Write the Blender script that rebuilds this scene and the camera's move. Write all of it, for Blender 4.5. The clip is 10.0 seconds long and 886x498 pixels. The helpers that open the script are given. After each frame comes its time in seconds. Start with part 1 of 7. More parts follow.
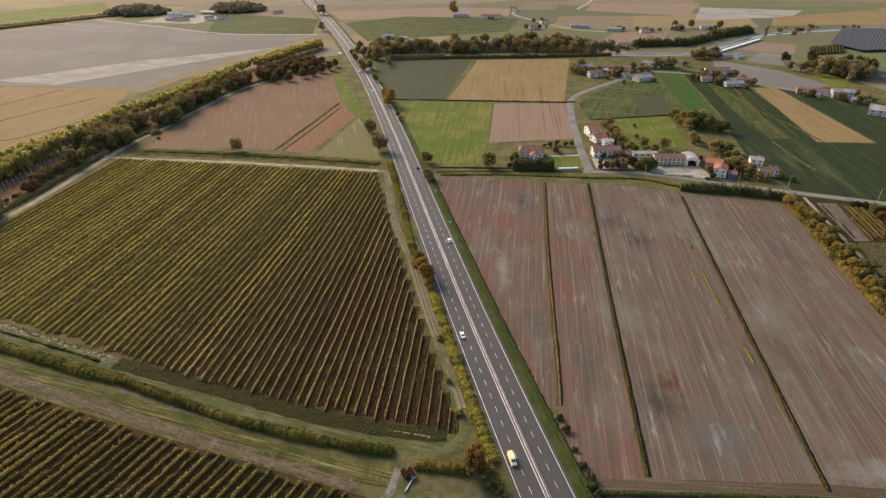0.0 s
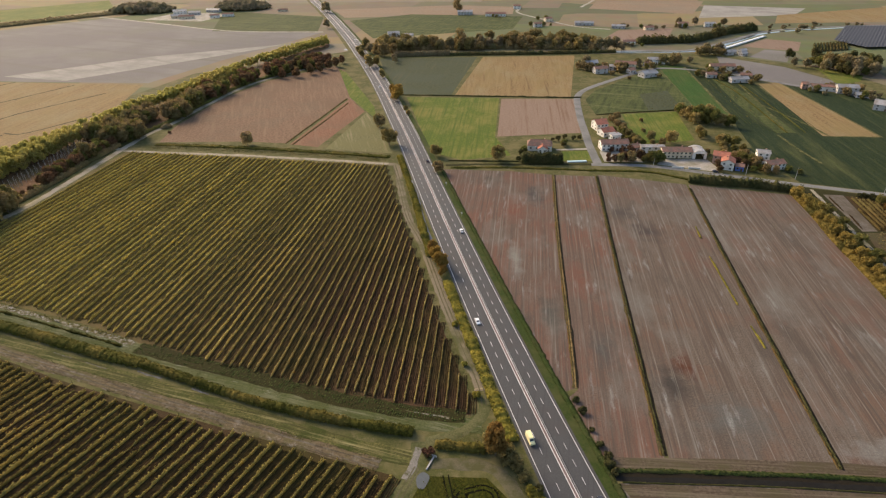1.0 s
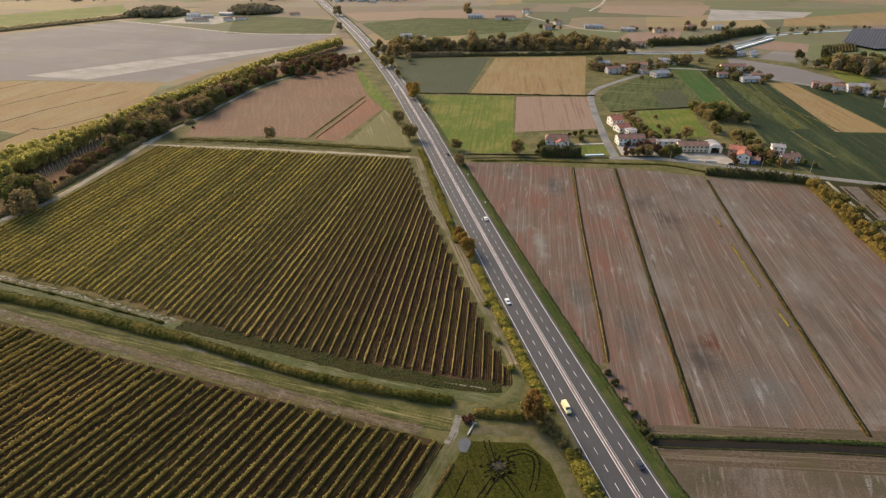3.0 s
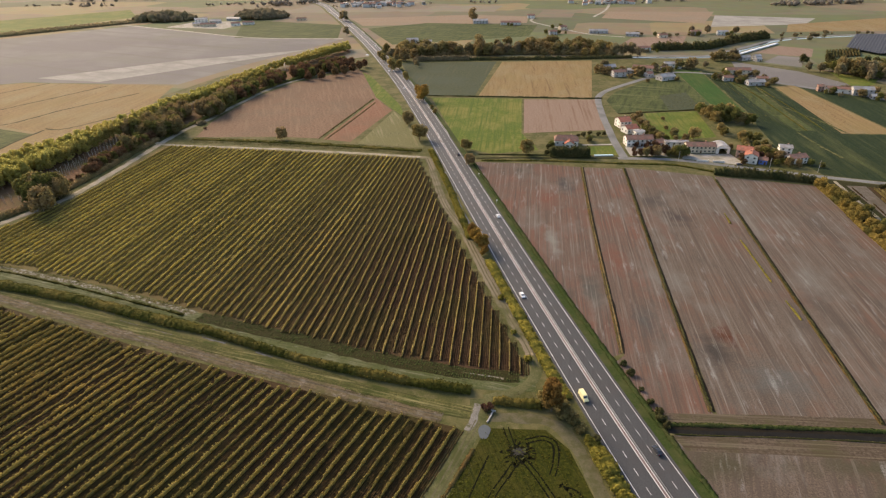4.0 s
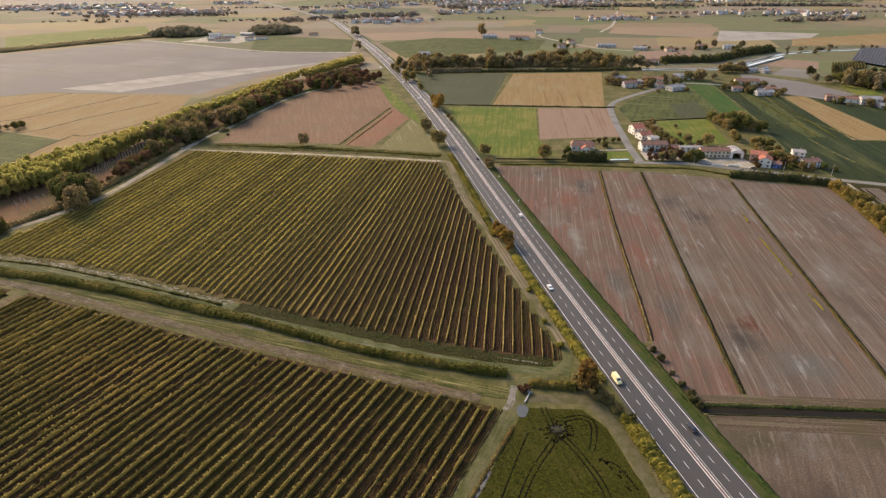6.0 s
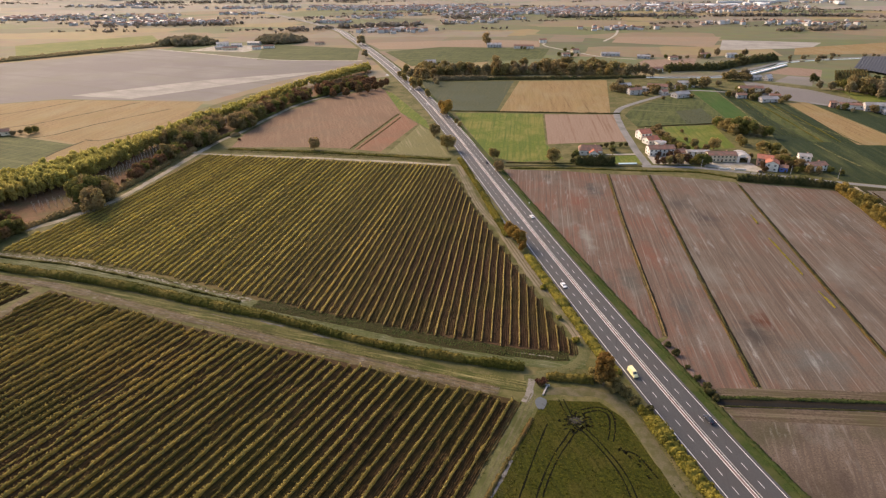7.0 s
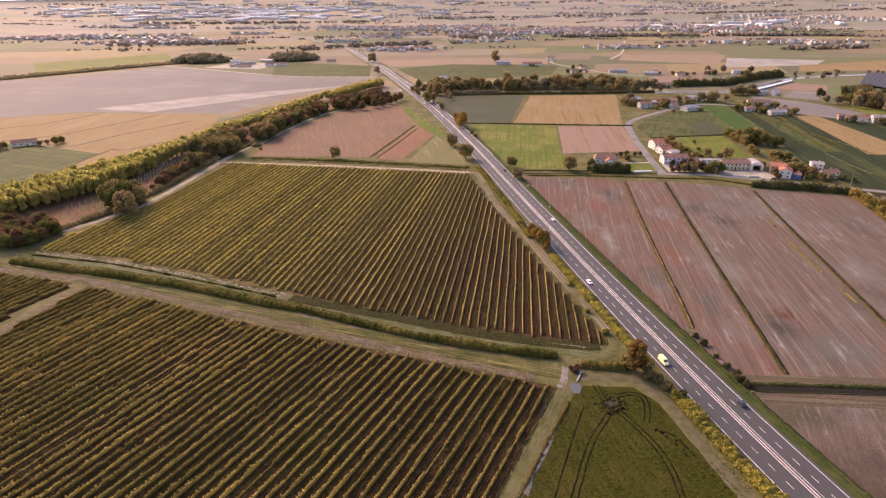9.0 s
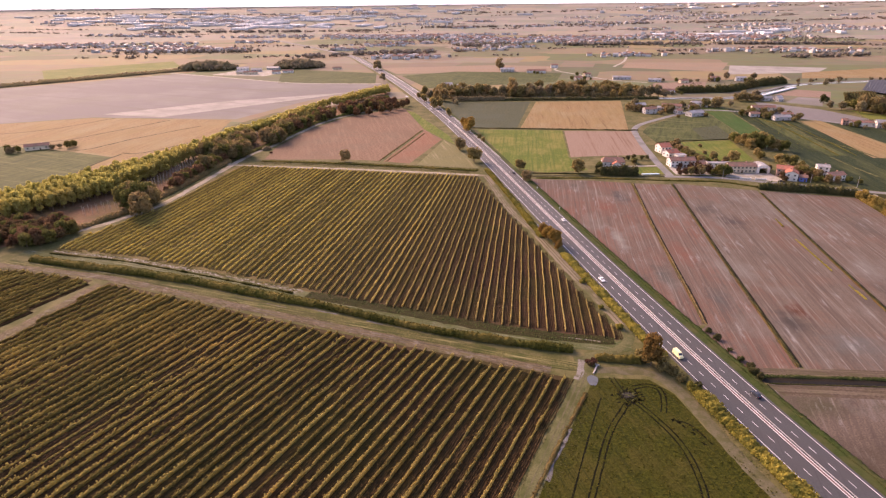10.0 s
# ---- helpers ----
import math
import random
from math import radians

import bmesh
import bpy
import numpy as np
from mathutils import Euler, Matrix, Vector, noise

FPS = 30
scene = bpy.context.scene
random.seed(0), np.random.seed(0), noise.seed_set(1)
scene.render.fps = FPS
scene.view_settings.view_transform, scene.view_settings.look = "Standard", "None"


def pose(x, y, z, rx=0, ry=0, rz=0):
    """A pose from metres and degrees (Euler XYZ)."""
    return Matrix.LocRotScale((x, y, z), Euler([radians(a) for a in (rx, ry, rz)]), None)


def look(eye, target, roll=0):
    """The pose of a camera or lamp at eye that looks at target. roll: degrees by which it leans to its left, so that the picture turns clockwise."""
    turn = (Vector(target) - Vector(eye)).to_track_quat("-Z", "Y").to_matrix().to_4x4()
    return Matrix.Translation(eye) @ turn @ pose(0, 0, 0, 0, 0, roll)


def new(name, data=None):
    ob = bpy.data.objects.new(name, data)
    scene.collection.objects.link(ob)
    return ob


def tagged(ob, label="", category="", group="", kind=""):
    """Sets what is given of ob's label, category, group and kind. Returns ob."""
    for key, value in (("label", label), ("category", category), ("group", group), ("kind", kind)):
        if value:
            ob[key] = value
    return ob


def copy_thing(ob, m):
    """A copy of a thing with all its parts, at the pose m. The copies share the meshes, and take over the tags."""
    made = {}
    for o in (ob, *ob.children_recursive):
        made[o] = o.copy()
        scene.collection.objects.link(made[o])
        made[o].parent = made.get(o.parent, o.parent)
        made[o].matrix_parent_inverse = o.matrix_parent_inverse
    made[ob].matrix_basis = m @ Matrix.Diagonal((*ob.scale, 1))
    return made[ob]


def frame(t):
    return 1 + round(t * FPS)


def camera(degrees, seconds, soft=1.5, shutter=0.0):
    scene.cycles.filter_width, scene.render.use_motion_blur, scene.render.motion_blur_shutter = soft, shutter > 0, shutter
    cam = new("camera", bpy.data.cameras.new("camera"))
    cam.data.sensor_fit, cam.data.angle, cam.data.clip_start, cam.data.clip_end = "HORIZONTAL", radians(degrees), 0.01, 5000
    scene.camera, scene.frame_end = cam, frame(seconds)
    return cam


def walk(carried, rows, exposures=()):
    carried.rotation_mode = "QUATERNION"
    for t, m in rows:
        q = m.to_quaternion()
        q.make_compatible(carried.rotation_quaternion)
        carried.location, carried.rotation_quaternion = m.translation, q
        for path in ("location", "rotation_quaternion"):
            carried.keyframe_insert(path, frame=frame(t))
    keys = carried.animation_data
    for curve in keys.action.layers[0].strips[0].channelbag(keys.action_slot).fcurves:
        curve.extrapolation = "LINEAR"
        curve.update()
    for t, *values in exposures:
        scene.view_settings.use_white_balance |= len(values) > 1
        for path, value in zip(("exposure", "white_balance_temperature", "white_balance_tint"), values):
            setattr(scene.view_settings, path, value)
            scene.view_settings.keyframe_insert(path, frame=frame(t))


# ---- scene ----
cam = camera(75.2, 10.0, soft=1.25)
PATH = [
    (0, (-2.461, -0.307, 166.967), (-2.508, 1.422, 165.963), -0.7),
    (0.5, (-5.843, -3.637, 165.507), (-5.891, -1.908, 164.502), -0.7),
    (1, (-9.219, -6.962, 164.037), (-9.268, -5.233, 163.033), -0.7),
    (1.5, (-12.587, -10.283, 162.556), (-12.639, -8.552, 161.556), -0.7),
    (2, (-15.95, -13.598, 161.065), (-16.003, -11.865, 160.069), -0.7),
    (2.5, (-19.305, -16.909, 159.564), (-19.36, -15.173, 158.573), -0.7),
    (4, (-29.331, -26.814, 154.998), (-29.394, -25.063, 154.034), -0.6),
    (4.5, (-32.66, -30.106, 153.455), (-32.725, -28.349, 152.502), -0.6),
    (5, (-35.981, -33.393, 151.901), (-36.049, -31.629, 150.961), -0.6),
    (5.5, (-39.296, -36.676, 150.338), (-39.366, -34.905, 149.411), -0.6),
    (7, (-49.201, -46.495, 145.584), (-49.278, -44.702, 144.702), -0.6),
    (7.5, (-52.489, -49.759, 143.979), (-52.569, -47.958, 143.112), -0.6),
    (8, (-55.771, -53.018, 142.364), (-55.853, -51.21, 141.512), -0.6),
    (8.5, (-59.045, -56.272, 140.738), (-59.13, -54.457, 139.902), -0.6),
    (9, (-62.313, -59.521, 139.101), (-62.4, -57.7, 138.28), -0.6),
    (9.5, (-65.575, -62.766, 137.455), (-65.664, -60.938, 136.647), -0.6),
    (10, (-68.829, -66.006, 135.797), (-68.921, -64.173, 135.003), -0.6),
]
walk(cam, [(t, look(eye, target, roll)) for t, eye, target, roll in PATH], [(0.0, 1.04, 6900, 13), (5.0, 1.16, 6900, 15), (7.5, 1.28, 7100, 24), (10.0, 1.52, 7250, 44)])

# ---- light ----
SUN_AZ, SUN_EL = -42.0, 29.0
world = bpy.data.worlds.new("world")
scene.world = world
world.use_nodes = True
wn = world.node_tree.nodes
sky = wn.new("ShaderNodeTexSky")
sky.sky_type = "NISHITA"
sky.sun_disc = False
sky.sun_elevation, sky.sun_rotation = radians(SUN_EL), radians(SUN_AZ)
sky.air_density, sky.dust_density, sky.ozone_density = 1.0, 2.0, 1.0
wn["Background"].inputs["Strength"].default_value = 0.13
world.node_tree.links.new(sky.outputs["Color"], wn["Background"].inputs["Color"])
sun = new("sun", bpy.data.lights.new("sun", "SUN"))
sun.data.energy, sun.data.angle, sun.data.color = 2.5, radians(24), (1.0, 0.80, 0.56)
toward = Vector((math.sin(radians(SUN_AZ)) * math.cos(radians(SUN_EL)), math.cos(radians(SUN_AZ)) * math.cos(radians(SUN_EL)), math.sin(radians(SUN_EL))))
sun.matrix_world = Matrix.Translation(toward * 400) @ toward.to_track_quat("Z", "Y").to_matrix().to_4x4()


# ---- materials ----
def rgba(c):
    return (*c, 1.0)


def mat(name, c0, c1, c2=None, fine=0.6, broad=0.03, rough=0.9, bump=0.4, streak=None, through_light=0.0, island=0.0, metal=0.0, patch=(0.45, 0.62), stain=None, furrow=None, west=None, blot=None, tram=None, spots=()):
    """c0 and c1 mingle in the grain, c2 in broad patches. streak: (degrees from +y, across, along, colour, low, high)."""
    m = bpy.data.materials.new(name)
    m.use_nodes = True
    nt, n = m.node_tree, m.node_tree.nodes
    link = nt.links.new
    b = n["Principled BSDF"]
    geo = n.new("ShaderNodeNewGeometry")

    def grain(scale, detail, vec=None):
        t = n.new("ShaderNodeTexNoise")
        t.inputs["Scale"].default_value, t.inputs["Detail"].default_value, t.inputs["Roughness"].default_value = scale, detail, 0.65
        link(vec or geo.outputs["Position"], t.inputs["Vector"])
        return t.outputs["Fac"]

    def ramp(fac, lo, hi):
        r = n.new("ShaderNodeMapRange")
        r.inputs["From Min"].default_value, r.inputs["From Max"].default_value = lo, hi
        link(fac, r.inputs["Value"])
        return r.outputs["Result"]

    def mixed(fac, a, c):
        x = n.new("ShaderNodeMix")
        x.data_type = "RGBA"
        link(fac, x.inputs["Factor"])
        for socket, v in ((x.inputs[6], a), (x.inputs[7], c)):
            if isinstance(v, tuple):
                socket.default_value = rgba(v)
            else:
                link(v, socket)
        return x.outputs[2]

    def lined(col, deg, across, along, sc, lo, hi):
        mp = n.new("ShaderNodeMapping")
        mp.inputs["Scale"].default_value = (across, along, 0.01)
        rot = n.new("ShaderNodeVectorRotate")
        rot.rotation_type = "Z_AXIS"
        rot.inputs["Angle"].default_value = radians(deg)
        link(geo.outputs["Position"], rot.inputs["Vector"])
        link(rot.outputs["Vector"], mp.inputs["Vector"])
        return mixed(ramp(grain(1.0, 4, mp.outputs["Vector"]), lo, hi), col, sc)

    f = grain(fine, 5)
    col = mixed(ramp(f, 0.32, 0.68), c0, c1)
    if c2:
        col = mixed(ramp(grain(broad, 4), *patch), col, c2)
    if furrow:
        col = lined(col, *furrow, 0.45, 0.62)
    if blot:
        lie = n.new("ShaderNodeVectorRotate")
        lie.rotation_type = "Z_AXIS"
        lie.inputs["Angle"].default_value = radians(furrow[0] if furrow else 0)
        link(geo.outputs["Position"], lie.inputs["Vector"])
        long = n.new("ShaderNodeMapping")
        long.inputs["Scale"].default_value = (1.0, 0.45 if furrow else 1.0, 1.0)
        link(lie.outputs["Vector"], long.inputs["Vector"])
        for k, (sc, size, lo, hi) in enumerate(blot):
            off = n.new("ShaderNodeVectorMath")
            off.inputs[1].default_value = (37.0 * k, 91.0 * k, 0.0)
            link(long.outputs["Vector"], off.inputs[0])
            col = mixed(ramp(grain(size, 8, off.outputs[0]), lo, hi), col, mixed(ramp(f, 0.32, 0.68), tuple(v * 0.78 for v in sc), tuple(v * 1.16 for v in sc)))
    for x, y, wide, tall, sc in spots:
        gap = n.new("ShaderNodeVectorMath")
        gap.operation = "SUBTRACT"
        link(geo.outputs["Position"], gap.inputs[0])
        gap.inputs[1].default_value = (x, y, 0.0)
        span = n.new("ShaderNodeMapping")
        span.inputs["Scale"].default_value = (1.0 / wide, 1.0 / tall, 0.0)
        link(gap.outputs[0], span.inputs["Vector"])
        far = n.new("ShaderNodeVectorMath")
        far.operation = "LENGTH"
        link(span.outputs["Vector"], far.inputs[0])
        torn = n.new("ShaderNodeMath")
        torn.operation = "MULTIPLY_ADD"
        link(grain(0.16, 7), torn.inputs[0])
        torn.inputs[1].default_value = 2.2
        link(far.outputs["Value"], torn.inputs[2])
        col = mixed(ramp(torn.outputs[0], 2.25, 1.15), col, mixed(ramp(f, 0.32, 0.68), tuple(v * 0.78 for v in sc), tuple(v * 1.16 for v in sc)))
    if streak:
        col = lined(col, *streak)
    if tram:
        deg, gap, share, tc = tram
        turn = n.new("ShaderNodeVectorRotate")
        turn.rotation_type = "Z_AXIS"
        turn.inputs["Angle"].default_value = radians(deg)
        link(geo.outputs["Position"], turn.inputs["Vector"])
        axes = n.new("ShaderNodeSeparateXYZ")
        link(turn.outputs["Vector"], axes.inputs[0])
        wob = n.new("ShaderNodeMath")
        wob.operation = "MULTIPLY_ADD"
        link(grain(0.012, 2), wob.inputs[0])
        wob.inputs[1].default_value = 5.0
        link(axes.outputs["X"], wob.inputs[2])
        fold = n.new("ShaderNodeMath")
        fold.operation = "PINGPONG"
        link(wob.outputs[0], fold.inputs[0])
        fold.inputs[1].default_value = gap
        worn = n.new("ShaderNodeMath")
        worn.operation = "MULTIPLY"
        link(ramp(fold.outputs[0], share, 0.0), worn.inputs[0])
        link(ramp(grain(0.035, 6), 0.36, 0.74), worn.inputs[1])
        col = mixed(worn.outputs[0], col, tc)
    if west:
        xyz = n.new("ShaderNodeSeparateXYZ")
        link(geo.outputs["Position"], xyz.inputs[0])
        lean = n.new("ShaderNodeMath")
        lean.operation = "MULTIPLY_ADD"
        link(xyz.outputs["Y"], lean.inputs[0])
        lean.inputs[1].default_value = -0.45
        link(xyz.outputs["X"], lean.inputs[2])
        col = mixed(ramp(lean.outputs[0], -160.0, -310.0), col, mixed(ramp(f, 0.32, 0.68), west, tuple(v * 1.4 for v in west)))
    if stain:
        sc, size, lo, hi = stain
        turned = n.new("ShaderNodeVectorRotate")
        turned.rotation_type = "Z_AXIS"
        turned.inputs["Angle"].default_value = radians(furrow[0] if furrow else 0)
        link(geo.outputs["Position"], turned.inputs["Vector"])
        drawn = n.new("ShaderNodeMapping")
        drawn.inputs["Scale"].default_value = (1.0, 0.18 if furrow else 1.0, 1.0)
        link(turned.outputs["Vector"], drawn.inputs["Vector"])
        both = n.new("ShaderNodeMath")
        both.operation = "MULTIPLY"
        link(ramp(grain(size, 9, drawn.outputs["Vector"]), lo, hi), both.inputs[0])
        link(ramp(grain(1.6, 3), 0.3, 0.6), both.inputs[1])
        col = mixed(both.outputs[0], col, sc)
    if island:
        hs = n.new("ShaderNodeHueSaturation")
        rnd = n.new("ShaderNodeMath")
        rnd.operation = "MULTIPLY_ADD"
        oi = n.new("ShaderNodeObjectInfo")
        ad = n.new("ShaderNodeMath")
        ad.operation = "ADD"
        link(geo.outputs["Random Per Island"], ad.inputs[0])
        link(oi.outputs["Random"], ad.inputs[1])
        link(ad.outputs[0], rnd.inputs[0])
        rnd.inputs[1].default_value, rnd.inputs[2].default_value = island, 1.0 - island
        link(rnd.outputs[0], hs.inputs["Value"])
        link(col, hs.inputs["Color"])
        col = hs.outputs["Color"]
    link(col, b.inputs["Base Color"])
    b.inputs["Roughness"].default_value, b.inputs["Metallic"].default_value = rough, metal
    b.inputs["Specular IOR Level"].default_value = 0.06 if rough > 0.8 else 0.4
    if bump:
        bp = n.new("ShaderNodeBump")
        bp.inputs["Strength"].default_value, bp.inputs["Distance"].default_value = bump, 0.3 / max(fine, 0.3)
        link(f, bp.inputs["Height"])
        link(bp.outputs["Normal"], b.inputs["Normal"])
    if through_light:
        tr = n.new("ShaderNodeBsdfTranslucent")
        link(col, tr.inputs["Color"])
        mx = n.new("ShaderNodeMixShader")
        mx.inputs[0].default_value = through_light
        link(b.outputs[0], mx.inputs[1])
        link(tr.outputs[0], mx.inputs[2])
        link(mx.outputs[0], n["Material Output"].inputs["Surface"])
    return m


DITCH = 6.6
M = dict(
    ground=mat("ground_grass", (0.086, 0.098, 0.032), (0.138, 0.130, 0.050), (0.172, 0.140, 0.068), fine=0.25, broad=0.006),
    verge=mat("verge_grass", (0.050, 0.056, 0.018), (0.090, 0.086, 0.030), (0.12, 0.105, 0.045), fine=1.5, broad=0.06, bump=0.6, stain=((0.15, 0.125, 0.065), 0.25, 0.5, 0.7)),
    drygrass=mat("dry_grass", (0.034, 0.040, 0.011), (0.150, 0.136, 0.048), (0.045, 0.056, 0.014), fine=1.1, broad=0.09, bump=0.9, streak=(-74, 0.7, 0.02, (0.225, 0.198, 0.090), 0.54, 0.68), patch=(0.46, 0.60), furrow=(-74, 1.1, 0.03, (0.046, 0.046, 0.017))),
    track=mat("packed_track", (0.070, 0.072, 0.028), (0.124, 0.118, 0.056), (0.056, 0.062, 0.021), fine=1.6, broad=0.12),
    earthtrack=mat("worn_earth", (0.135, 0.112, 0.074), (0.185, 0.155, 0.108), (0.080, 0.080, 0.034), fine=1.6, broad=0.035, patch=(0.50, 0.62)),
    mud=mat("muddy_track", (0.068, 0.050, 0.028), (0.153, 0.119, 0.072), (0.086, 0.076, 0.032), fine=0.9, broad=0.08, bump=0.8, stain=((0.207, 0.187, 0.160), 0.3, 0.54, 0.70), streak=(-72, 0.9, 0.06, (0.054, 0.041, 0.024), 0.52, 0.68)),
    pale=mat("pale_gravel", (0.27, 0.245, 0.205), (0.36, 0.335, 0.29), (0.20, 0.185, 0.13), fine=1.2, broad=0.1),
    asphalt=mat("asphalt", (0.035, 0.037, 0.037), (0.052, 0.052, 0.052), (0.045, 0.042, 0.040), fine=1.5, broad=0.06, rough=0.75, bump=0.1, streak=(12, 1.2, 0.01, (0.029, 0.029, 0.029), 0.55, 0.75)),
    lane=mat("old_asphalt", (0.145, 0.145, 0.138), (0.20, 0.196, 0.185), (0.125, 0.125, 0.115), fine=1.0, broad=0.06, rough=0.85, bump=0.1),
    median=mat("median_paving", (0.13, 0.095, 0.088), (0.18, 0.13, 0.12), fine=0.8, bump=0.1),
    paint=mat("road_paint", (0.60, 0.59, 0.57), (0.72, 0.71, 0.69), (0.48, 0.46, 0.44), fine=3.0, broad=0.2, rough=0.6, bump=0.0),
    vinesoil=mat("vineyard_soil", (0.040, 0.024, 0.013), (0.090, 0.053, 0.028), (0.060, 0.046, 0.017), fine=1.5, broad=0.02, bump=0.7, west=(0.095, 0.074, 0.028)),
    vinesoil2=mat("vineyard_soil_b", (0.023, 0.016, 0.007), (0.069, 0.042, 0.020), (0.044, 0.036, 0.012), fine=1.5, broad=0.02, bump=0.7),
    brown=mat("ploughed_stubble", (0.062, 0.049, 0.037), (0.152, 0.119, 0.092), (0.121, 0.075, 0.052), fine=1.7, broad=0.036, bump=0.35, furrow=(DITCH, 0.8, 0.008, (0.082, 0.062, 0.048)), patch=(0.5, 0.7), blot=(((0.138, 0.126, 0.106), 0.030, 0.50, 0.70), ((0.074, 0.061, 0.049), 0.030, 0.56, 0.70), ((0.118, 0.072, 0.053), 0.040, 0.55, 0.70), ((0.080, 0.076, 0.045), 0.03, 0.66, 0.76)), streak=(DITCH, 0.6, 0.012, (0.191, 0.174, 0.144), 0.55, 0.80), tram=(DITCH, 3.1, 0.24, (0.219, 0.203, 0.171)), stain=((0.242, 0.239, 0.218), 0.22, 0.58, 0.74), spots=((86, 178, 7, 8, (0.079, 0.033, 0.019)), (77, 167, 10, 13, (0.052, 0.045, 0.038)), (96, 150, 15, 13, (0.093, 0.089, 0.078)), (104, 297, 10, 14, (0.058, 0.048, 0.042)), (96, 321, 9, 13, (0.069, 0.058, 0.049)), (54, 137, 8, 5, (0.233, 0.227, 0.204)), (150, 135, 22, 6, (0.177, 0.172, 0.154)))),
    brownred=mat("red_stubble", (0.064, 0.045, 0.034), (0.156, 0.112, 0.086), (0.132, 0.069, 0.048), fine=1.7, broad=0.03, bump=0.35, furrow=(DITCH, 0.8, 0.008, (0.083, 0.062, 0.048)), patch=(0.44, 0.62), blot=(((0.138, 0.126, 0.106), 0.030, 0.50, 0.70), ((0.074, 0.061, 0.049), 0.030, 0.56, 0.70), ((0.118, 0.072, 0.053), 0.040, 0.55, 0.70), ((0.080, 0.076, 0.045), 0.03, 0.66, 0.76)), streak=(DITCH, 0.6, 0.012, (0.193, 0.174, 0.144), 0.55, 0.80), tram=(DITCH, 3.1, 0.24, (0.221, 0.203, 0.171)), stain=((0.244, 0.239, 0.218), 0.22, 0.58, 0.74), spots=((43, 349, 7, 18, (0.062, 0.054, 0.048)), (35, 215, 5, 16, (0.071, 0.066, 0.055)), (54, 189, 6, 16, (0.073, 0.066, 0.057)), (27, 326, 9, 20, (0.132, 0.064, 0.044)), (54, 245, 7, 20, (0.132, 0.066, 0.046)), (23, 265, 4, 20, (0.160, 0.150, 0.128)))),
    brown2=mat("harrowed_field", (0.105, 0.064, 0.040), (0.200, 0.128, 0.082), (0.135, 0.088, 0.056), fine=0.5, broad=0.01, bump=0.6, streak=(-15, 0.3, 0.02, (0.180, 0.120, 0.076), 0.5, 0.7), blot=(((0.140, 0.100, 0.066), 0.012, 0.5, 0.66),)),
    rust=mat("rust_field", (0.120, 0.060, 0.036), (0.225, 0.122, 0.075), (0.15, 0.09, 0.056), fine=0.6, broad=0.03, bump=0.6, streak=(-15, 0.3, 0.02, (0.19, 0.115, 0.072), 0.5, 0.7)),
    pink=mat("tilled_pink", (0.15, 0.105, 0.075), (0.245, 0.175, 0.13), fine=0.6, streak=(5, 0.35, 0.008, (0.155, 0.10, 0.065), 0.52, 0.66)),
    goldfield=mat("ripe_crop", (0.095, 0.063, 0.029), (0.279, 0.190, 0.090), (0.180, 0.133, 0.058), fine=0.45, broad=0.02, bump=0.9, furrow=(6, 0.35, 0.012, (0.216, 0.152, 0.069)), streak=(2, 0.25, 0.01, (0.135, 0.090, 0.043), 0.55, 0.72), blot=(((0.211, 0.162, 0.084), 0.03, 0.48, 0.66),)),
    dark=mat("dark_crop", (0.036, 0.046, 0.024), (0.070, 0.075, 0.040), (0.055, 0.065, 0.04), fine=0.4, broad=0.02, streak=(7, 0.2, 0.01, (0.075, 0.075, 0.04), 0.55, 0.75)),
    lush=mat("lush_grass", (0.052, 0.080, 0.013), (0.120, 0.142, 0.026), (0.150, 0.138, 0.036), fine=0.5, broad=0.025, bump=0.6, streak=(5, 0.15, 0.03, (0.16, 0.145, 0.042), 0.55, 0.75), furrow=(5, 0.5, 0.01, (0.066, 0.096, 0.018))),
    bright=mat("bright_green_crop", (0.022, 0.058, 0.012), (0.048, 0.092, 0.020), (0.060, 0.080, 0.022), fine=0.7, broad=0.03, bump=0.7, furrow=(6, 0.6, 0.02, (0.030, 0.062, 0.014))),
    meadow=mat("meadow", (0.037, 0.049, 0.015), (0.101, 0.110, 0.038), (0.053, 0.063, 0.021), fine=0.5, broad=0.02, bump=0.7, streak=(-72, 0.20, 0.012, (0.119, 0.122, 0.048), 0.52, 0.72), furrow=(20, 0.25, 0.03, (0.035, 0.047, 0.017))),
    deep=mat("deep_green_crop", (0.008, 0.019, 0.008), (0.038, 0.050, 0.020), (0.028, 0.037, 0.014), fine=0.55, broad=0.012, bump=0.8, furrow=(5, 0.5, 0.02, (0.015, 0.025, 0.011)), streak=(5, 0.30, 0.012, (0.057, 0.066, 0.026), 0.56, 0.74), stain=((0.081, 0.087, 0.032), 0.03, 0.55, 0.68)),
    greyfield=mat("grey_tilled", (0.120, 0.110, 0.104), (0.158, 0.146, 0.136), (0.175, 0.163, 0.15), fine=0.6, broad=0.006, streak=(-68, 0.06, 0.003, (0.13, 0.122, 0.102), 0.5, 0.7), blot=(((0.150, 0.142, 0.120), 0.008, 0.5, 0.64),)),
    palefield=mat("pale_stubble", (0.235, 0.222, 0.195), (0.30, 0.285, 0.25), (0.20, 0.188, 0.165), fine=0.3, broad=0.02, streak=(-60, 0.1, 0.006, (0.19, 0.178, 0.15), 0.5, 0.68)),
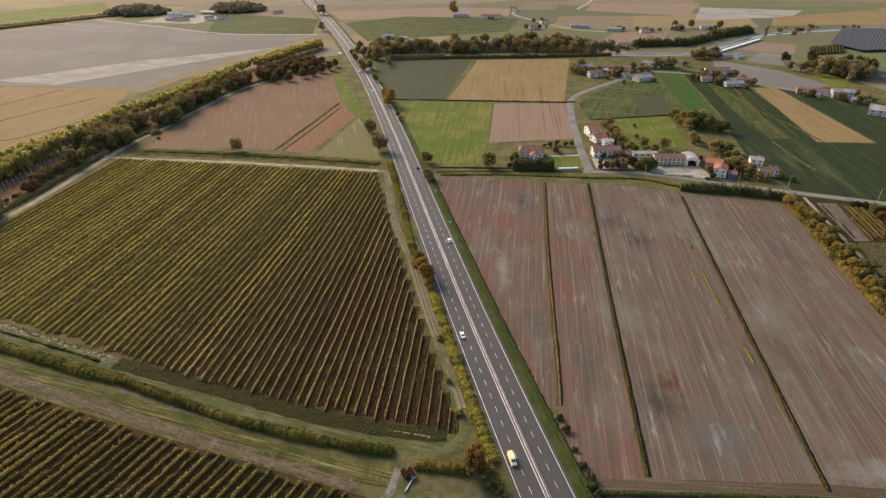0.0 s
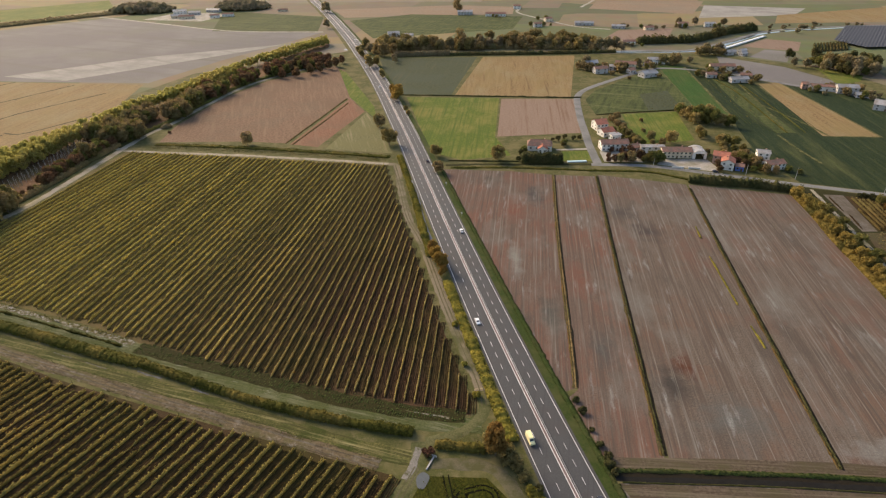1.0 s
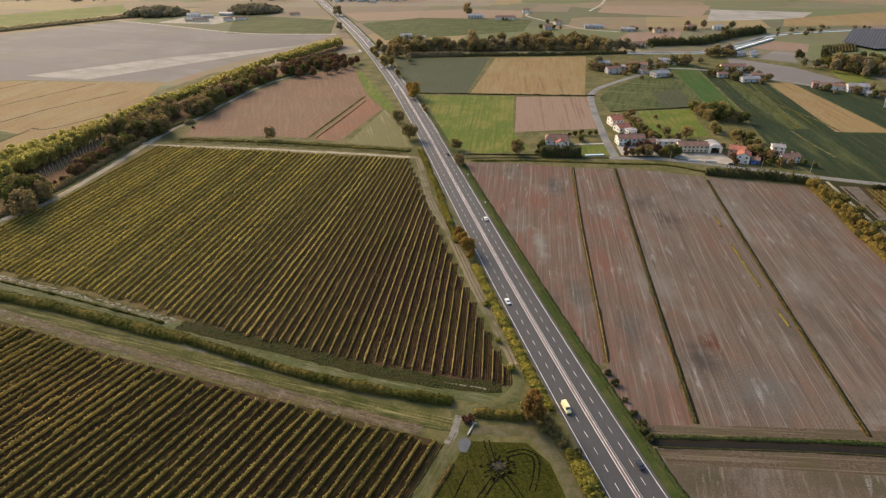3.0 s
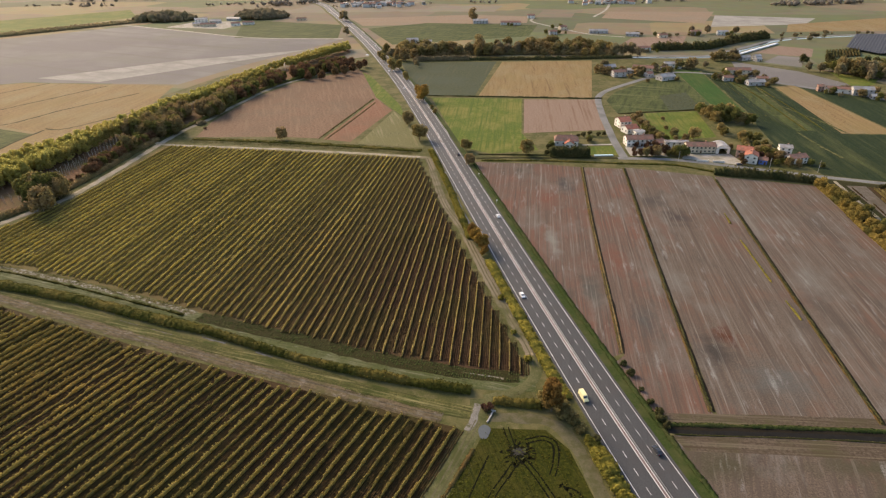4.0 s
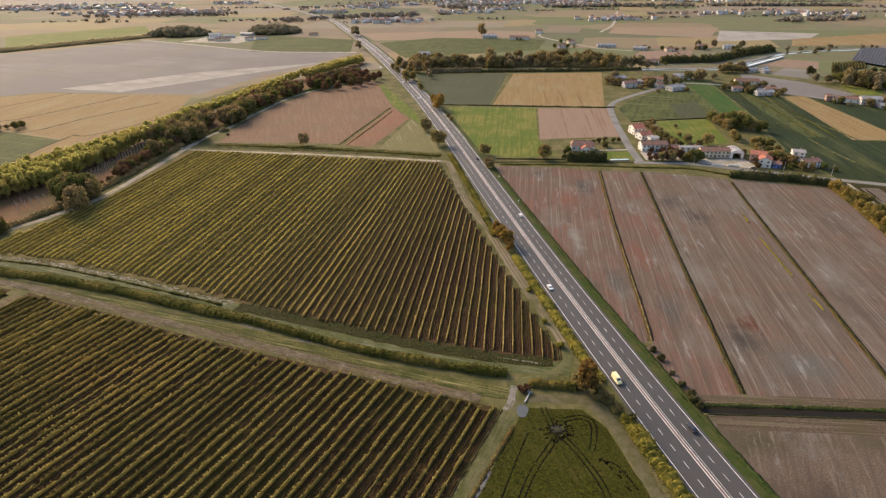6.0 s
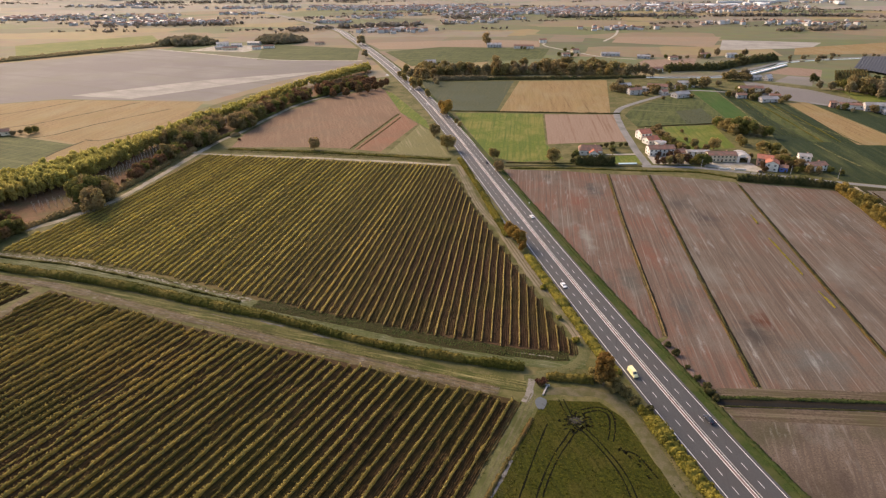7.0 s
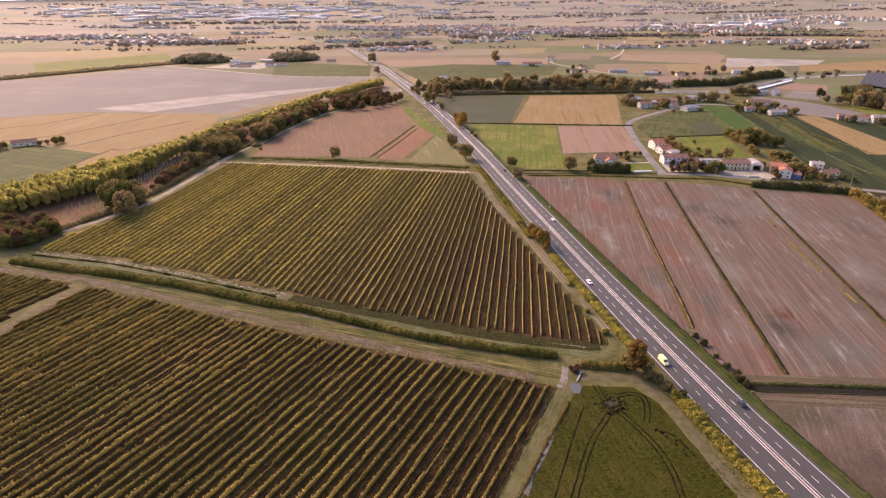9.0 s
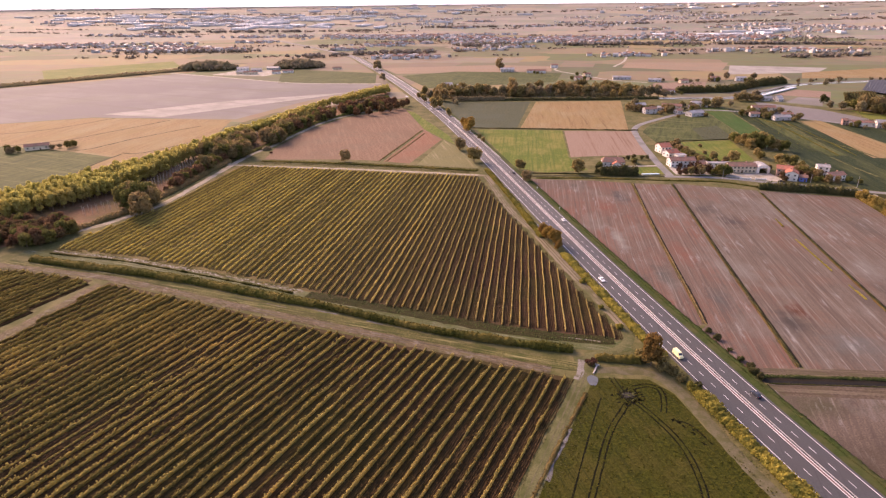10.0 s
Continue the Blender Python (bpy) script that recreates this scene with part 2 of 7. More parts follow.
    crop=mat("green_crop", (0.011, 0.016, 0.002), (0.052, 0.054, 0.006), (0.047, 0.043, 0.008), fine=0.9, broad=0.05, bump=1.0, streak=(-18, 1.1, 0.03, (0.020, 0.024, 0.004), 0.5, 0.7), tram=(-16, 1.4, 0.4, (0.019, 0.022, 0.004))),
    water=mat("still_water", (0.03, 0.035, 0.035), (0.04, 0.045, 0.045), fine=0.3, rough=0.08, bump=0.02),
    lanesoil=mat("worn_soil", (0.086, 0.077, 0.044), (0.120, 0.107, 0.067), (0.072, 0.069, 0.030), fine=1.6, broad=0.25, patch=(0.4, 0.6)),
    patchy=mat("patchy_earth", (0.072, 0.063, 0.029), (0.126, 0.106, 0.056), (0.059, 0.058, 0.020), fine=1.2, broad=0.25, stain=((0.360, 0.347, 0.324), 0.55, 0.47, 0.62)),
    # Matt grey that stands for the sky's reflection on shallow water.
    skywater=mat("sky_grey_water", (0.10, 0.10, 0.095), (0.16, 0.155, 0.145), (0.07, 0.065, 0.05), fine=0.8, broad=0.3, rough=0.85, bump=0.05),
    under=mat("undergrowth", (0.046, 0.027, 0.014), (0.098, 0.060, 0.030), (0.070, 0.054, 0.019), fine=0.6, broad=0.02, through_light=0.3, island=0.55, blot=(((0.150, 0.066, 0.026), 0.028, 0.60, 0.68),), west=(0.158, 0.124, 0.042)),
    # Very dark earth; also carries the shade of the canal bank and ditches.
    bare=mat("dark_earth_and_shade", (0.012, 0.010, 0.006), (0.026, 0.021, 0.014), fine=1.6),
    concrete=mat("concrete", (0.34, 0.33, 0.31), (0.42, 0.41, 0.39), (0.28, 0.27, 0.25), fine=0.8, broad=0.2, bump=0.15),
    plaster=mat("white_plaster", (0.70, 0.66, 0.58), (0.76, 0.73, 0.66), (0.60, 0.55, 0.47), fine=0.8, broad=0.15, bump=0.05),
    cream=mat("cream_plaster", (0.62, 0.52, 0.36), (0.68, 0.58, 0.43), (0.52, 0.43, 0.31), fine=0.8, broad=0.15, bump=0.05),
    grey=mat("grey_plaster", (0.42, 0.40, 0.37), (0.50, 0.48, 0.45), (0.36, 0.33, 0.30), fine=0.8, broad=0.15, bump=0.05),
    blue=mat("blue_paint", (0.10, 0.16, 0.42), (0.13, 0.20, 0.50), fine=0.8, bump=0.05),
    brick=mat("brick_red", (0.33, 0.18, 0.135), (0.42, 0.25, 0.19), (0.36, 0.26, 0.2), fine=1.0, broad=0.2, bump=0.1),
    tile=mat("roof_tile", (0.30, 0.105, 0.070), (0.42, 0.170, 0.112), (0.24, 0.12, 0.085), fine=0.9, broad=0.3, bump=0.4, island=0.15),
    tilebrown=mat("old_roof_tile", (0.19, 0.100, 0.075), (0.31, 0.170, 0.125), (0.17, 0.12, 0.09), fine=0.9, broad=0.3, bump=0.4, island=0.15),
    sheet=mat("sheet_roof", (0.27, 0.26, 0.25), (0.36, 0.35, 0.335), (0.23, 0.20, 0.17), fine=0.6, broad=0.15, rough=0.6, bump=0.1),
    glass=mat("window_glass", (0.03, 0.035, 0.04), (0.05, 0.055, 0.06), fine=1.0, rough=0.08, bump=0.0),
    wood=mat("dark_wood", (0.10, 0.06, 0.035), (0.15, 0.09, 0.05), fine=2.0, bump=0.1),
    shutter=mat("faded_shutter", (0.14, 0.14, 0.11), (0.20, 0.19, 0.15), fine=2.0, bump=0.0),
    bark=mat("bark", (0.10, 0.075, 0.05), (0.16, 0.12, 0.085), fine=2.0, bump=0.5),
    palebark=mat("pale_bark", (0.328, 0.300, 0.246), (0.419, 0.382, 0.319), fine=2.0, bump=0.3),
    steel=mat("galvanised_steel", (0.42, 0.42, 0.42), (0.50, 0.50, 0.50), fine=2.0, rough=0.45, metal=0.7, bump=0.0),
    carwhite=mat("white_car_paint", (0.76, 0.76, 0.75), (0.80, 0.80, 0.79), fine=0.5, rough=0.25, bump=0.0),
    carred=mat("red_car_paint", (0.32, 0.015, 0.02), (0.36, 0.02, 0.025), fine=0.5, rough=0.25, bump=0.0),
    cardark=mat("dark_car_paint", (0.03, 0.035, 0.045), (0.04, 0.045, 0.055), fine=0.5, rough=0.25, bump=0.0),
    carsilver=mat("silver_car_paint", (0.42, 0.43, 0.44), (0.48, 0.49, 0.50), fine=0.5, rough=0.3, metal=0.5, bump=0.0),
    caryellow=mat("pale_yellow_paint", (0.74, 0.66, 0.34), (0.80, 0.72, 0.40), fine=0.5, rough=0.3, bump=0.0),
    rubber=mat("rubber", (0.02, 0.02, 0.02), (0.03, 0.03, 0.03), fine=2.0, bump=0.0),
    lamp=mat("lamp_glass", (0.5, 0.5, 0.48), (0.6, 0.6, 0.58), fine=2.0, rough=0.15, bump=0.0),
    vine=mat("vine_leaves", (0.285, 0.222, 0.076), (0.47, 0.370, 0.140), (0.49, 0.36, 0.135), fine=0.7, broad=0.014, through_light=0.5, island=0.6, patch=(0.52, 0.74), west=(0.38, 0.312, 0.085)),
    vinedark=mat("front_vine_leaves", (0.176, 0.152, 0.043), (0.375, 0.295, 0.094), (0.42, 0.305, 0.095), fine=0.8, broad=0.012, through_light=0.5, island=0.65, patch=(0.52, 0.74)),
    leafdark=mat("dark_leaves", (0.057, 0.060, 0.024), (0.092, 0.092, 0.036), (0.115, 0.090, 0.036), fine=0.4, broad=0.03, through_light=0.4, island=0.35),
    leafgreen=mat("green_leaves", (0.097, 0.106, 0.030), (0.152, 0.152, 0.042), (0.175, 0.145, 0.046), fine=0.4, broad=0.03, through_light=0.45, island=0.35),
    leafgold=mat("autumn_leaves", (0.23, 0.145, 0.032), (0.33, 0.21, 0.05), (0.19, 0.11, 0.03), fine=0.4, broad=0.05, through_light=0.4, island=0.35),
    leafyellow=mat("yellowing_leaves", (0.215, 0.158, 0.040), (0.34, 0.245, 0.070), (0.12, 0.110, 0.034), fine=0.4, broad=0.06, through_light=0.5, island=0.45),
    leafpale=mat("pale_leaves", (0.19, 0.16, 0.085), (0.26, 0.21, 0.12), (0.17, 0.13, 0.07), fine=0.4, broad=0.05, through_light=0.3, island=0.3),
    poplar=mat("poplar_leaves", (0.33, 0.31, 0.085), (0.47, 0.42, 0.125), (0.46, 0.38, 0.12), fine=0.3, broad=0.02, through_light=0.6, island=0.18),
    reed=mat("reeds", (0.039, 0.043, 0.008), (0.089, 0.084, 0.017), (0.132, 0.104, 0.026), fine=0.6, broad=0.05, through_light=0.28, island=0.5),
    weed=mat("yellow_weeds", (0.170, 0.160, 0.030), (0.34, 0.270, 0.052), (0.085, 0.098, 0.024), fine=0.8, broad=0.12, through_light=0.4, island=0.4, patch=(0.50, 0.68)),
    # Haze over the distance is put into these pale leaf colours.
    farleaf=mat("hazy_far_leaves", (0.27, 0.235, 0.185), (0.36, 0.315, 0.25), (0.32, 0.275, 0.22), fine=0.1, broad=0.01, through_light=0.6, island=0.2),
    leafbrown=mat("brown_leaves", (0.210, 0.151, 0.067), (0.306, 0.218, 0.101), (0.180, 0.154, 0.062), fine=0.4, broad=0.04, through_light=0.45, island=0.35),
    # Leaf tone paled toward grey-olive, with the haze before the copses mixed in.
    copse=mat("hazy_copse_leaves", (0.215, 0.185, 0.098), (0.29, 0.245, 0.130), (0.25, 0.195, 0.12), fine=0.2, broad=0.02, through_light=0.55, island=0.25),
    bankroad=mat("bank_gravel", (0.246, 0.213, 0.158), (0.326, 0.286, 0.220), (0.185, 0.163, 0.101), fine=1.3, broad=0.09, patch=(0.45, 0.62)),
    greenverge=mat("green_verge", (0.026, 0.041, 0.010), (0.045, 0.061, 0.015), (0.062, 0.065, 0.022), fine=1.5, broad=0.07, bump=0.6),
    canal=mat("canal_water", (0.010, 0.010, 0.009), (0.018, 0.017, 0.015), fine=0.5, rough=0.85, bump=0.05),
    drymud=mat("dried_mud", (0.133, 0.123, 0.105), (0.203, 0.191, 0.168), (0.066, 0.064, 0.028), fine=1.4, broad=0.2, patch=(0.50, 0.62)),
    scruff=mat("patchy_stubble", (0.060, 0.046, 0.034), (0.138, 0.106, 0.080), (0.062, 0.055, 0.033), fine=1.6, broad=0.035, bump=0.35, patch=(0.50, 0.66), furrow=(20, 0.7, 0.02, (0.078, 0.060, 0.046)), blot=(((0.150, 0.140, 0.122), 0.040, 0.54, 0.66), ((0.058, 0.044, 0.034), 0.035, 0.54, 0.66), ((0.115, 0.064, 0.046), 0.05, 0.58, 0.70)), streak=(14, 0.5, 0.025, (0.175, 0.155, 0.130), 0.58, 0.78), stain=((0.22, 0.208, 0.19), 0.25, 0.60, 0.74), spots=((58, 108, 12, 8, (0.060, 0.054, 0.032)), (112, 107, 34, 6, (0.066, 0.058, 0.036)), (60, 72, 9, 22, (0.058, 0.044, 0.030)))),
    plotsoil=mat("grey_plot_soil", (0.105, 0.090, 0.072), (0.155, 0.135, 0.110), (0.085, 0.070, 0.050), fine=0.9, broad=0.06, bump=0.5, streak=(3, 0.7, 0.03, (0.075, 0.062, 0.046), 0.56, 0.7)),
    mudrut=mat("wet_rut", (0.050, 0.040, 0.025), (0.085, 0.070, 0.045), (0.13, 0.115, 0.09), fine=1.2, broad=0.2),
    leafhoney=mat("honey_leaves", (0.255, 0.190, 0.070), (0.37, 0.275, 0.105), (0.20, 0.165, 0.060), fine=0.4, broad=0.05, through_light=0.5, island=0.4),
    tuft=mat("grass_tufts", (0.068, 0.068, 0.022), (0.120, 0.108, 0.044), (0.060, 0.068, 0.019), fine=0.5, broad=0.06, through_light=0.45, island=0.3),
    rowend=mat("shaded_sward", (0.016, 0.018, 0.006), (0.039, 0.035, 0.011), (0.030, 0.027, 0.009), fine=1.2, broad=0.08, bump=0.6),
    vergeleaf=mat("verge_blades", (0.036, 0.058, 0.016), (0.068, 0.090, 0.026), (0.077, 0.085, 0.030), fine=0.6, broad=0.06, through_light=0.35, island=0.3),
    tuftsoil=mat("grassy_soil", (0.048, 0.043, 0.019), (0.096, 0.080, 0.037), (0.072, 0.053, 0.029), fine=1.4, broad=0.08, bump=0.7),
    greenbank=mat("green_bank_grass", (0.040, 0.050, 0.016), (0.098, 0.108, 0.042), (0.115, 0.118, 0.062), fine=1.2, broad=0.08, bump=0.9, streak=(-74, 0.9, 0.03, (0.165, 0.162, 0.105), 0.55, 0.70), furrow=(-74, 1.1, 0.03, (0.052, 0.062, 0.020)), stain=((0.30, 0.295, 0.26), 0.5, 0.60, 0.72)),
    fallow=mat("fallow_grass", (0.085, 0.085, 0.034), (0.165, 0.150, 0.072), (0.13, 0.120, 0.052), fine=0.7, broad=0.05, bump=0.7, streak=(-15, 0.3, 0.02, (0.19, 0.165, 0.09), 0.54, 0.7)),
    underdark=mat("dark_undergrowth", (0.038, 0.025, 0.010), (0.090, 0.054, 0.024), (0.056, 0.043, 0.014), fine=0.6, broad=0.02, through_light=0.3, island=0.55),
    headland=mat("headland_soil", (0.042, 0.031, 0.020), (0.127, 0.099, 0.072), (0.070, 0.061, 0.032), fine=0.9, broad=0.06, bump=0.4, streak=(93, 1.1, 0.01, (0.156, 0.130, 0.090), 0.54, 0.74), furrow=(93, 1.4, 0.01, (0.060, 0.044, 0.028))),
    pondwater=mat("pale_pond_water", (0.060, 0.068, 0.068), (0.085, 0.092, 0.090), fine=0.4, rough=0.3, bump=0.02),
    orangefield=mat("orange_stubble", (0.175, 0.120, 0.078), (0.239, 0.175, 0.118), (0.184, 0.145, 0.101), fine=0.2, broad=0.012, streak=(-80, 0.1, 0.006, (0.212, 0.170, 0.123), 0.5, 0.7)),
    # Greyed walls carry the haze that softens the far towns.
    farwall=mat("hazy_far_house_wall", (0.42, 0.40, 0.37), (0.60, 0.58, 0.54), fine=0.05, bump=0.0),
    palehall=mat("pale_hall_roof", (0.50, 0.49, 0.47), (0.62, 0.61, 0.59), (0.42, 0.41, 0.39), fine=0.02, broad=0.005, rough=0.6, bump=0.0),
    wetmark=mat("wet_wheel_mark", (0.003, 0.004, 0.001), (0.008, 0.008, 0.003), fine=1.6),
    hedgeleaf=mat("hedge_leaves", (0.040, 0.048, 0.018), (0.078, 0.080, 0.030), (0.10, 0.088, 0.035), fine=0.4, broad=0.06, through_light=0.4, island=0.4),
    leafrusset=mat("russet_leaves", (0.126, 0.065, 0.036), (0.222, 0.118, 0.060), (0.120, 0.082, 0.036), fine=0.4, broad=0.04, through_light=0.35, island=0.4),
    cropleaf=mat("crop_leaves", (0.029, 0.035, 0.004), (0.085, 0.082, 0.012), (0.078, 0.065, 0.012), fine=0.5, broad=0.06, through_light=0.4, island=0.5),
    leafolive=mat("olive_brown_leaves", (0.168, 0.142, 0.054), (0.258, 0.206, 0.079), (0.204, 0.150, 0.060), fine=0.4, broad=0.04, through_light=0.45, island=0.35),
    dryleaf=mat("dry_blades", (0.110, 0.095, 0.034), (0.180, 0.135, 0.050), (0.17, 0.10, 0.035), fine=0.5, broad=0.06, through_light=0.4, island=0.4),
    rustleaf=mat("rust_leaves", (0.135, 0.076, 0.022), (0.215, 0.125, 0.036), (0.12, 0.085, 0.028), fine=0.4, broad=0.06, through_light=0.4, island=0.4),
    redleaf=mat("red_leaves", (0.058, 0.030, 0.020), (0.095, 0.046, 0.028), fine=0.5, through_light=0.3, island=0.3),
)


# ---- mesh helpers ----
def mesh_ob(name, V, F, material, parent=None, label="", smooth=False):
    me = bpy.data.meshes.new(name)
    V = np.asarray(V, np.float32).reshape(-1, 3)
    if isinstance(F, np.ndarray):
        n, k = F.shape
        me.vertices.add(len(V))
        me.vertices.foreach_set("co", V.ravel())
        me.loops.add(n * k)
        me.loops.foreach_set("vertex_index", F.astype(np.int32).ravel())
        me.polygons.add(n)
        me.polygons.foreach_set("loop_start", np.arange(0, n * k, k, dtype=np.int32))
        me.update(calc_edges=True)
    else:
        me.from_pydata(V.tolist(), [], F)
        me.update()
    if smooth:
        me.polygons.foreach_set("use_smooth", np.ones(len(me.polygons), bool))
    me.materials.append(material)
    ob = new(name, me)
    if parent:
        ob.parent = parent
    if label:
        ob["label"] = label
    return ob


def thing(name, label, category, m=None, group="", kind=""):
    e = new(name)
    e.empty_display_size = 1.0
    if m is not None:
        e.matrix_basis = m
    return tagged(e, label, category, group, kind)


class Geo:
    """Gathers boxes, tubes and slabs into one mesh."""

    def __init__(self):
        self.v, self.f = [], []

    def add(self, V, F):
        k = len(self.v)
        self.v += [tuple(p) for p in V]
        self.f += [[i + k for i in q] for q in F]
        return self

    def box(self, c, s, rz=0.0, top=1.0):
        x, y, z = (a / 2 for a in s)
        co, si = math.cos(radians(rz)), math.sin(radians(rz))
        V = []
        for dz, t in ((-z, 1.0), (z, top)):
            for dx, dy in ((-x, -y), (x, -y), (x, y), (-x, y)):
                V.append((c[0] + (dx * co - dy * si) * t, c[1] + (dx * si + dy * co) * t, c[2] + dz))
        return self.add(V, [(3, 2, 1, 0), (4, 5, 6, 7), (0, 1, 5, 4), (1, 2, 6, 5), (2, 3, 7, 6), (3, 0, 4, 7)])

    def tube(self, p, q, r0, r1, n=6):
        p, q = Vector(p), Vector(q)
        m = (q - p).to_track_quat("Z", "Y").to_matrix()
        V = [p + m @ Vector((r0 * math.cos(a), r0 * math.sin(a), 0)) for a in (2 * math.pi * i / n for i in range(n))]
        V += [q + m @ Vector((r1 * math.cos(a), r1 * math.sin(a), 0)) for a in (2 * math.pi * i / n for i in range(n))]
        F = [(i, (i + 1) % n, n + (i + 1) % n, n + i) for i in range(n)] + [tuple(range(n))[::-1], tuple(range(n, 2 * n))]
        return self.add(V, F)

    def ob(self, name, material, parent=None, label="", smooth=False):
        return mesh_ob(name, self.v, self.f, material, parent, label, smooth)


def curve(pts, step=4.0):
    """A smooth line through the points, sampled about every step metres."""
    p = np.array(pts, float)
    p = np.vstack([2 * p[0] - p[1], p, 2 * p[-1] - p[-2]])
    out = []
    for i in range(1, len(p) - 2):
        n = max(2, int(np.linalg.norm(p[i + 1] - p[i]) / step))
        t = np.linspace(0, 1, n, endpoint=False)[:, None]
        a, b, c, d = p[i - 1], p[i], p[i + 1], p[i + 2]
        m1, m2 = (c - a) / 2, (d - b) / 2
        out.append((2 * t**3 - 3 * t**2 + 1) * b + (t**3 - 2 * t**2 + t) * m1 + (-2 * t**3 + 3 * t**2) * c + (t**3 - t**2) * m2)
    return np.vstack(out + [p[-2:-1]])


def sides(line):
    d = np.gradient(line, axis=0)
    d /= np.linalg.norm(d, axis=1)[:, None]
    return np.stack([d[:, 1], -d[:, 0]], 1)


def ribbon(name, line, offs, zs, material, parent=None, label="", ragged=0.0, seed=1):
    """A strip along a line, with a cross-section of offsets to the line's right and heights."""
    rng = np.random.default_rng(seed)
    nrm = sides(line)
    k = len(offs)
    V = np.zeros((len(line), k, 3))
    u, knots = np.arange(len(line)), np.arange(0, len(line) + 6, 3)
    wave = [ragged * (0.6 * np.interp(u, knots, rng.normal(0, 1, len(knots))) + 0.18 * rng.normal(0, 1, len(line))) for _ in range(2)]
    for j, (o, z) in enumerate(zip(offs, zs)):
        w = 0.0
        if ragged and (j == 0 or k > 5 and j == 1):
            w = wave[0]
        elif ragged and (j == k - 1 or k > 5 and j == k - 2):
            w = wave[1]
        V[:, j, :2] = line + nrm * (np.asarray(o) + w).reshape(-1, 1)
        V[:, j, 2] = z
    i = np.arange(len(line) - 1)[:, None] * k + np.arange(k - 1)[None, :]
    F = np.stack([i + 1, i, i + k, i + k + 1], -1).reshape(-1, 4)[:, ::-1]
    return mesh_ob(name, V.reshape(-1, 3), F, material, parent, label)


def layer(z):
    """Thin ground layers lie a few millimetres above one another."""
    return 0.03 + (z - 0.05) * 0.4 if z < 0.3 else z


def strip(name, pts, width, z, material, label, category="track", ragged=0.4, seed=1):
    ob = ribbon(name, curve(pts, 1.5), (-width / 2 - 0.35, -width / 2, -width / 6, width / 6, width / 2, width / 2 + 0.35), (0.0, layer(z), layer(z) + 0.01, layer(z) + 0.01, layer(z), 0.0), material, ragged=ragged, seed=seed)
    return tagged(ob, label, category, kind="structure")


def field(name, pts, z, material, label):
    """A field's surface with a low rim down to the ground."""
    g = Geo()
    n = len(pts)
    area = sum(a[0] * b[1] - b[0] * a[1] for a, b in zip(pts, pts[1:] + pts[:1]))
    pts = pts if area > 0 else pts[::-1]
    c = np.mean(pts, axis=0)
    low = [(x + (x - c[0]) * 0.003, y + (y - c[1]) * 0.003, -0.05) for x, y in pts]
    g.add([(x, y, z * 0.3) for x, y in pts] + low, [tuple(range(n))] + [(i, n + i, n + (i + 1) % n, (i + 1) % n) for i in range(n)])
    return tagged(g.ob(name, material), label, "field", kind="structure")


def inside(poly, P):
    x, y = P[:, 0], P[:, 1]
    hit = np.zeros(len(P), bool)
    for (x0, y0), (x1, y1) in zip(poly, poly[1:] + poly[:1]):
        c = (y0 > y) != (y1 > y)
        hit ^= c & (x < (x1 - x0) * (y - y0) / (y1 - y0 + 1e-9) + x0)
    return hit


def leaf_quads(P, N, size, rng):
    """A small bent-off leaf clump, as one quad, at each point."""
    n = len(P)
    N = N + rng.normal(0, 0.45, (n, 3))
    N /= np.linalg.norm(N, axis=1)[:, None] + 1e-9
    a = np.cross(N, rng.normal(0, 1, (n, 3)))
    a /= np.linalg.norm(a, axis=1)[:, None] + 1e-9
    b = np.cross(N, a)
    s = (size * rng.uniform(0.6, 1.25, n))[:, None]
    V = np.stack([P - a * s - b * s * 0.6, P + a * s * 0.7 - b * s, P + a * s + b * s * 0.7, P - a * s * 0.6 + b * s], 1)
    return V.reshape(-1, 3), np.arange(4 * n).reshape(n, 4)


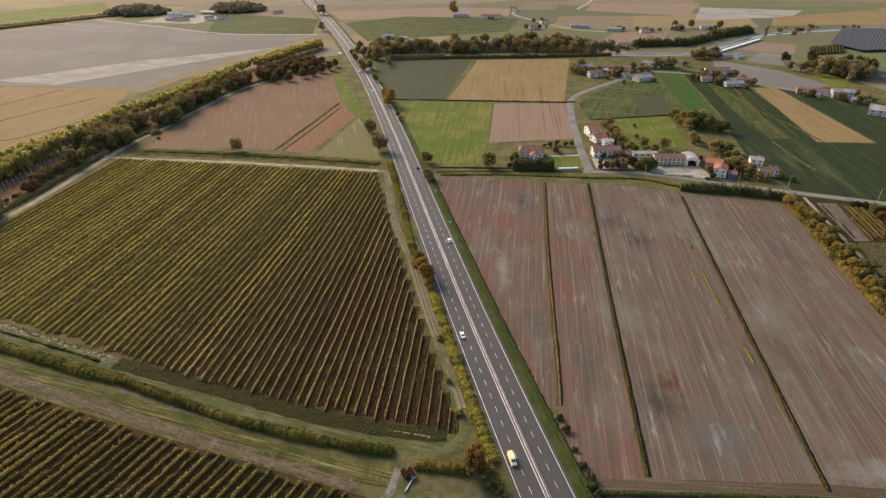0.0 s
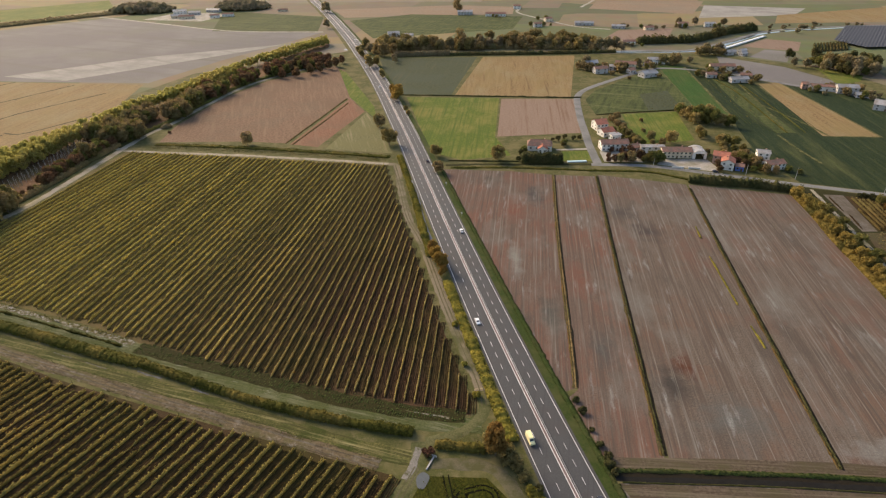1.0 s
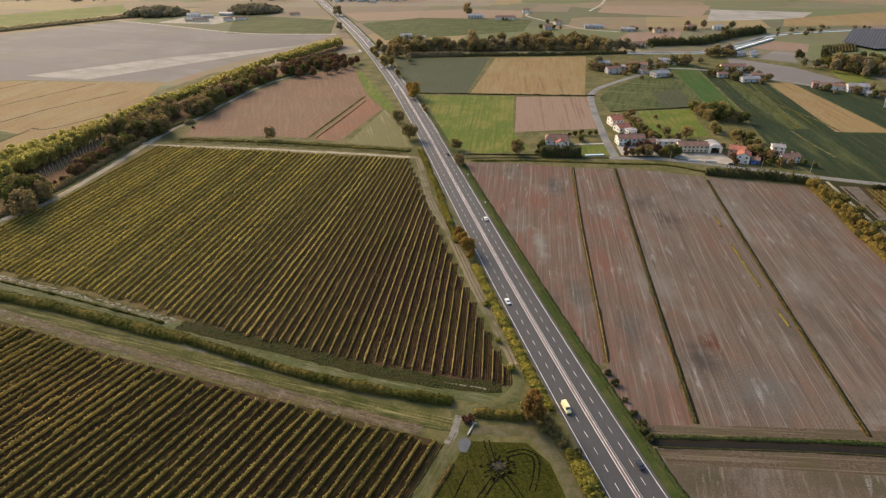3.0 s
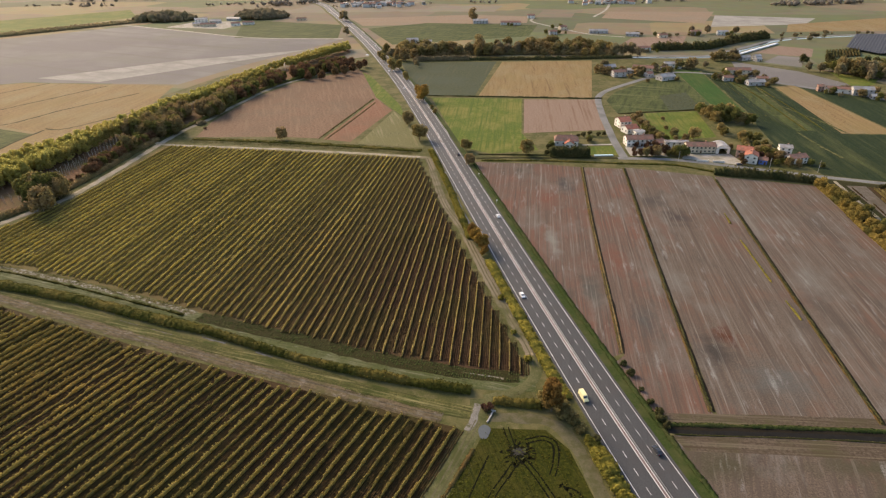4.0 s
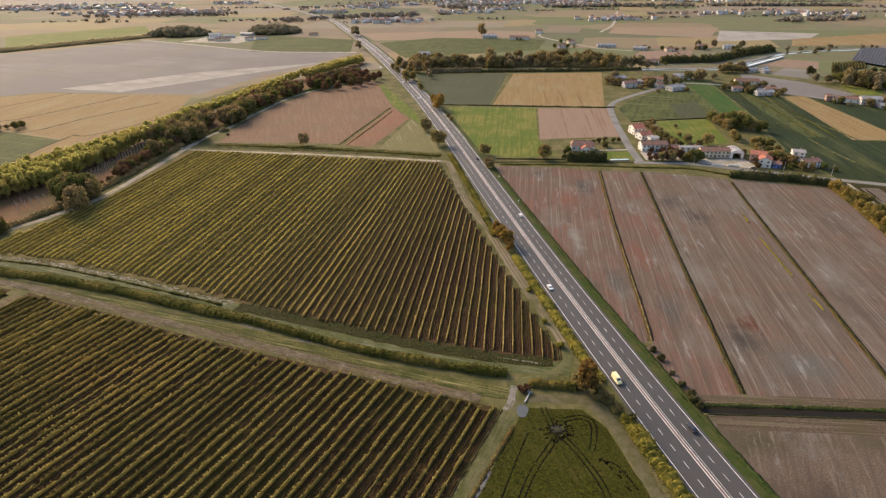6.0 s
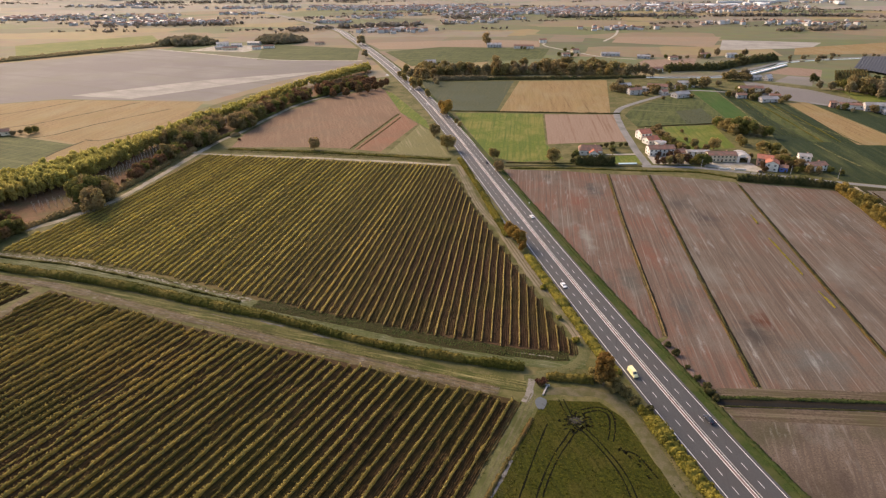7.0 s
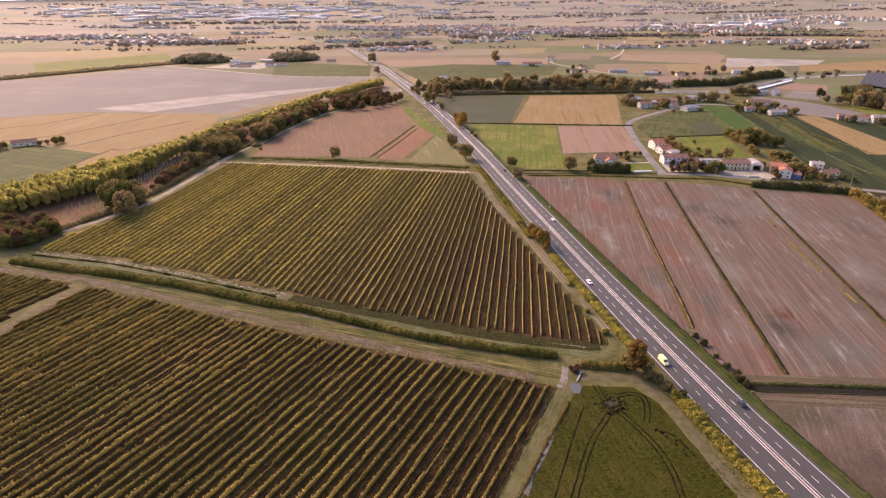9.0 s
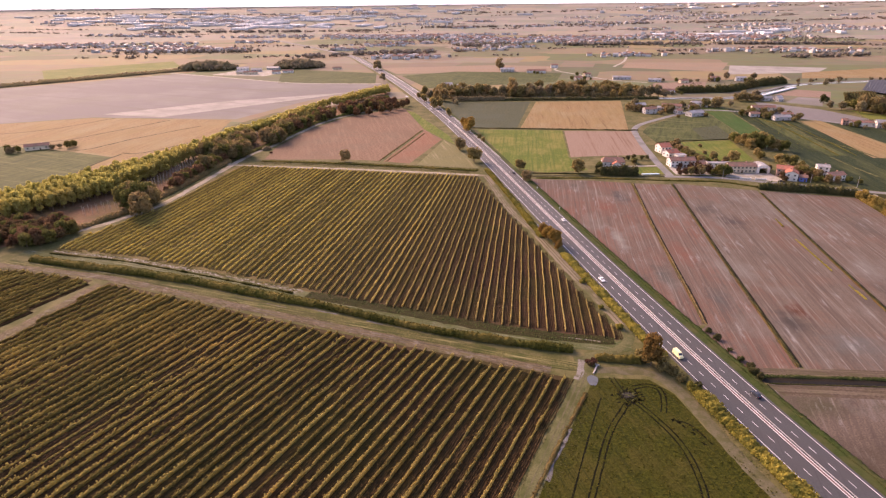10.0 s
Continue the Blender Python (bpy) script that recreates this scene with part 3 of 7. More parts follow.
def hedge_geo(line, width, height, rng, leaves=5.0, leaf=0.3, rough=0.25, step=0.7, gaps=0.0, core=1.0, beads=0.0):
    """A leafy band along a line: an uneven core and leaf clumps all over it."""
    seg = np.linalg.norm(np.diff(line, axis=0), axis=1)
    s = np.r_[0, np.cumsum(seg)]
    n = max(3, int(s[-1] / step))
    t = np.linspace(0, s[-1], n)
    L = np.stack([np.interp(t, s, line[:, 0]), np.interp(t, s, line[:, 1])], 1)
    R = sides(L)
    slow = np.interp(t, np.arange(0, s[-1] + 9, 4.0), rng.normal(0, 1, len(np.arange(0, s[-1] + 9, 4.0))))
    k = np.clip(1 + rough * (0.5 * rng.normal(0, 1, n) + 0.6 * slow), 0.25, 1.6)
    if gaps:
        k = np.where(np.interp(t, np.arange(0, s[-1] + 12, 6.0), rng.uniform(0, 1, len(np.arange(0, s[-1] + 12, 6.0)))) < gaps, 0.35 * k, k)
    k[0] *= 0.5
    k[-1] *= 0.5
    prof = ((-0.42, 0.0), (-0.5, 0.5), (-0.22, 0.92), (0.22, 0.92), (0.5, 0.5), (0.42, 0.0))
    m = len(prof)
    V = np.zeros((n, m, 3))
    for j, (o, z) in enumerate(prof):
        V[:, j, :2] = L + R * (o * width * 0.85 * core * (0.6 + 0.4 * k) + rng.normal(0, 0.06 * width, n))[:, None]
        V[:, j, 2] = z * height * 0.92 * core * k + (rng.normal(0, 0.05 * height, n) if z else -0.05)
    i = np.arange(n - 1)[:, None] * m + np.arange(m - 1)[None, :]
    F = np.stack([i + 1, i, i + m, i + m + 1], -1).reshape(-1, 4)[:, ::-1]
    V = V.reshape(-1, 3)
    c = int(s[-1] * leaves)
    if c:
        q = rng.uniform(0, n - 1.001, c)
        i0 = q.astype(int)
        a = rng.uniform(-0.15, math.pi + 0.15, c)
        kk = k[i0] * (1 - beads * (0.5 - 0.5 * np.cos(q * (s[-1] / (n - 1)) * 2 * math.pi / 1.3 + 0.4 * np.sin(q * 0.7))))
        off = np.cos(a) * width * 0.5 * (0.6 + 0.4 * kk)
        P = np.zeros((c, 3))
        P[:, :2] = L[i0] + (L[i0 + 1] - L[i0]) * (q - i0)[:, None] + R[i0] * off[:, None]
        P[:, 2] = np.maximum(0.1, np.sin(a)) ** 0.6 * height * kk * rng.uniform(0.75, 1.08, c)
        N = np.zeros((c, 3))
        N[:, :2] = R[i0] * np.cos(a)[:, None]
        N[:, 2] = np.sin(a) + 0.2
        LV, LF = leaf_quads(P, N, np.full(c, leaf), rng)
        F = np.vstack([F, LF + len(V)])
        V = np.vstack([V, LV])
    return V, F


def hedge(name, pts, width, height, material, label, category="hedge", seed=1, leaves=6.0, leaf=0.35, rough=0.3, kind="", z=0.0):
    V, F = hedge_geo(curve(pts, 3.0), width, height, np.random.default_rng(seed), leaves, leaf, rough)
    V[:, 2] += z
    return tagged(mesh_ob(name, V, F, material), label, category, kind=kind)


ICO_V = None


def lump(c, r, rng):
    """A rough low lump for the inside of a crown."""
    global ICO_V
    if ICO_V is None:
        bm = bmesh.new()
        bmesh.ops.create_icosphere(bm, subdivisions=1, radius=1.0)
        bm.verts.index_update()
        ICO_V = np.array([v.co[:] for v in bm.verts]), np.array([[v.index for v in f.verts] for f in bm.faces])
        bm.free()
    V, F = ICO_V
    return V * np.asarray(r) * rng.uniform(0.8, 1.15, (len(V), 1)) + c, F


def crown_arrays(height, spread, base, n_leaf, leaf, rng, clumps=12, shape="round", core=0.68):
    """Leaf clumps gathered round many centres, so that the outline is uneven and has gaps."""
    mid, hz = (height + base) / 2, (height - base) / 2
    VV, FF, k = [], [], 0
    P, N = [], []
    for i in range(clumps):
        u = rng.uniform(-0.85, 0.9)
        a = 2.4 * i + rng.uniform(-0.5, 0.5)
        wide = math.sqrt(max(0.05, 1 - u * u)) if u > 0 else 1 - 0.3 * u * u
        if shape == "poplar":
            wide = 0.75 * (1 - 0.45 * max(u, 0)) * (1.0 if u > -0.6 else 0.7)
        rr = rng.uniform(0.45, 0.75) if clumps > 1 else 0.0
        c = np.array([math.cos(a) * spread * wide * rr, math.sin(a) * spread * wide * rr, mid + u * hz * 0.72])
        r = spread * rng.uniform(0.36, 0.54) * (0.9 if shape == "poplar" else 1.0)
        V, F = lump(c, (r * core, r * core, r * core * 0.9), rng)
        VV.append(V)
        FF.append(np.c_[F, F[:, 2]] + k)
        k += len(V)
        m = n_leaf // clumps
        d = rng.normal(0, 1, (m, 3))
        d[:, 2] += 0.25
        d /= np.linalg.norm(d, axis=1)[:, None]
        P.append(c + d * r * rng.uniform(0.8, 1.12, (m, 1)))
        N.append(d)
    P, N = np.vstack(P), np.vstack(N)
    LV, LF = leaf_quads(P, N, np.full(len(P), leaf), rng)
    return np.vstack(VV + [LV]), [tuple(f[:3]) for f in np.vstack(FF).tolist()] + [tuple(f) for f in (LF + k).tolist()]


def tree(name, label, category, height, spread, base, material, seed, n_leaf=520, leaf=None, clumps=12, shape="round", bark=None, group=""):
    rng = np.random.default_rng(seed)
    e = thing(name, label, category, group=group)
    g = Geo()
    r = 0.035 * height * 0.8
    top = base + (height - base) * 0.6
    g.tube((0, 0, -0.2), (0, 0, base), r, r * 0.75, 7)
    g.tube((0, 0, base), (rng.uniform(-0.3, 0.3), rng.uniform(-0.3, 0.3), top), r * 0.75, r * 0.25, 6)
    for i in range(4):
        a = i * 1.6 + rng.uniform(-0.4, 0.4)
        zz = base + (height - base) * rng.uniform(0.0, 0.25)
        g.tube((0, 0, zz), (math.cos(a) * spread * 0.6, math.sin(a) * spread * 0.6, zz + (height - base) * 0.3), r * 0.45, r * 0.12, 5)
    g.ob("trunk", bark or M["bark"], e)
    V, F = crown_arrays(height, spread, base * 0.8, n_leaf, leaf or 0.11 * spread + 0.12, rng, clumps, shape, 0.45 if shape == "poplar" else 0.68)
    mesh_ob("crown", V, F, material, e)
    return e


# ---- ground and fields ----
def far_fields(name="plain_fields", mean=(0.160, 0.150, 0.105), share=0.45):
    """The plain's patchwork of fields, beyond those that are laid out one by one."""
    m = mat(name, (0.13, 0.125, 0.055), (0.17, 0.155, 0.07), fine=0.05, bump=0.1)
    nt, n = m.node_tree, m.node_tree.nodes
    geo = n.new("ShaderNodeNewGeometry")
    mp = n.new("ShaderNodeMapping")
    mp.inputs["Rotation"].default_value = (0, 0, 0.16)
    mp.inputs["Scale"].default_value = (0.0042, 0.0066, 0.0)
    vo = n.new("ShaderNodeTexVoronoi")
    vo.distance = "CHEBYCHEV"
    vo.inputs["Scale"].default_value = 1.0
    vo.inputs["Randomness"].default_value = 0.8
    rp = n.new("ShaderNodeValToRGB")
    rp.color_ramp.interpolation = "CONSTANT"
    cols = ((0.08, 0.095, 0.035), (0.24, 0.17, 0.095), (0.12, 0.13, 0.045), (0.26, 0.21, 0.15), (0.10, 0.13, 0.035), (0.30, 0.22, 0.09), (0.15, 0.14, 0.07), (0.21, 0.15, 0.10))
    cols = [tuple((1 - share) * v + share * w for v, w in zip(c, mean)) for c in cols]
    rp.color_ramp.elements[0].color = rgba(cols[0])
    rp.color_ramp.elements[1].position = 1 / 8
    rp.color_ramp.elements[1].color = rgba(cols[1])
    for i in range(2, 8):
        rp.color_ramp.elements.new(i / 8).color = rgba(cols[i])
    sp = n.new("ShaderNodeSeparateColor")
    nt.links.new(geo.outputs["Position"], mp.inputs["Vector"])
    nt.links.new(mp.outputs["Vector"], vo.inputs["Vector"])
    nt.links.new(vo.outputs["Color"], sp.inputs["Color"])
    nt.links.new(sp.outputs["Red"], rp.inputs["Fac"])
    x = n.new("ShaderNodeMix")
    x.data_type, x.blend_type = "RGBA", "MULTIPLY"
    x.inputs["Factor"].default_value = 0.35
    ns = n.new("ShaderNodeTexNoise")
    ns.inputs["Scale"].default_value, ns.inputs["Detail"].default_value = 0.03, 6
    nt.links.new(geo.outputs["Position"], ns.inputs["Vector"])
    nt.links.new(rp.outputs["Color"], x.inputs[6])
    nt.links.new(ns.outputs["Color"], x.inputs[7])
    nt.links.new(x.outputs[2], n["Principled BSDF"].inputs["Base Color"])
    return m


g = Geo()
g.add([(-9000, -6000, 0), (9000, -6000, 0), (9000, 9000, 0), (-9000, 9000, 0)], [(0, 1, 2, 3)])
tagged(g.ob("ground", far_fields()), "flat farmland plain of grass and small fields", "ground", kind="structure")
field("grass_ground", [(-420, -150), (320, -150), (380, 330), (480, 480), (440, 700), (330, 800), (120, 800), (-160, 830), (-330, 700), (-440, 330)], 0.02, M["verge"], "rough green grass land between the fields")

VINE_A = [(-279, 433), (-184, 420.5), (-64, 402), (-45, 318), (-21.5, 224), (-3.5, 157), (-4, 150), (-30, 154.4), (-77, 166.6), (-131, 183.5), (-148, 190), (-166, 198), (-190, 207), (-219, 216.5), (-243, 224.5), (-268, 231.5), (-318, 242), (-317, 262), (-308, 277), (-299, 300), (-291, 320), (-287, 347), (-283.5, 392)]
VINE_B = [(-260, 198.5), (-230, 188), (-206, 180), (-172, 167), (-126, 152), (-76, 136.5), (-30.5, 122.5), (-37, 104), (-45.5, 85), (-60, 52), (-74, 22), (-290, 22), (-274, 140)]
VINE_C = [(-318, 212), (-270, 201), (-285, 152), (-305, 100), (-330, 40), (-420, 40), (-380, 220)]
field("vineyard_soil", VINE_A, 0.07, M["vinesoil"], "dark brown soil between the vine rows")
field("vineyard_soil", VINE_B, 0.07, M["vinesoil2"], "dark brown soil between slanting vine rows")
field("vineyard_soil", VINE_C, 0.07, M["vinesoil2"], "dark soil of the outer vine plot")
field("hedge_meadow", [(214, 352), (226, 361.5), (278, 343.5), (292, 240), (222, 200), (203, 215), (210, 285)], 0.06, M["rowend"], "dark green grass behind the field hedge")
field("bare_plot", [(235, 349), (247.3, 347.5), (238.6, 297), (229.8, 297)], 0.13, M["plotsoil"], "greyish bare garden plot beside the vines")
field("vine_plot", [(247.6, 346.5), (258, 344.5), (265, 335), (259, 313), (247.5, 296), (239, 297.2)], 0.12, M["vinesoil2"], "dark soil of a small vine plot")
field("weedy_plot", [(230.5, 295.4), (247, 295), (262, 300), (250, 262), (220, 250), (223, 268)], 0.11, M["tuftsoil"], "brown weedy plot behind the hedge")
field("crop_field", [(-20, 122.5), (1, 122), (8, 113.5), (13, 93), (24, 67), (40, 20), (-71, 20), (-46.5, 66), (-27, 106)], 0.10, M["crop"], "olive green crop field with tractor marks")
field("stubble_field", [(-20, 394), (30, 390), (60.5, 383), (49, 288), (40.5, 190), (38.2, 165), (34, 163), (30, 178), (8.8, 258)], 0.07, M["brownred"], "bare reddish brown stubble field")
field("stubble_field", [(61.5, 383), (91, 380), (74, 235), (62.7, 128), (43, 128.5), (34.8, 160), (39, 164), (42, 190), (51.5, 288)], 0.08, M["brownred"], "bare reddish stubble strip with pale streaks")
field("stubble_field", [(92.5, 383), (150, 365.5), (131.5, 219), (120.6, 126.5), (64.2, 127.8), (75.5, 235)], 0.09, M["brown"], "wide brown stubble strip with pale streaks")
field("stubble_field", [(151.5, 365.5), (214, 348), (209.5, 285), (203, 220), (194, 121), (122.4, 126.3), (133.5, 219)], 0.08, M["brown"], "bare brown stubble field beside the autumn hedge")
field("stubble_field", [(45, 120.6), (84, 120.0), (115, 118.6), (188, 113.5), (185, 20), (70, 20), (53, 78)], 0.07, M["scruff"], "bare patchy brown field beyond the canal")
field("headland", [(44, 126.6), (84, 126.2), (122, 125), (187, 119.5), (187.6, 124), (122, 130), (84, 131), (43, 131.2)], 0.12, M["headland"], "headland furrows along the canal")
field("headland", [(45, 120.2), (84, 119.6), (115, 118.2), (188, 113.2), (187, 104), (115, 110.5), (84, 112.5), (48, 113.6)], 0.10, M["headland"], "headland furrows beyond the canal")
field("harrowed_field", [(-262, 455), (-186, 456), (-152, 451), (-124, 585), (-112, 570), (-148, 712), (-166, 738), (-229, 662), (-255, 590), (-266, 500)], 0.07, M["brown2"], "large bare tan field")
field("rust_field", [(-149, 449), (-124, 442), (-99, 541), (-121, 586)], 0.09, M["rust"], "narrow rust brown field")
for pts in ([(-153, 450), (-139, 516), (-124, 586)], [(-146.5, 448), (-132, 512), (-120, 570)]):
    strip("furrow_line", pts, 0.7, 0.14, M["bare"], "dark furrow along the rust-brown strip", "furrow", 0.5, 17)
    hedge("furrow_weeds", pts, 0.9, 0.4, M["under"], "brown weeds along a furrow", "weeds", 18, 5, 0.3, 1.0, "stuff")
field("grass_strip", [(-157, 722), (-143, 700), (-92, 558), (-84, 515), (-97, 541), (-122, 592)], 0.08, M["lush"], "green grass beside the main road")
field("fallow_field", [(-117, 437.5), (-61, 427), (-82, 507), (-97, 538)], 0.07, M["fallow"], "small fallow field of dull grass")
field("dark_field", [(-78, 603), (-16, 598), (17, 785), (-112, 778)], 0.08, M["dark"], "dark grey-green field")
field("ripe_field", [(-12, 597), (108, 589), (147, 791), (25, 785)], 0.10, M["goldfield"], "ripe golden crop field")
field("grass_field", [(-62, 591), (34, 586), (23, 467), (33, 422), (-6, 413), (-30, 430)], 0.08, M["lush"], "lush bright green meadow")
field("tilled_field", [(36, 583.5), (111, 582), (98, 476), (25, 467)], 0.10, M["pink"], "finely tilled pinkish brown field")
field("meadow", [(121, 578), (137, 612), (195, 676), (236, 724), (222, 566), (212, 512), (199, 541), (121, 530)], 0.08, M["meadow"], "green meadow beside the lane")
field("dark_field", [(181, 598), (214, 612), (207, 545), (174, 541)], 0.11, M["dark"], "dark patch of tilled rows in the meadow")
field("garden_lawn", [(146, 529), (199, 537), (188, 456), (136, 446)], 0.08, M["lush"], "green lawn behind the farmhouses")
field("bright_field", [(238, 729), (268, 728), (242, 512), (217, 508)], 0.09, M["bright"], "bright green crop strip")
field("meadow_band", [(280, 668), (290, 640), (292, 600), (280, 474), (264, 474), (266, 560)], 0.11, M["meadow"], "paler green band within the crop")
hedge("plant_row", [(281, 655), (283, 600), (272, 474)], 0.8, 0.7, M["leafgreen"], "row of yellowing plants between crops", "plants", 49, 6, 0.3, 0.8, "stuff")
hedge("plant_row", [(300, 640), (296, 560), (288, 474)], 0.8, 0.7, M["leafgreen"], "row of yellowing plants between crops", "plants", 50, 6, 0.3, 0.8, "stuff")
field("deep_field", [(270, 722), (306, 704), (318, 650), (303, 466), (356, 464), (380, 430), (300, 343.5), (280, 350.8), (230, 369), (222, 440), (243, 512)], 0.08, M["deep"], "deep green crop land")
field("deep_field", [(347, 642), (372, 604), (420, 575), (470, 530), (460, 440), (381, 425), (346, 460)], 0.07, M["deep"], "deep green crop behind the ripe strip")
field("ripe_field", [(321.0, 637.0), (345.0, 645.0), (344.0, 462.0), (298.0, 466.0)], 0.10, M["goldfield"], "ripe ochre field strip")
field("grey_field", [(331, 781), (388, 717), (412, 640), (366, 616), (327, 656), (308, 704)], 0.09, M["greyfield"], "grey tilled field behind the houses")
field("pale_field", [(371, 776), (412, 822), (437, 805), (404, 743)], 0.10, M["greyfield"], "pale grey field")
field("tilled_field", [(391, 847), (448, 898), (486, 872), (452, 811), (420, 824)], 0.09, M["pink"], "brown tilled field beside the nets")
field("grass_field", [(422, 712), (404, 633), (435, 645), (455, 672), (434, 700)], 0.12, M["lush"], "yellow-green grass before the orchard copse")
field("grey_field", [(-1000, 500), (-640, 632), (-560, 668), (-480, 662), (-366, 655), (-320, 780), (-262, 905), (-232, 978), (-385, 996), (-672, 1157), (-800, 1020), (-1000, 860), (-1150, 660)], 0.06, M["greyfield"], "vast pale grey tilled field")
field("pale_field", [(-470, 668), (-290, 850), (-270, 880), (-430, 800), (-560, 690)], 0.10, M["palefield"], "band of pale stubble")
field("ripe_field", [(-1000, 490), (-640, 628), (-560, 664), (-480, 658), (-368, 648), (-350, 540), (-366, 455), (-420, 470), (-500, 500), (-640, 520), (-900, 430)], 0.06, M["goldfield"], "golden field strips beyond the poplars")
field("ripe_field", [(-411, 378), (-414, 438), (-411, 475), (-392, 479), (-366, 458), (-358, 424), (-386, 372), (-404, 342)], 0.12, M["goldfield"], "narrow golden strip along the poplars")
field("meadow", [(-900, 425), (-640, 515), (-500, 495), (-420, 465), (-368, 450), (-372, 420), (-420, 345), (-640, 330), (-900, 330)], 0.06, M["meadow"], "green meadow beyond the poplars")
field("meadow", [(-1024, 1226), (-822, 1426), (-737, 1289), (-881, 1031)], 0.09, M["lush"], "long yellow-green meadow behind the scrub strip")
field("orange_field", [(-262, 1245), (-12, 1296), (108, 1263), (95, 1166), (-220, 1136)], 0.06, M["orangefield"], "wide orange-brown field")
field("green_field", [(-205, 1100), (-98, 1172), (112, 1136), (82, 1002), (-140, 925)], 0.11, M["meadow"], "dull green field")
field("orange_field", [(290, 1338), (512, 1324), (428, 1148), (252, 1231)], 0.08, M["orangefield"], "orange-brown field")
field("pale_field", [(491, 1264), (665, 1207), (603, 1126), (423, 1102)], 0.10, M["palefield"], "pale grey field")
field("ripe_field", [(573, 1126), (832, 1220), (721, 1045), (527, 1037)], 0.12, M["goldfield"], "ripe yellow field")
field("dark_field", [(-420, 1000), (-240, 990), (-262, 1150), (-480, 1230)], 0.13, M["meadow"], "dull green field by the main road")
field("farmyard", [(-600, 1130), (-480, 1105), (-455, 1180), (-500, 1215), (-575, 1200)], 0.15, M["pale"], "pale gravel farmyard between the copses")
field("tilled_field", [(209, 905), (250, 980), (345, 1000), (300, 890)], 0.06, M["pink"], "brown tilled field beyond the river")

field("fallow_field", [(212, 481), (236, 488), (227, 437), (214, 437)], 0.11, M["verge"], "small dull triangle of fallow grass")
for pts in ([(269, 727), (256, 616), (243, 508)], [(316, 760), (300, 640), (286, 545), (273, 474)], [(262, 470), (262, 435), (264, 404)], [(288, 560), (300, 500), (303, 466)], [(303, 465), (346, 463)], [(-680, 540), (-575, 584), (-527, 662)], [(-620, 470), (-517, 530), (-491, 565), (-448, 648)], [(-520, 494), (-464, 489), (-435, 545), (-392, 612)], [(-413, 479), (-392, 481), (-352, 545)], [(-412, 380), (-415, 438), (-411, 475)]):
    strip("field_margin", pts, 1.8, 0.13, M["drygrass" if pts[0][0] > 0 else "rowend"], "pale grassy margin between crops", "margin", 0.5)

# ---- main road ----
ROAD = curve([(145, -250), (99, -110), (64, 0), (34.0, 100), (8.6, 200), (-14.5, 300), (-37.0, 400), (-60, 500), (-97, 650), (-139, 800), (-184, 950), (-249, 1150), (-319, 1350), (-392, 1540), (-600, 1900), (-1050, 2600)], 5.0)
RZ = 0.55
road = tagged(ribbon("road", ROAD, (-9.9, -5, 0, 5, 9.9), (RZ - 0.06, RZ, RZ + 0.02, RZ, RZ - 0.06), M["asphalt"]), "four-lane grey asphalt main road across the fields", "road", kind="structure")
ribbon("verge", ROAD, (-15.0, -13, -9.8), (0.03, 0.15, RZ - 0.05), M["verge"], road, "sloping grass verge", 0.3)
ribbon("verge", ROAD, (9.8, 12.4, 14.6), (RZ - 0.05, 0.15, 0.03), M["greenverge"], road, "sloping green grass verge", 0.3)
near = ROAD[(ROAD[:, 1] > -120) & (ROAD[:, 1] < 1560)]
for o, w in ((-8.65, 0.22), (8.65, 0.22)):
    ribbon("edge_line", near, (o - w / 2, o + w / 2), (RZ + 0.02,) * 2, M["paint"], road, "white edge line")
for o in (-0.62, 0.45):
    ribbon("centre_line", near, (o - 0.13, o + 0.13), (RZ + 0.045,) * 2, M["paint"], road, "white centre line")
ribbon("median", near, (-0.48, 0.31), (RZ + 0.035,) * 2, M["median"], road, "reddish strip between the centre lines")


def along(line, s):
    """Place and heading (degrees) at a length along a line."""
    seg = np.r_[0, np.cumsum(np.linalg.norm(np.diff(line, axis=0), axis=1))]
    x, y = np.interp(s, seg, line[:, 0]), np.interp(s, seg, line[:, 1])
    x2, y2 = np.interp(s + 1, seg, line[:, 0]), np.interp(s + 1, seg, line[:, 1])
    return x, y, math.atan2(y2 - y, x2 - x)


def length(line):
    return float(np.linalg.norm(np.diff(line, axis=0), axis=1).sum())


dash = bpy.data.meshes.new("lane_dash")
dash.from_pydata([(-1.5, -0.075, 0), (1.5, -0.075, 0), (1.5, 0.075, 0), (-1.5, 0.075, 0), (-1.5, -0.075, 0.012), (1.5, -0.075, 0.012), (1.5, 0.075, 0.012), (-1.5, 0.075, 0.012)], [], [(4, 5, 6, 7), (0, 1, 5, 4), (1, 2, 6, 5), (2, 3, 7, 6), (3, 0, 4, 7)])
dash.materials.append(M["paint"])
far_dash = Geo()
s = 2.0
while s < length(near):
    x, y, a = along(near, s)
    for o in (-4.6, 4.6):
        px, py = x + math.sin(a) * o, y - math.cos(a) * o
        if y < 620:
            d = new("lane_dash", dash)
            d.parent = road
            d.matrix_basis = pose(px, py, RZ + 0.005, 0, 0, math.degrees(a))
        else:
            far_dash.box((px, py, RZ + 0.012), (3.2, 0.2, 0.012), math.degrees(a))
    s += 7.5
tagged(far_dash.ob("lane_dashes", M["paint"], road), kind="stuff")


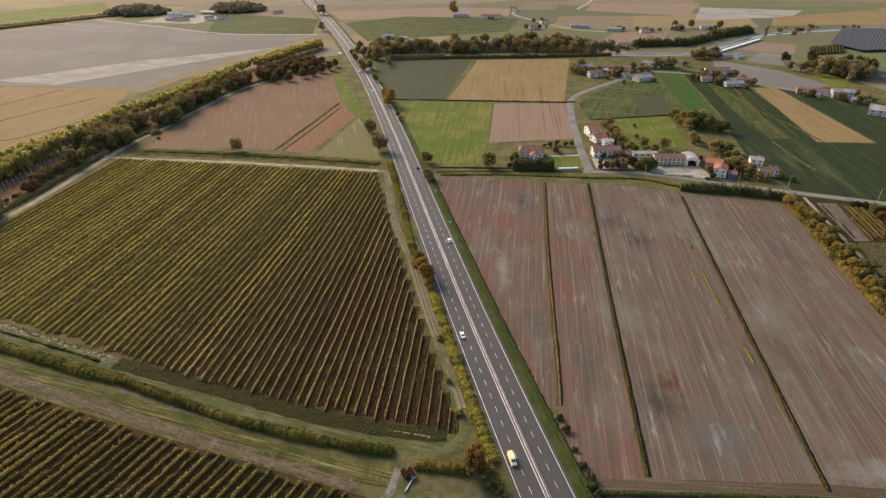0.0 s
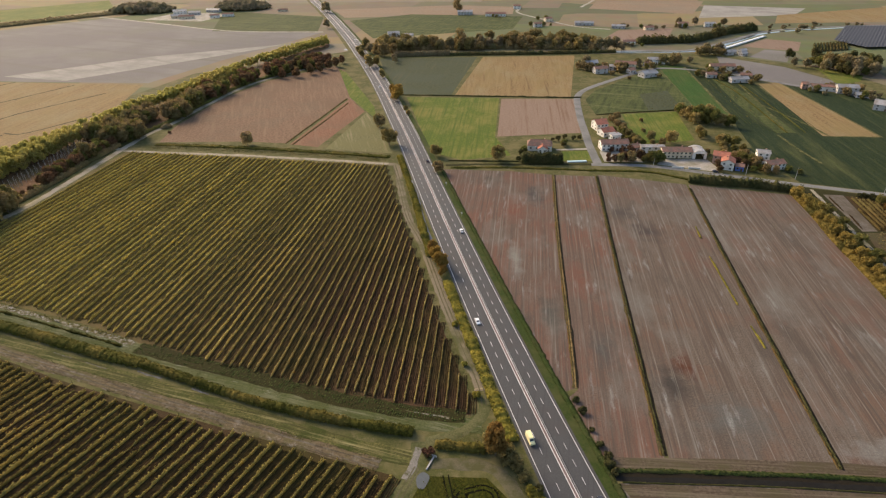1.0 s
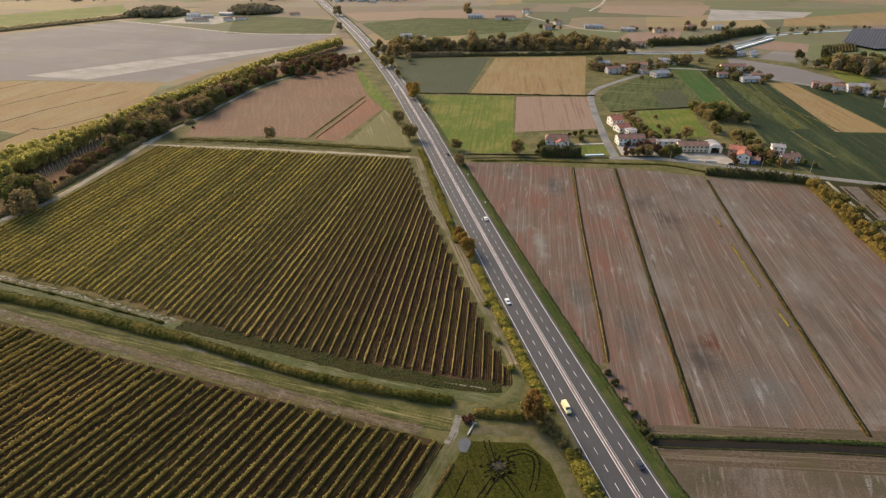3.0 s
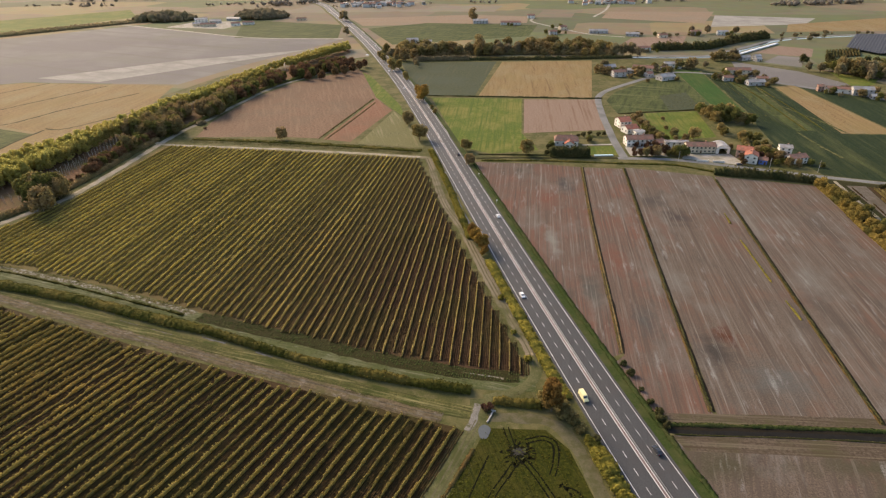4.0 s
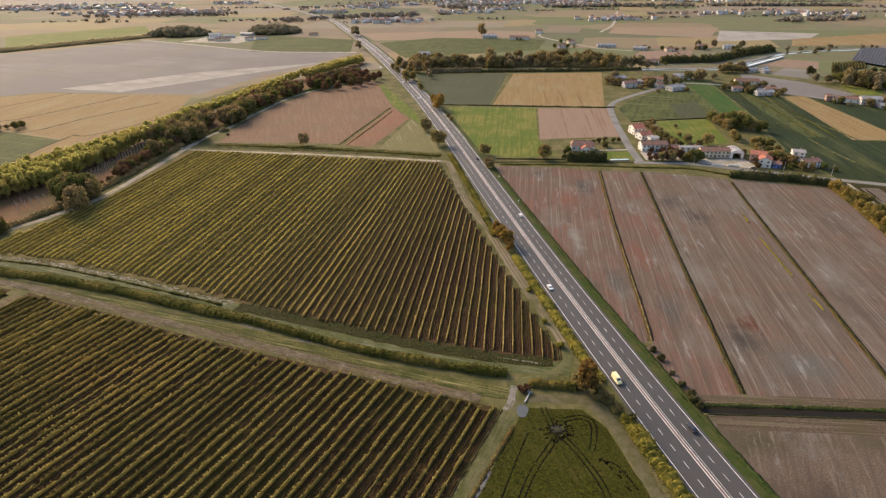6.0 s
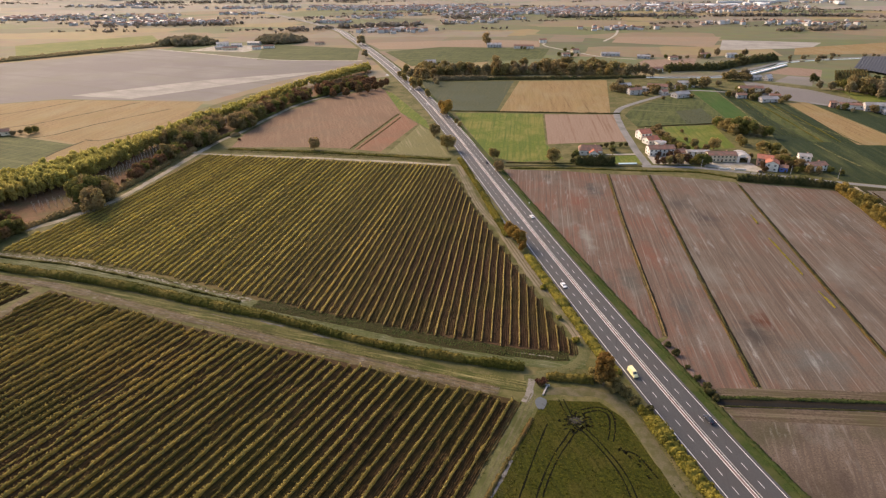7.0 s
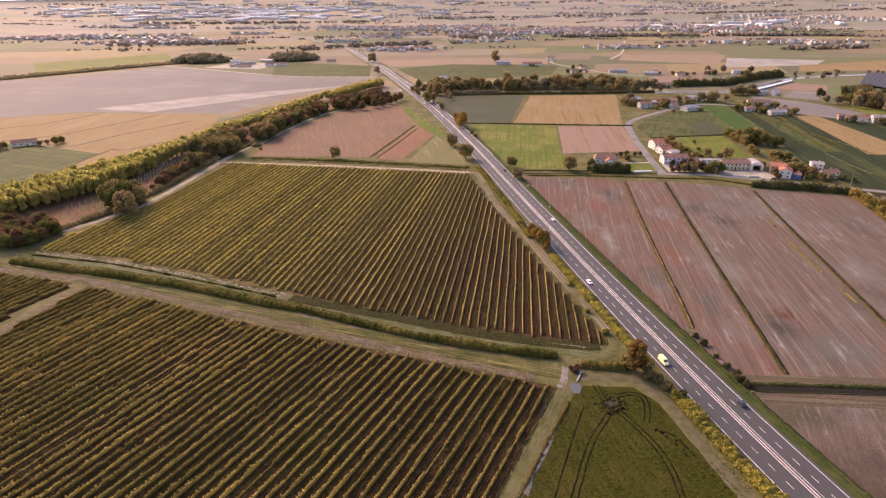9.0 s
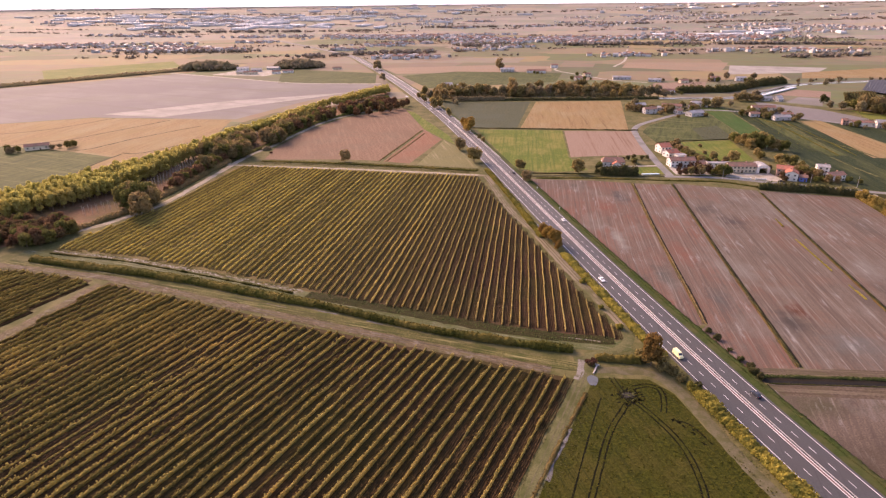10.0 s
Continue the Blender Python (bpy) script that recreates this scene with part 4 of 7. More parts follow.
def guardrail(name, line, off, label):
    e = thing(name, label, "guardrail")
    ribbon("rail", line, (off - 0.03, off - 0.06, off - 0.03, off - 0.06, off), (RZ + 0.42, RZ + 0.5, RZ + 0.58, RZ + 0.66, RZ + 0.74), M["steel"], e)
    post = Geo().box((0, 0, 0.34), (0.08, 0.12, 0.72)).ob("post", M["steel"], e)
    first = along(line, 1.0)
    post.matrix_basis = pose(first[0] + math.sin(first[2]) * off, first[1] - math.cos(first[2]) * off, RZ, 0, 0, math.degrees(first[2]))
    rest, d = Geo(), 5.0
    while d < length(line):
        x, y, a = along(line, d)
        if d < 700:
            p = new("post", post.data)
            p.parent = e
            p.matrix_basis = pose(x + math.sin(a) * off, y - math.cos(a) * off, RZ, 0, 0, math.degrees(a))
        else:
            rest.box((x + math.sin(a) * off, y - math.cos(a) * off, RZ + 0.34), (0.08, 0.12, 0.72), math.degrees(a))
        d += 4.0
    if rest.v:
        tagged(rest.ob("posts", M["steel"], e), kind="stuff")
    return e


guardrail("median_guardrail", near[(near[:, 1] < 620)], 0.95, "grey steel guardrail on posts along the centre lines")
guardrail("side_guardrail", near[(near[:, 1] > 455) & (near[:, 1] < 1250)], 9.5, "pale steel guardrail at the road's edge")
guardrail("side_guardrail", near[(near[:, 1] > 780) & (near[:, 1] < 1150)], -9.5, "pale steel guardrail at the road's edge")
layby = strip("layby", [(-42, 372), (-36.5, 345), (-32.5, 318), (-27, 292), (-20, 268)], 3.6, RZ - 0.10, M["lane"], "small paved lay-by beside the main road", "road", 0.2)

# ---- lanes, tracks and water ----
lane = strip("village_road", [(92, 403), (133, 400), (177, 384.5), (227, 365.5), (280, 347), (360, 318)], 5.0, 0.16, M["lane"], "narrow grey asphalt village road", "road", 0.1)
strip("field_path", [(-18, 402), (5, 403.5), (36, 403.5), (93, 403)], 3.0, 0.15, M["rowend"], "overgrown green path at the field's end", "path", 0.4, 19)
strip("village_lane", [(97, 401), (98.5, 442), (101.5, 480), (105, 520), (111, 570), (117, 596), (131, 621), (160, 652), (197, 687), (240, 715), (300, 690), (350, 640), (400, 588), (440, 540)], 6.0, 0.19, M["lane"], "curved grey lane to the upper village", "road", 0.15)
strip("farm_track", [(-62, 404.5), (-55, 400), (-48.5, 360), (-40, 315), (-29, 281), (-15, 222), (-0.8, 170), (0.6, 163)], 4.6, 0.14, M["earthtrack"], "pale earth track beside the vineyard", ragged=0.5)
strip("grass_track", [(0.9, 161), (1.5, 153), (-6, 143), (-20, 137)], 4.2, 0.14, M["track"], "grassy end of the track beside the vineyard", ragged=0.5)
strip("farm_track", [(-292, 440), (-272, 433), (-184, 423.5), (-110, 413), (-60, 404.5)], 3.6, 0.13, M["bankroad"], "pale earth track along the vineyard's end")
strip("grass_bank", [(-335, 236), (-280, 225), (-232, 212.5), (-180, 197), (-142, 183), (-95, 164.6), (-47, 150.2), (-14, 145.6), (0, 145)], 7.0, 0.12, M["greenbank"], "strip of green bank grass", "grass", 0.4)
strip("grass_bank", [(-335, 223), (-274, 211.5), (-254, 205), (-205, 188.5), (-163, 174), (-99, 152.5), (-64, 140), (-34, 131.5), (-18, 130)], 6.6, 0.11, M["drygrass"], "strip of pale dry grass", "grass", 0.6)
# Shade beyond the vine rows is put into this strip's dark green.
strip("row_end_grass", [(-150, 188), (-100, 172), (-60, 159), (-28, 151.6), (-6, 149.5)], 6.6, 0.17, M["rowend"], "green grass at the row ends, darkened for shade", "grass", 0.45, 6)
MUD_TRACK = [(-420, 232), (-331, 217.5), (-274, 206.5), (-254, 200.8), (-200, 182), (-168, 170.5), (-99, 147.5), (-64, 135.5), (-36, 127)]
strip("mud_track", MUD_TRACK, 4.8, 0.15, M["mud"], "rutted muddy track beside the vine rows", ragged=0.5)
for o, sd in ((-1.0, 3), (0.9, 4)):
    line = curve([(x, y + o) for x, y in MUD_TRACK[1:]])
    tagged(ribbon("wheel_rut", line, (-0.35, 0.0, 0.35), (0.092, 0.09, 0.092), M["mudrut"], ragged=0.3, seed=sd), "dark wheel rut in the mud track", "rut", kind="structure")
strip("bank_track", [(-336, 262), (-322, 274), (-313, 285), (-304, 302), (-296, 321), (-292, 347), (-288.5, 385), (-285.5, 430), (-283.5, 455), (-279.5, 481), (-272, 508), (-266.5, 548), (-260.5, 577), (-252, 622), (-235, 665), (-190, 735), (-165, 770)], 4.6, 0.29, M["bankroad"], "pale gravel track on the river bank", ragged=0.4)
strip("farm_track", [(-23, 137), (-22.5, 128), (-28, 114), (-41.2, 84), (-52, 60), (-73, 16)], 5.2, 0.14, M["track"], "pale grassy track between vines and crop", ragged=0.4)
strip("grass_bank", [(-19, 128), (-8, 127.6), (1, 126.5), (8.5, 120), (13, 106), (17, 87), (23, 65), (38, 22)], 4.2, 0.13, M["lanesoil"], "trodden pale grass path round the crop", "path", 0.4)
strip("vine_track", [(-263, 196), (-277, 145), (-296, 95), (-318, 35)], 5.0, 0.12, M["mud"], "earth track between two vine plots")
strip("hedge_path", [(231.5, 357), (230.8, 351), (228, 327.5), (225.3, 304), (222.2, 276), (215.5, 248), (209, 215)], 2.0, 0.14, M["bankroad"], "pale earth path beside the hedge", ragged=0.3)
for pts in ([(-57, 402), (-48.5, 360), (-40, 315), (-29, 281), (-15, 222), (-0.8, 170), (1.5, 155)], [(-23, 126), (-28, 114), (-41.2, 84), (-52, 60), (-73, 16)]):
    for o in (-0.85, 0.85):
        tagged(ribbon("wheel_line", curve(pts, 2.0), (o - 0.25, o + 0.25), (0.092,) * 2, M["lanesoil"], ragged=0.14, seed=8), "pale worn wheel line on the track", "wheel mark", kind="structure")
canal = strip("canal_water", [(44, 122.8), (51, 122.3), (84, 121.7), (115, 120.4), (190, 115.4), (300, 107)], 2.0, 0.05, M["canal"], "dark still water of a drainage canal", "canal", 0.1)
# Lies flat; the cut bank's shade is put into its dark colour.
strip("canal_bank", [(44, 124.7), (51, 124.5), (85, 124.0), (117, 122.8), (190, 118), (300, 110)], 2.6, 0.11, M["bare"], "earth bank of the canal, painted dark for shade", "bank", 0.25)
river = strip("river", [(207, 820), (262, 822), (316, 824), (390, 885), (477, 960), (560, 990), (634, 1004), (760, 1020)], 7.0, 0.08, M["lane"], "straight river embankment road", "road", 0.2)
strip("canal_river", [(-170, 840), (-60, 815), (60, 812), (207, 812), (316, 815), (395, 878), (480, 950), (634, 994), (760, 1010)], 6.0, 0.07, M["water"], "narrow straight river", "river", 0.3)
strip("pale_road", [(115, 1240), (108, 1180), (150, 1090), (190, 1020), (240, 990)], 5.0, 0.10, M["pale"], "pale country road", "road")
strip("pale_road", [(383, 1719), (300, 1400), (240, 1250)], 5.0, 0.10, M["pale"], "pale country road", "road")
strip("pale_road", [(-700, 1165), (-540, 1080), (-385, 1000), (-230, 985)], 6.0, 0.12, M["pale"], "pale field road", "road")
for pts in ([(-318, 238.5), (-291, 232.8), (-267, 228), (-242, 220.5)], [(-242, 220.5), (-216.5, 212.2), (-193, 204), (-170, 196), (-153, 190)], [(-29, 151.4), (-12, 148.0)]):
    strip("bare_strip", [(x, y + 0.7) for x, y in pts], 2.2 if pts[0][0] < -100 else 1.4, 0.175, M["patchy"], "patchy strip of pale bare earth", "earth", 0.9)
for pts in ([(-186, 184.5), (-176, 181)], [(-168, 178.2), (-157, 174.2)], [(-143, 173), (-131, 168.6)], [(-116, 163.2), (-108, 160)]):
    strip("ditch_water", pts, 0.35, 0.17, M["skywater"], "dull grey water edge in the ditch", "ditch", 0.5)
strip("mud_strip", [(-96, 144.5), (-66, 135.6), (-40, 128)], 3.6, 0.18, M["mud"], "dried rutted mud beside the track", "earth", 0.5)

# Tractor marks and the washed-out star in the crop.
for k, pts in enumerate(([(-9.3, 110.7), (-3.1, 100), (2, 86.3), (2.6, 71.8), (1.4, 62), (-2, 30)], [(-10.7, 107.4), (-20.8, 90.7), (-31.7, 63.4), (-44, 30)], [(-13, 123), (-11.3, 114)], [(-6.4, 116.6), (-0.9, 118.2), (2.9, 116.6), (3.6, 113.0), (2.4, 107.2), (0.8, 102.5)], [(-19.6, 110.3), (-27.5, 90.5), (-37.5, 63.1), (-50, 30)], [(2.3, 98.8), (8.2, 96.1), (12.2, 86.7)])):
    c = curve(pts, 1.0)
    for o in ((-0.9, 0.9) if k in (0, 1, 2, 3) else (0.0,)):
        tagged(ribbon("tractor_mark", c, (o - 0.27, o + 0.27), (0.045, 0.045), M["wetmark"], ragged=0.12, seed=k + 5), "dark tractor wheel mark in the crop", "wheel mark", kind="structure")
star = Geo()
rs = np.random.default_rng(4)


def ragged_patch(g, cx, cy, r, n, stretch, turn, z):
    """A flat patch with a torn outline."""
    ring = []
    for i in range(n):
        a, q = 2 * math.pi * i / n, r * rs.uniform(0.45, 1.3)
        u, v = math.cos(a) * q * stretch, math.sin(a) * q
        ring.append((cx + u * math.cos(turn) - v * math.sin(turn), cy + u * math.sin(turn) + v * math.cos(turn), z))
    g.add(ring, [tuple(range(n))])


ragged_patch(star, -9.3, 112.2, 2.9, 34, 1.15, 0.0, 0.05)
for i in range(44):
    a, q = rs.uniform(0, 6.28), rs.uniform(2.4, 5.4)
    ragged_patch(star, -9.3 + math.cos(a) * q * 1.15, 111.6 + math.sin(a) * q, rs.uniform(0.22, 0.6), 9, rs.uniform(1.2, 3.4), a + rs.normal(0, 0.5), 0.052)
for i in range(16):
    t = rs.uniform(0, 1)
    ragged_patch(star, 2 + 9 * t + rs.normal(0, 0.5), 99 - 16 * t * t + rs.normal(0, 0.7), rs.uniform(0.2, 0.5), 9, rs.uniform(1.2, 2.6), -1.0 + rs.normal(0, 0.4), 0.052)
centre = Geo()
ragged_patch(centre, -9.3, 112.0, 2.0, 30, 1.2, 0.3, 0.056)
tagged(centre.ob("puddle", mat("grey_mud", (0.022, 0.021, 0.017), (0.042, 0.040, 0.034), fine=2.0, bump=0.3)), "greyish mud puddle amid the bare patch", "puddle", kind="structure")
tagged(star.ob("bare_patch", M["wetmark"]), "star-shaped dark bare patch in the crop", "patch", kind="structure")
tufts = Geo()
for i in range(9):
    ragged_patch(tufts, -9.3 + rs.normal(0, 1.5), 111.8 + rs.normal(0, 1.2), rs.uniform(0.2, 0.5), 8, 1.4, rs.uniform(0, 3), 0.06)
tagged(tufts.ob("flattened_crop", M["track"]), "pale flattened stalks in the bare patch", "crop", kind="stuff")
pond = Geo()
n = 20
ring = [(-20.7 + math.cos(a) * (2.1 + 0.25 * math.sin(3 * a)) + 0.25 * math.sin(a) * 2, 120.7 + math.sin(a) * (3.5 + 0.3 * math.cos(2 * a + 1)), 0.085) for a in (2 * math.pi * i / n for i in range(n))]
pond.add(ring, [tuple(range(n))])
tagged(pond.ob("pond", M["pondwater"]), "small pond of still grey water", "pond", kind="structure")
strip("dried_mud", [(-22.4, 134.5), (-23.3, 131), (-24.5, 126.5), (-26.5, 121)], 2.2, 0.185, M["drymud"], "pale dried mud where the tracks meet", "earth", 0.6, 9)
strip("ditch_puddle", [(-33.5, 93), (-36, 87), (-41.5, 76), (-44.5, 69)], 1.0, 0.16, M["skywater"], "narrow grey puddle along the crop's edge", "puddle", 0.5, 12)
cul = thing("culvert", "pale concrete culvert beside the pond", "culvert", pose(-18.2, 128.0, 0.2, 0, 0, -24))
Geo().box((0, 0, 0.2), (0.5, 5.2, 0.3)).ob("slab", M["sheet"], cul)
Geo().box((0, 2.8, 0.35), (1.8, 0.3, 0.7)).ob("headwall", M["concrete"], cul)
Geo().tube((0, -2.6, 0.1), (0, -3.3, 0.1), 0.3, 0.3, 10).ob("pipe", M["concrete"], cul)


# ---- vine rows ----
END_POST = bpy.data.meshes.new("end_post")
pg = Geo().tube((0, 0, 0), (0, 0, 2.1), 0.07, 0.06, 5)
END_POST.from_pydata(pg.v, [], pg.f)
END_POST.materials.append(M["wood"])


def vine_rows(poly, rows, group, label, seed, leaves="vine", wide=0.5, high=1.5, bare=(), fuller=0.0):
    """One object a row. rows: a point and the degrees from +y for each. Low growth in fine lines stands between the rows."""
    rng = np.random.default_rng(seed)
    low, ridges = [], []
    for r, (x0, y0, deg) in enumerate(rows):
        t = np.arange(-420, 420, 1.0)
        P = np.stack([x0 + t * math.sin(radians(deg)), y0 + t * math.cos(radians(deg))], 1)
        ok = inside(poly, P)
        if ok.sum() < 10:
            continue
        P = P[ok]
        if np.linalg.norm(P[-1] - P[0]) > len(P) + 3:
            P = P[: int(np.argmax(np.linalg.norm(np.diff(P, axis=0), axis=1) > 2)) or None]
            if len(P) < 8:
                continue
        P = P[rng.integers(0, 3) : len(P) - rng.integers(0, 3)]
        P = P + sides(P) * np.interp(np.arange(len(P)), np.arange(0, len(P) + 20, 12), rng.normal(0, 0.12, len(np.arange(0, len(P) + 20, 12))))[:, None]
        for o in (0.85, 1.62, 2.4, 3.2):
            ridges.append(P + sides(P) * (o + np.interp(np.arange(len(P)), np.arange(0, len(P) + 9, 4), rng.normal(0, 0.09, len(np.arange(0, len(P) + 9, 4)))))[:, None])
            c = int(len(P) * 1.3)
            q = rng.uniform(0, len(P) - 1, c).astype(int)
            low.append(np.c_[P[q] + sides(P)[q] * (o + rng.normal(0, 0.09, c))[:, None], rng.uniform(0.2, 0.75, c)])
        V, F = hedge_geo(P, wide + fuller * min(r, 30), high, rng, leaves=17.0, leaf=0.17 if wide < 0.7 else 0.21, rough=0.28, step=0.9, gaps=0.7 if r in bare else 0.10, core=0.68, beads=0.35)
        V[:, 2] += 0.08
        row = thing("vine_row", label, "vine row", group=group)
        mesh_ob("foliage", V, F, M[leaves], row)
        for q in (P[0], P[-1]):
            o = new("end_post", END_POST)
            o.parent = row
            o.matrix_basis = pose(q[0], q[1], 0)
    L = np.vstack(low)
    V, F = leaf_quads(L, np.tile((0.0, 0.0, 1.0), (len(L), 1)), np.full(len(L), 0.22), rng)
    V[:, 2] = np.maximum(V[:, 2], 0.085)
    RV, RF, k = [V], [F], len(V)
    for P in ridges:
        n, w, R = len(P), rng.uniform(0.13, 0.26, len(P)), sides(P)
        tops = rng.uniform(0.12, 0.48, n) * (rng.uniform(0, 1, n) > 0.12)
        RV.append(np.stack([np.c_[P - R * w[:, None], np.full(n, 0.03)], np.c_[P, 0.03 + tops], np.c_[P + R * w[:, None], np.full(n, 0.03)]], 1).reshape(-1, 3))
        i = np.arange(n - 1)[:, None] * 3 + np.arange(2)[None, :] + k
        RF.append(np.stack([i, i + 1, i + 4, i + 3], -1).reshape(-1, 4)[:, ::-1])
        k += 3 * n
    V, F = np.vstack(RV), np.vstack(RF)
    tagged(mesh_ob("low_growth", V, F, M["under" if leaves == "vine" else "underdark"]), "low brown-green growth in fine lines between vine rows", "undergrowth", kind="stuff")


rows_a = [(-5.0 - 4.09 * i, 160.0, 3.0 + 5.3 * min(1, max(0, (10 + 4.09 * i) / 130))) for i in range(-3, 88)]
vine_rows(VINE_A, rows_a, "vine rows of the large vineyard", "long vine row, green turning yellow", 11, "vine", 0.40, 1.5, (), 0.013)
rows_b = [(-34.0 - 4.55 * i, 116.0, 25.0) for i in range(-1, 62)]
vine_rows(VINE_B, rows_b, "vine rows of the front vineyard", "slanting vine row, green turning yellow", 12, "vinedark", 0.85, 1.8, (34, 35))
rows_c = [(-270.0 - 4.55 * i, 190.0, 25.0) for i in range(-30, 40)]
vine_rows(VINE_C, rows_c, "vine rows of the outer plot", "vine row of the outer plot, yellow-green", 13, "vinedark", 0.85, 1.8)
vine_rows([(247.6, 345), (258, 343), (264, 334), (258.5, 313.5), (247, 297), (240, 298)], [(243.8 + 3.0 * i, 320, 7.5) for i in range(7)], "vine rows by the hedge", "short dark green vine row", 14, "leafolive", 0.95, 1.7)
for pts in ([(236.6, 345), (235.2, 334), (234, 323.5)], [(234.8, 318.6), (233, 309), (231.4, 299.6)]):
    hedge("plot_weeds", pts, 1.0, 0.5, M["underdark"], "dark clods and weeds across the bare plot", "weeds", 87, 5, 0.22, 1.3, "stuff")

# ---- hedges, ditches and weeds ----
hedge("reed_bed", [(-322, 226), (-278, 215.6), (-255, 211), (-231, 204.6), (-207, 197.8), (-184, 190), (-163, 183), (-143, 177)], 6.0, 2.7, M["reed"], "dense green reeds filling a long ditch", "reeds", 21, 24, 0.3, 0.18, "stuff")
hedge("reed_bed", [(-143, 177), (-116, 166.5), (-95, 158.3), (-74, 151.7), (-56, 147), (-43, 144.2), (-34, 142.6), (-25, 141)], 4.4, 2.6, M["reed"], "dense green reeds in the narrow end of the ditch", "reeds", 29, 20, 0.3, 0.18, "stuff")
hedge("reed_bed", [(-17, 135.8), (-9, 134.8), (1, 133.4)], 4.2, 2.8, M["reed"], "short dark green reed bed", "reeds", 22, 16, 0.32, 0.2, "stuff")
hedge("bank_weeds", [(-318, 235.5), (-291, 230), (-267, 225.4), (-241, 217.5), (-216, 209.3), (-193, 201.4), (-158, 189)], 1.3, 0.6, M["reed"], "dark weeds along the bare strip", "weeds", 20, 9, 0.28, 0.9, "stuff")
left = near[(near[:, 1] > -60) & (near[:, 1] < 430)]
for a, b, w, h, sd in ((-60, 124, 5.4, 2.6, 23), (137, 246, 4.6, 1.8, 24), (268, 425, 4.2, 1.6, 25)):
    ln = left[(left[:, 1] > a) & (left[:, 1] < b)]
    off = -12.9 if b != 425 else np.interp(ln[:, 1], [268, 300, 340, 425], [-16.5, -15.5, -13.5, -12.6])
    ln = ln + sides(ln) * np.asarray(off).reshape(-1, 1)
    V, F = hedge_geo(ln, w, h, np.random.default_rng(sd), 42, 0.32, 0.42)
    V[:, 2] += 0.15
    tagged(mesh_ob("weeds", V, F, M["weed"]), "yellow flowering weeds along the road's edge", "weeds", kind="stuff")
right = near[(near[:, 1] > 60) & (near[:, 1] < 400)]
V, F = hedge_geo(right + sides(right) * 14.6, 2.4, 0.4, np.random.default_rng(27), 14, 0.26, 0.5)
tagged(mesh_ob("verge_grass", V, F, M["vergeleaf"]), "rough green grass along the field's edge", "grass", kind="stuff")


def ditch(pts, label, seed, w=0.95, h=0.6, material="leafdark"):
    strip("ditch_lip", [(x - 0.9, y) for x, y in pts], 0.9, 0.115, M["tuftsoil"], "grassy lip of a field ditch", "grass", 0.5, seed + 3)
    # A flat strip whose dark colour holds the shade on the ditch's side.
    strip("ditch_bed", [(x + 0.5, y) for x, y in pts], 0.7, 0.12, M["bare"], "narrow field ditch, its shaded side painted dark", "ditch", 0.2, seed)
    hedge("ditch_weeds", [(x - 0.2, y) for x, y in pts], w, h, M[material], label, "weeds", seed, 9, 0.2, 0.95, "stuff")
    V, F = hedge_geo(curve([(x - 1.2, y) for x, y in pts], 3.0), 0.9, 0.35, np.random.default_rng(seed + 50), 5, 0.2, 1.2, gaps=0.5)
    tagged(mesh_ob("ditch_grass", V, F, M["dryleaf"]), "thin yellowed grass on a ditch's lip", "grass", kind="stuff")


ditch([(61, 383), (50.3, 288), (41.3, 190), (38.6, 165)], "brown and green weeds in a field ditch", 31, 0.7, 0.4, "leafbrown")
ditch([(91.7, 381), (74.6, 236), (63.4, 132)], "dark green weeds in a field ditch", 32, 0.6, 0.45, "hedgeleaf")
ditch([(150.5, 359), (132.3, 219), (121.5, 127)], "dark green weeds in a field ditch", 33, 0.65, 0.45, "hedgeleaf")
hedge("weed_strip", [(-24.5, 113), (-29, 104), (-39, 84), (-48, 65), (-59, 43), (-70, 22)], 1.4, 0.45, M["dryleaf"], "ragged yellow-brown weeds between track and crop", "weeds", 48, 8, 0.22, 1.2, "stuff")
for pts in ([(134.5, 303), (132.2, 288)], [(129.6, 268), (127.2, 238), (126, 222)], [(125.2, 206), (124.4, 190)]):
    hedge("weed_strip", pts, 0.9, 0.4, M["weed"], "sparse yellow weeds along a furrow", "weeds", 34, 6, 0.22, 1.6, "stuff")
hedge("bank_grass", [(-14, 397), (36, 396.5), (92, 391), (130, 388), (155, 374)], 3.0, 0.7, M["reed"], "long green grass beside the village road", "grass", 35, 7, 0.3, 0.4, "stuff")
hedge("boundary_hedge", [(153, 371), (170, 367), (190, 363), (206, 358), (222, 351)], 7.5, 5.2, M["hedgeleaf"], "dense dark green boundary hedge", "hedge", 36, 34, 0.4, 0.4)
hedge("canal_grass", [(43, 125.6), (60, 125.5), (90, 124.8), (120, 123.7), (188, 118.6)], 1.7, 0.5, M["vergeleaf"], "dark green grass hanging over the canal bank", "grass", 37, 18, 0.28, 0.5, "stuff")
hedge("canal_grass", [(46, 120.9), (60, 120.6), (90, 120.0), (118, 118.6), (188, 113.6)], 0.6, 0.3, M["tuft"], "thin dry grass on the canal's edge", "grass", 46, 6, 0.18, 0.6, "stuff")
hedge("hedge_foot", [(214.5, 345), (213, 325), (211, 309), (207.5, 287), (205.5, 265), (203.5, 245), (201.5, 226), (199, 200)], 4.2, 2.6, M["leafyellow"], "dense golden foot of the field hedge", "hedge", 92, 30, 0.4, 0.45)
hedge("garden_hedge", [(40, 409), (55, 408.5), (71, 407)], 7.5, 6.5, M["hedgeleaf"], "tall bushy green garden hedge", "hedge", 38, 30, 0.5, 0.3)
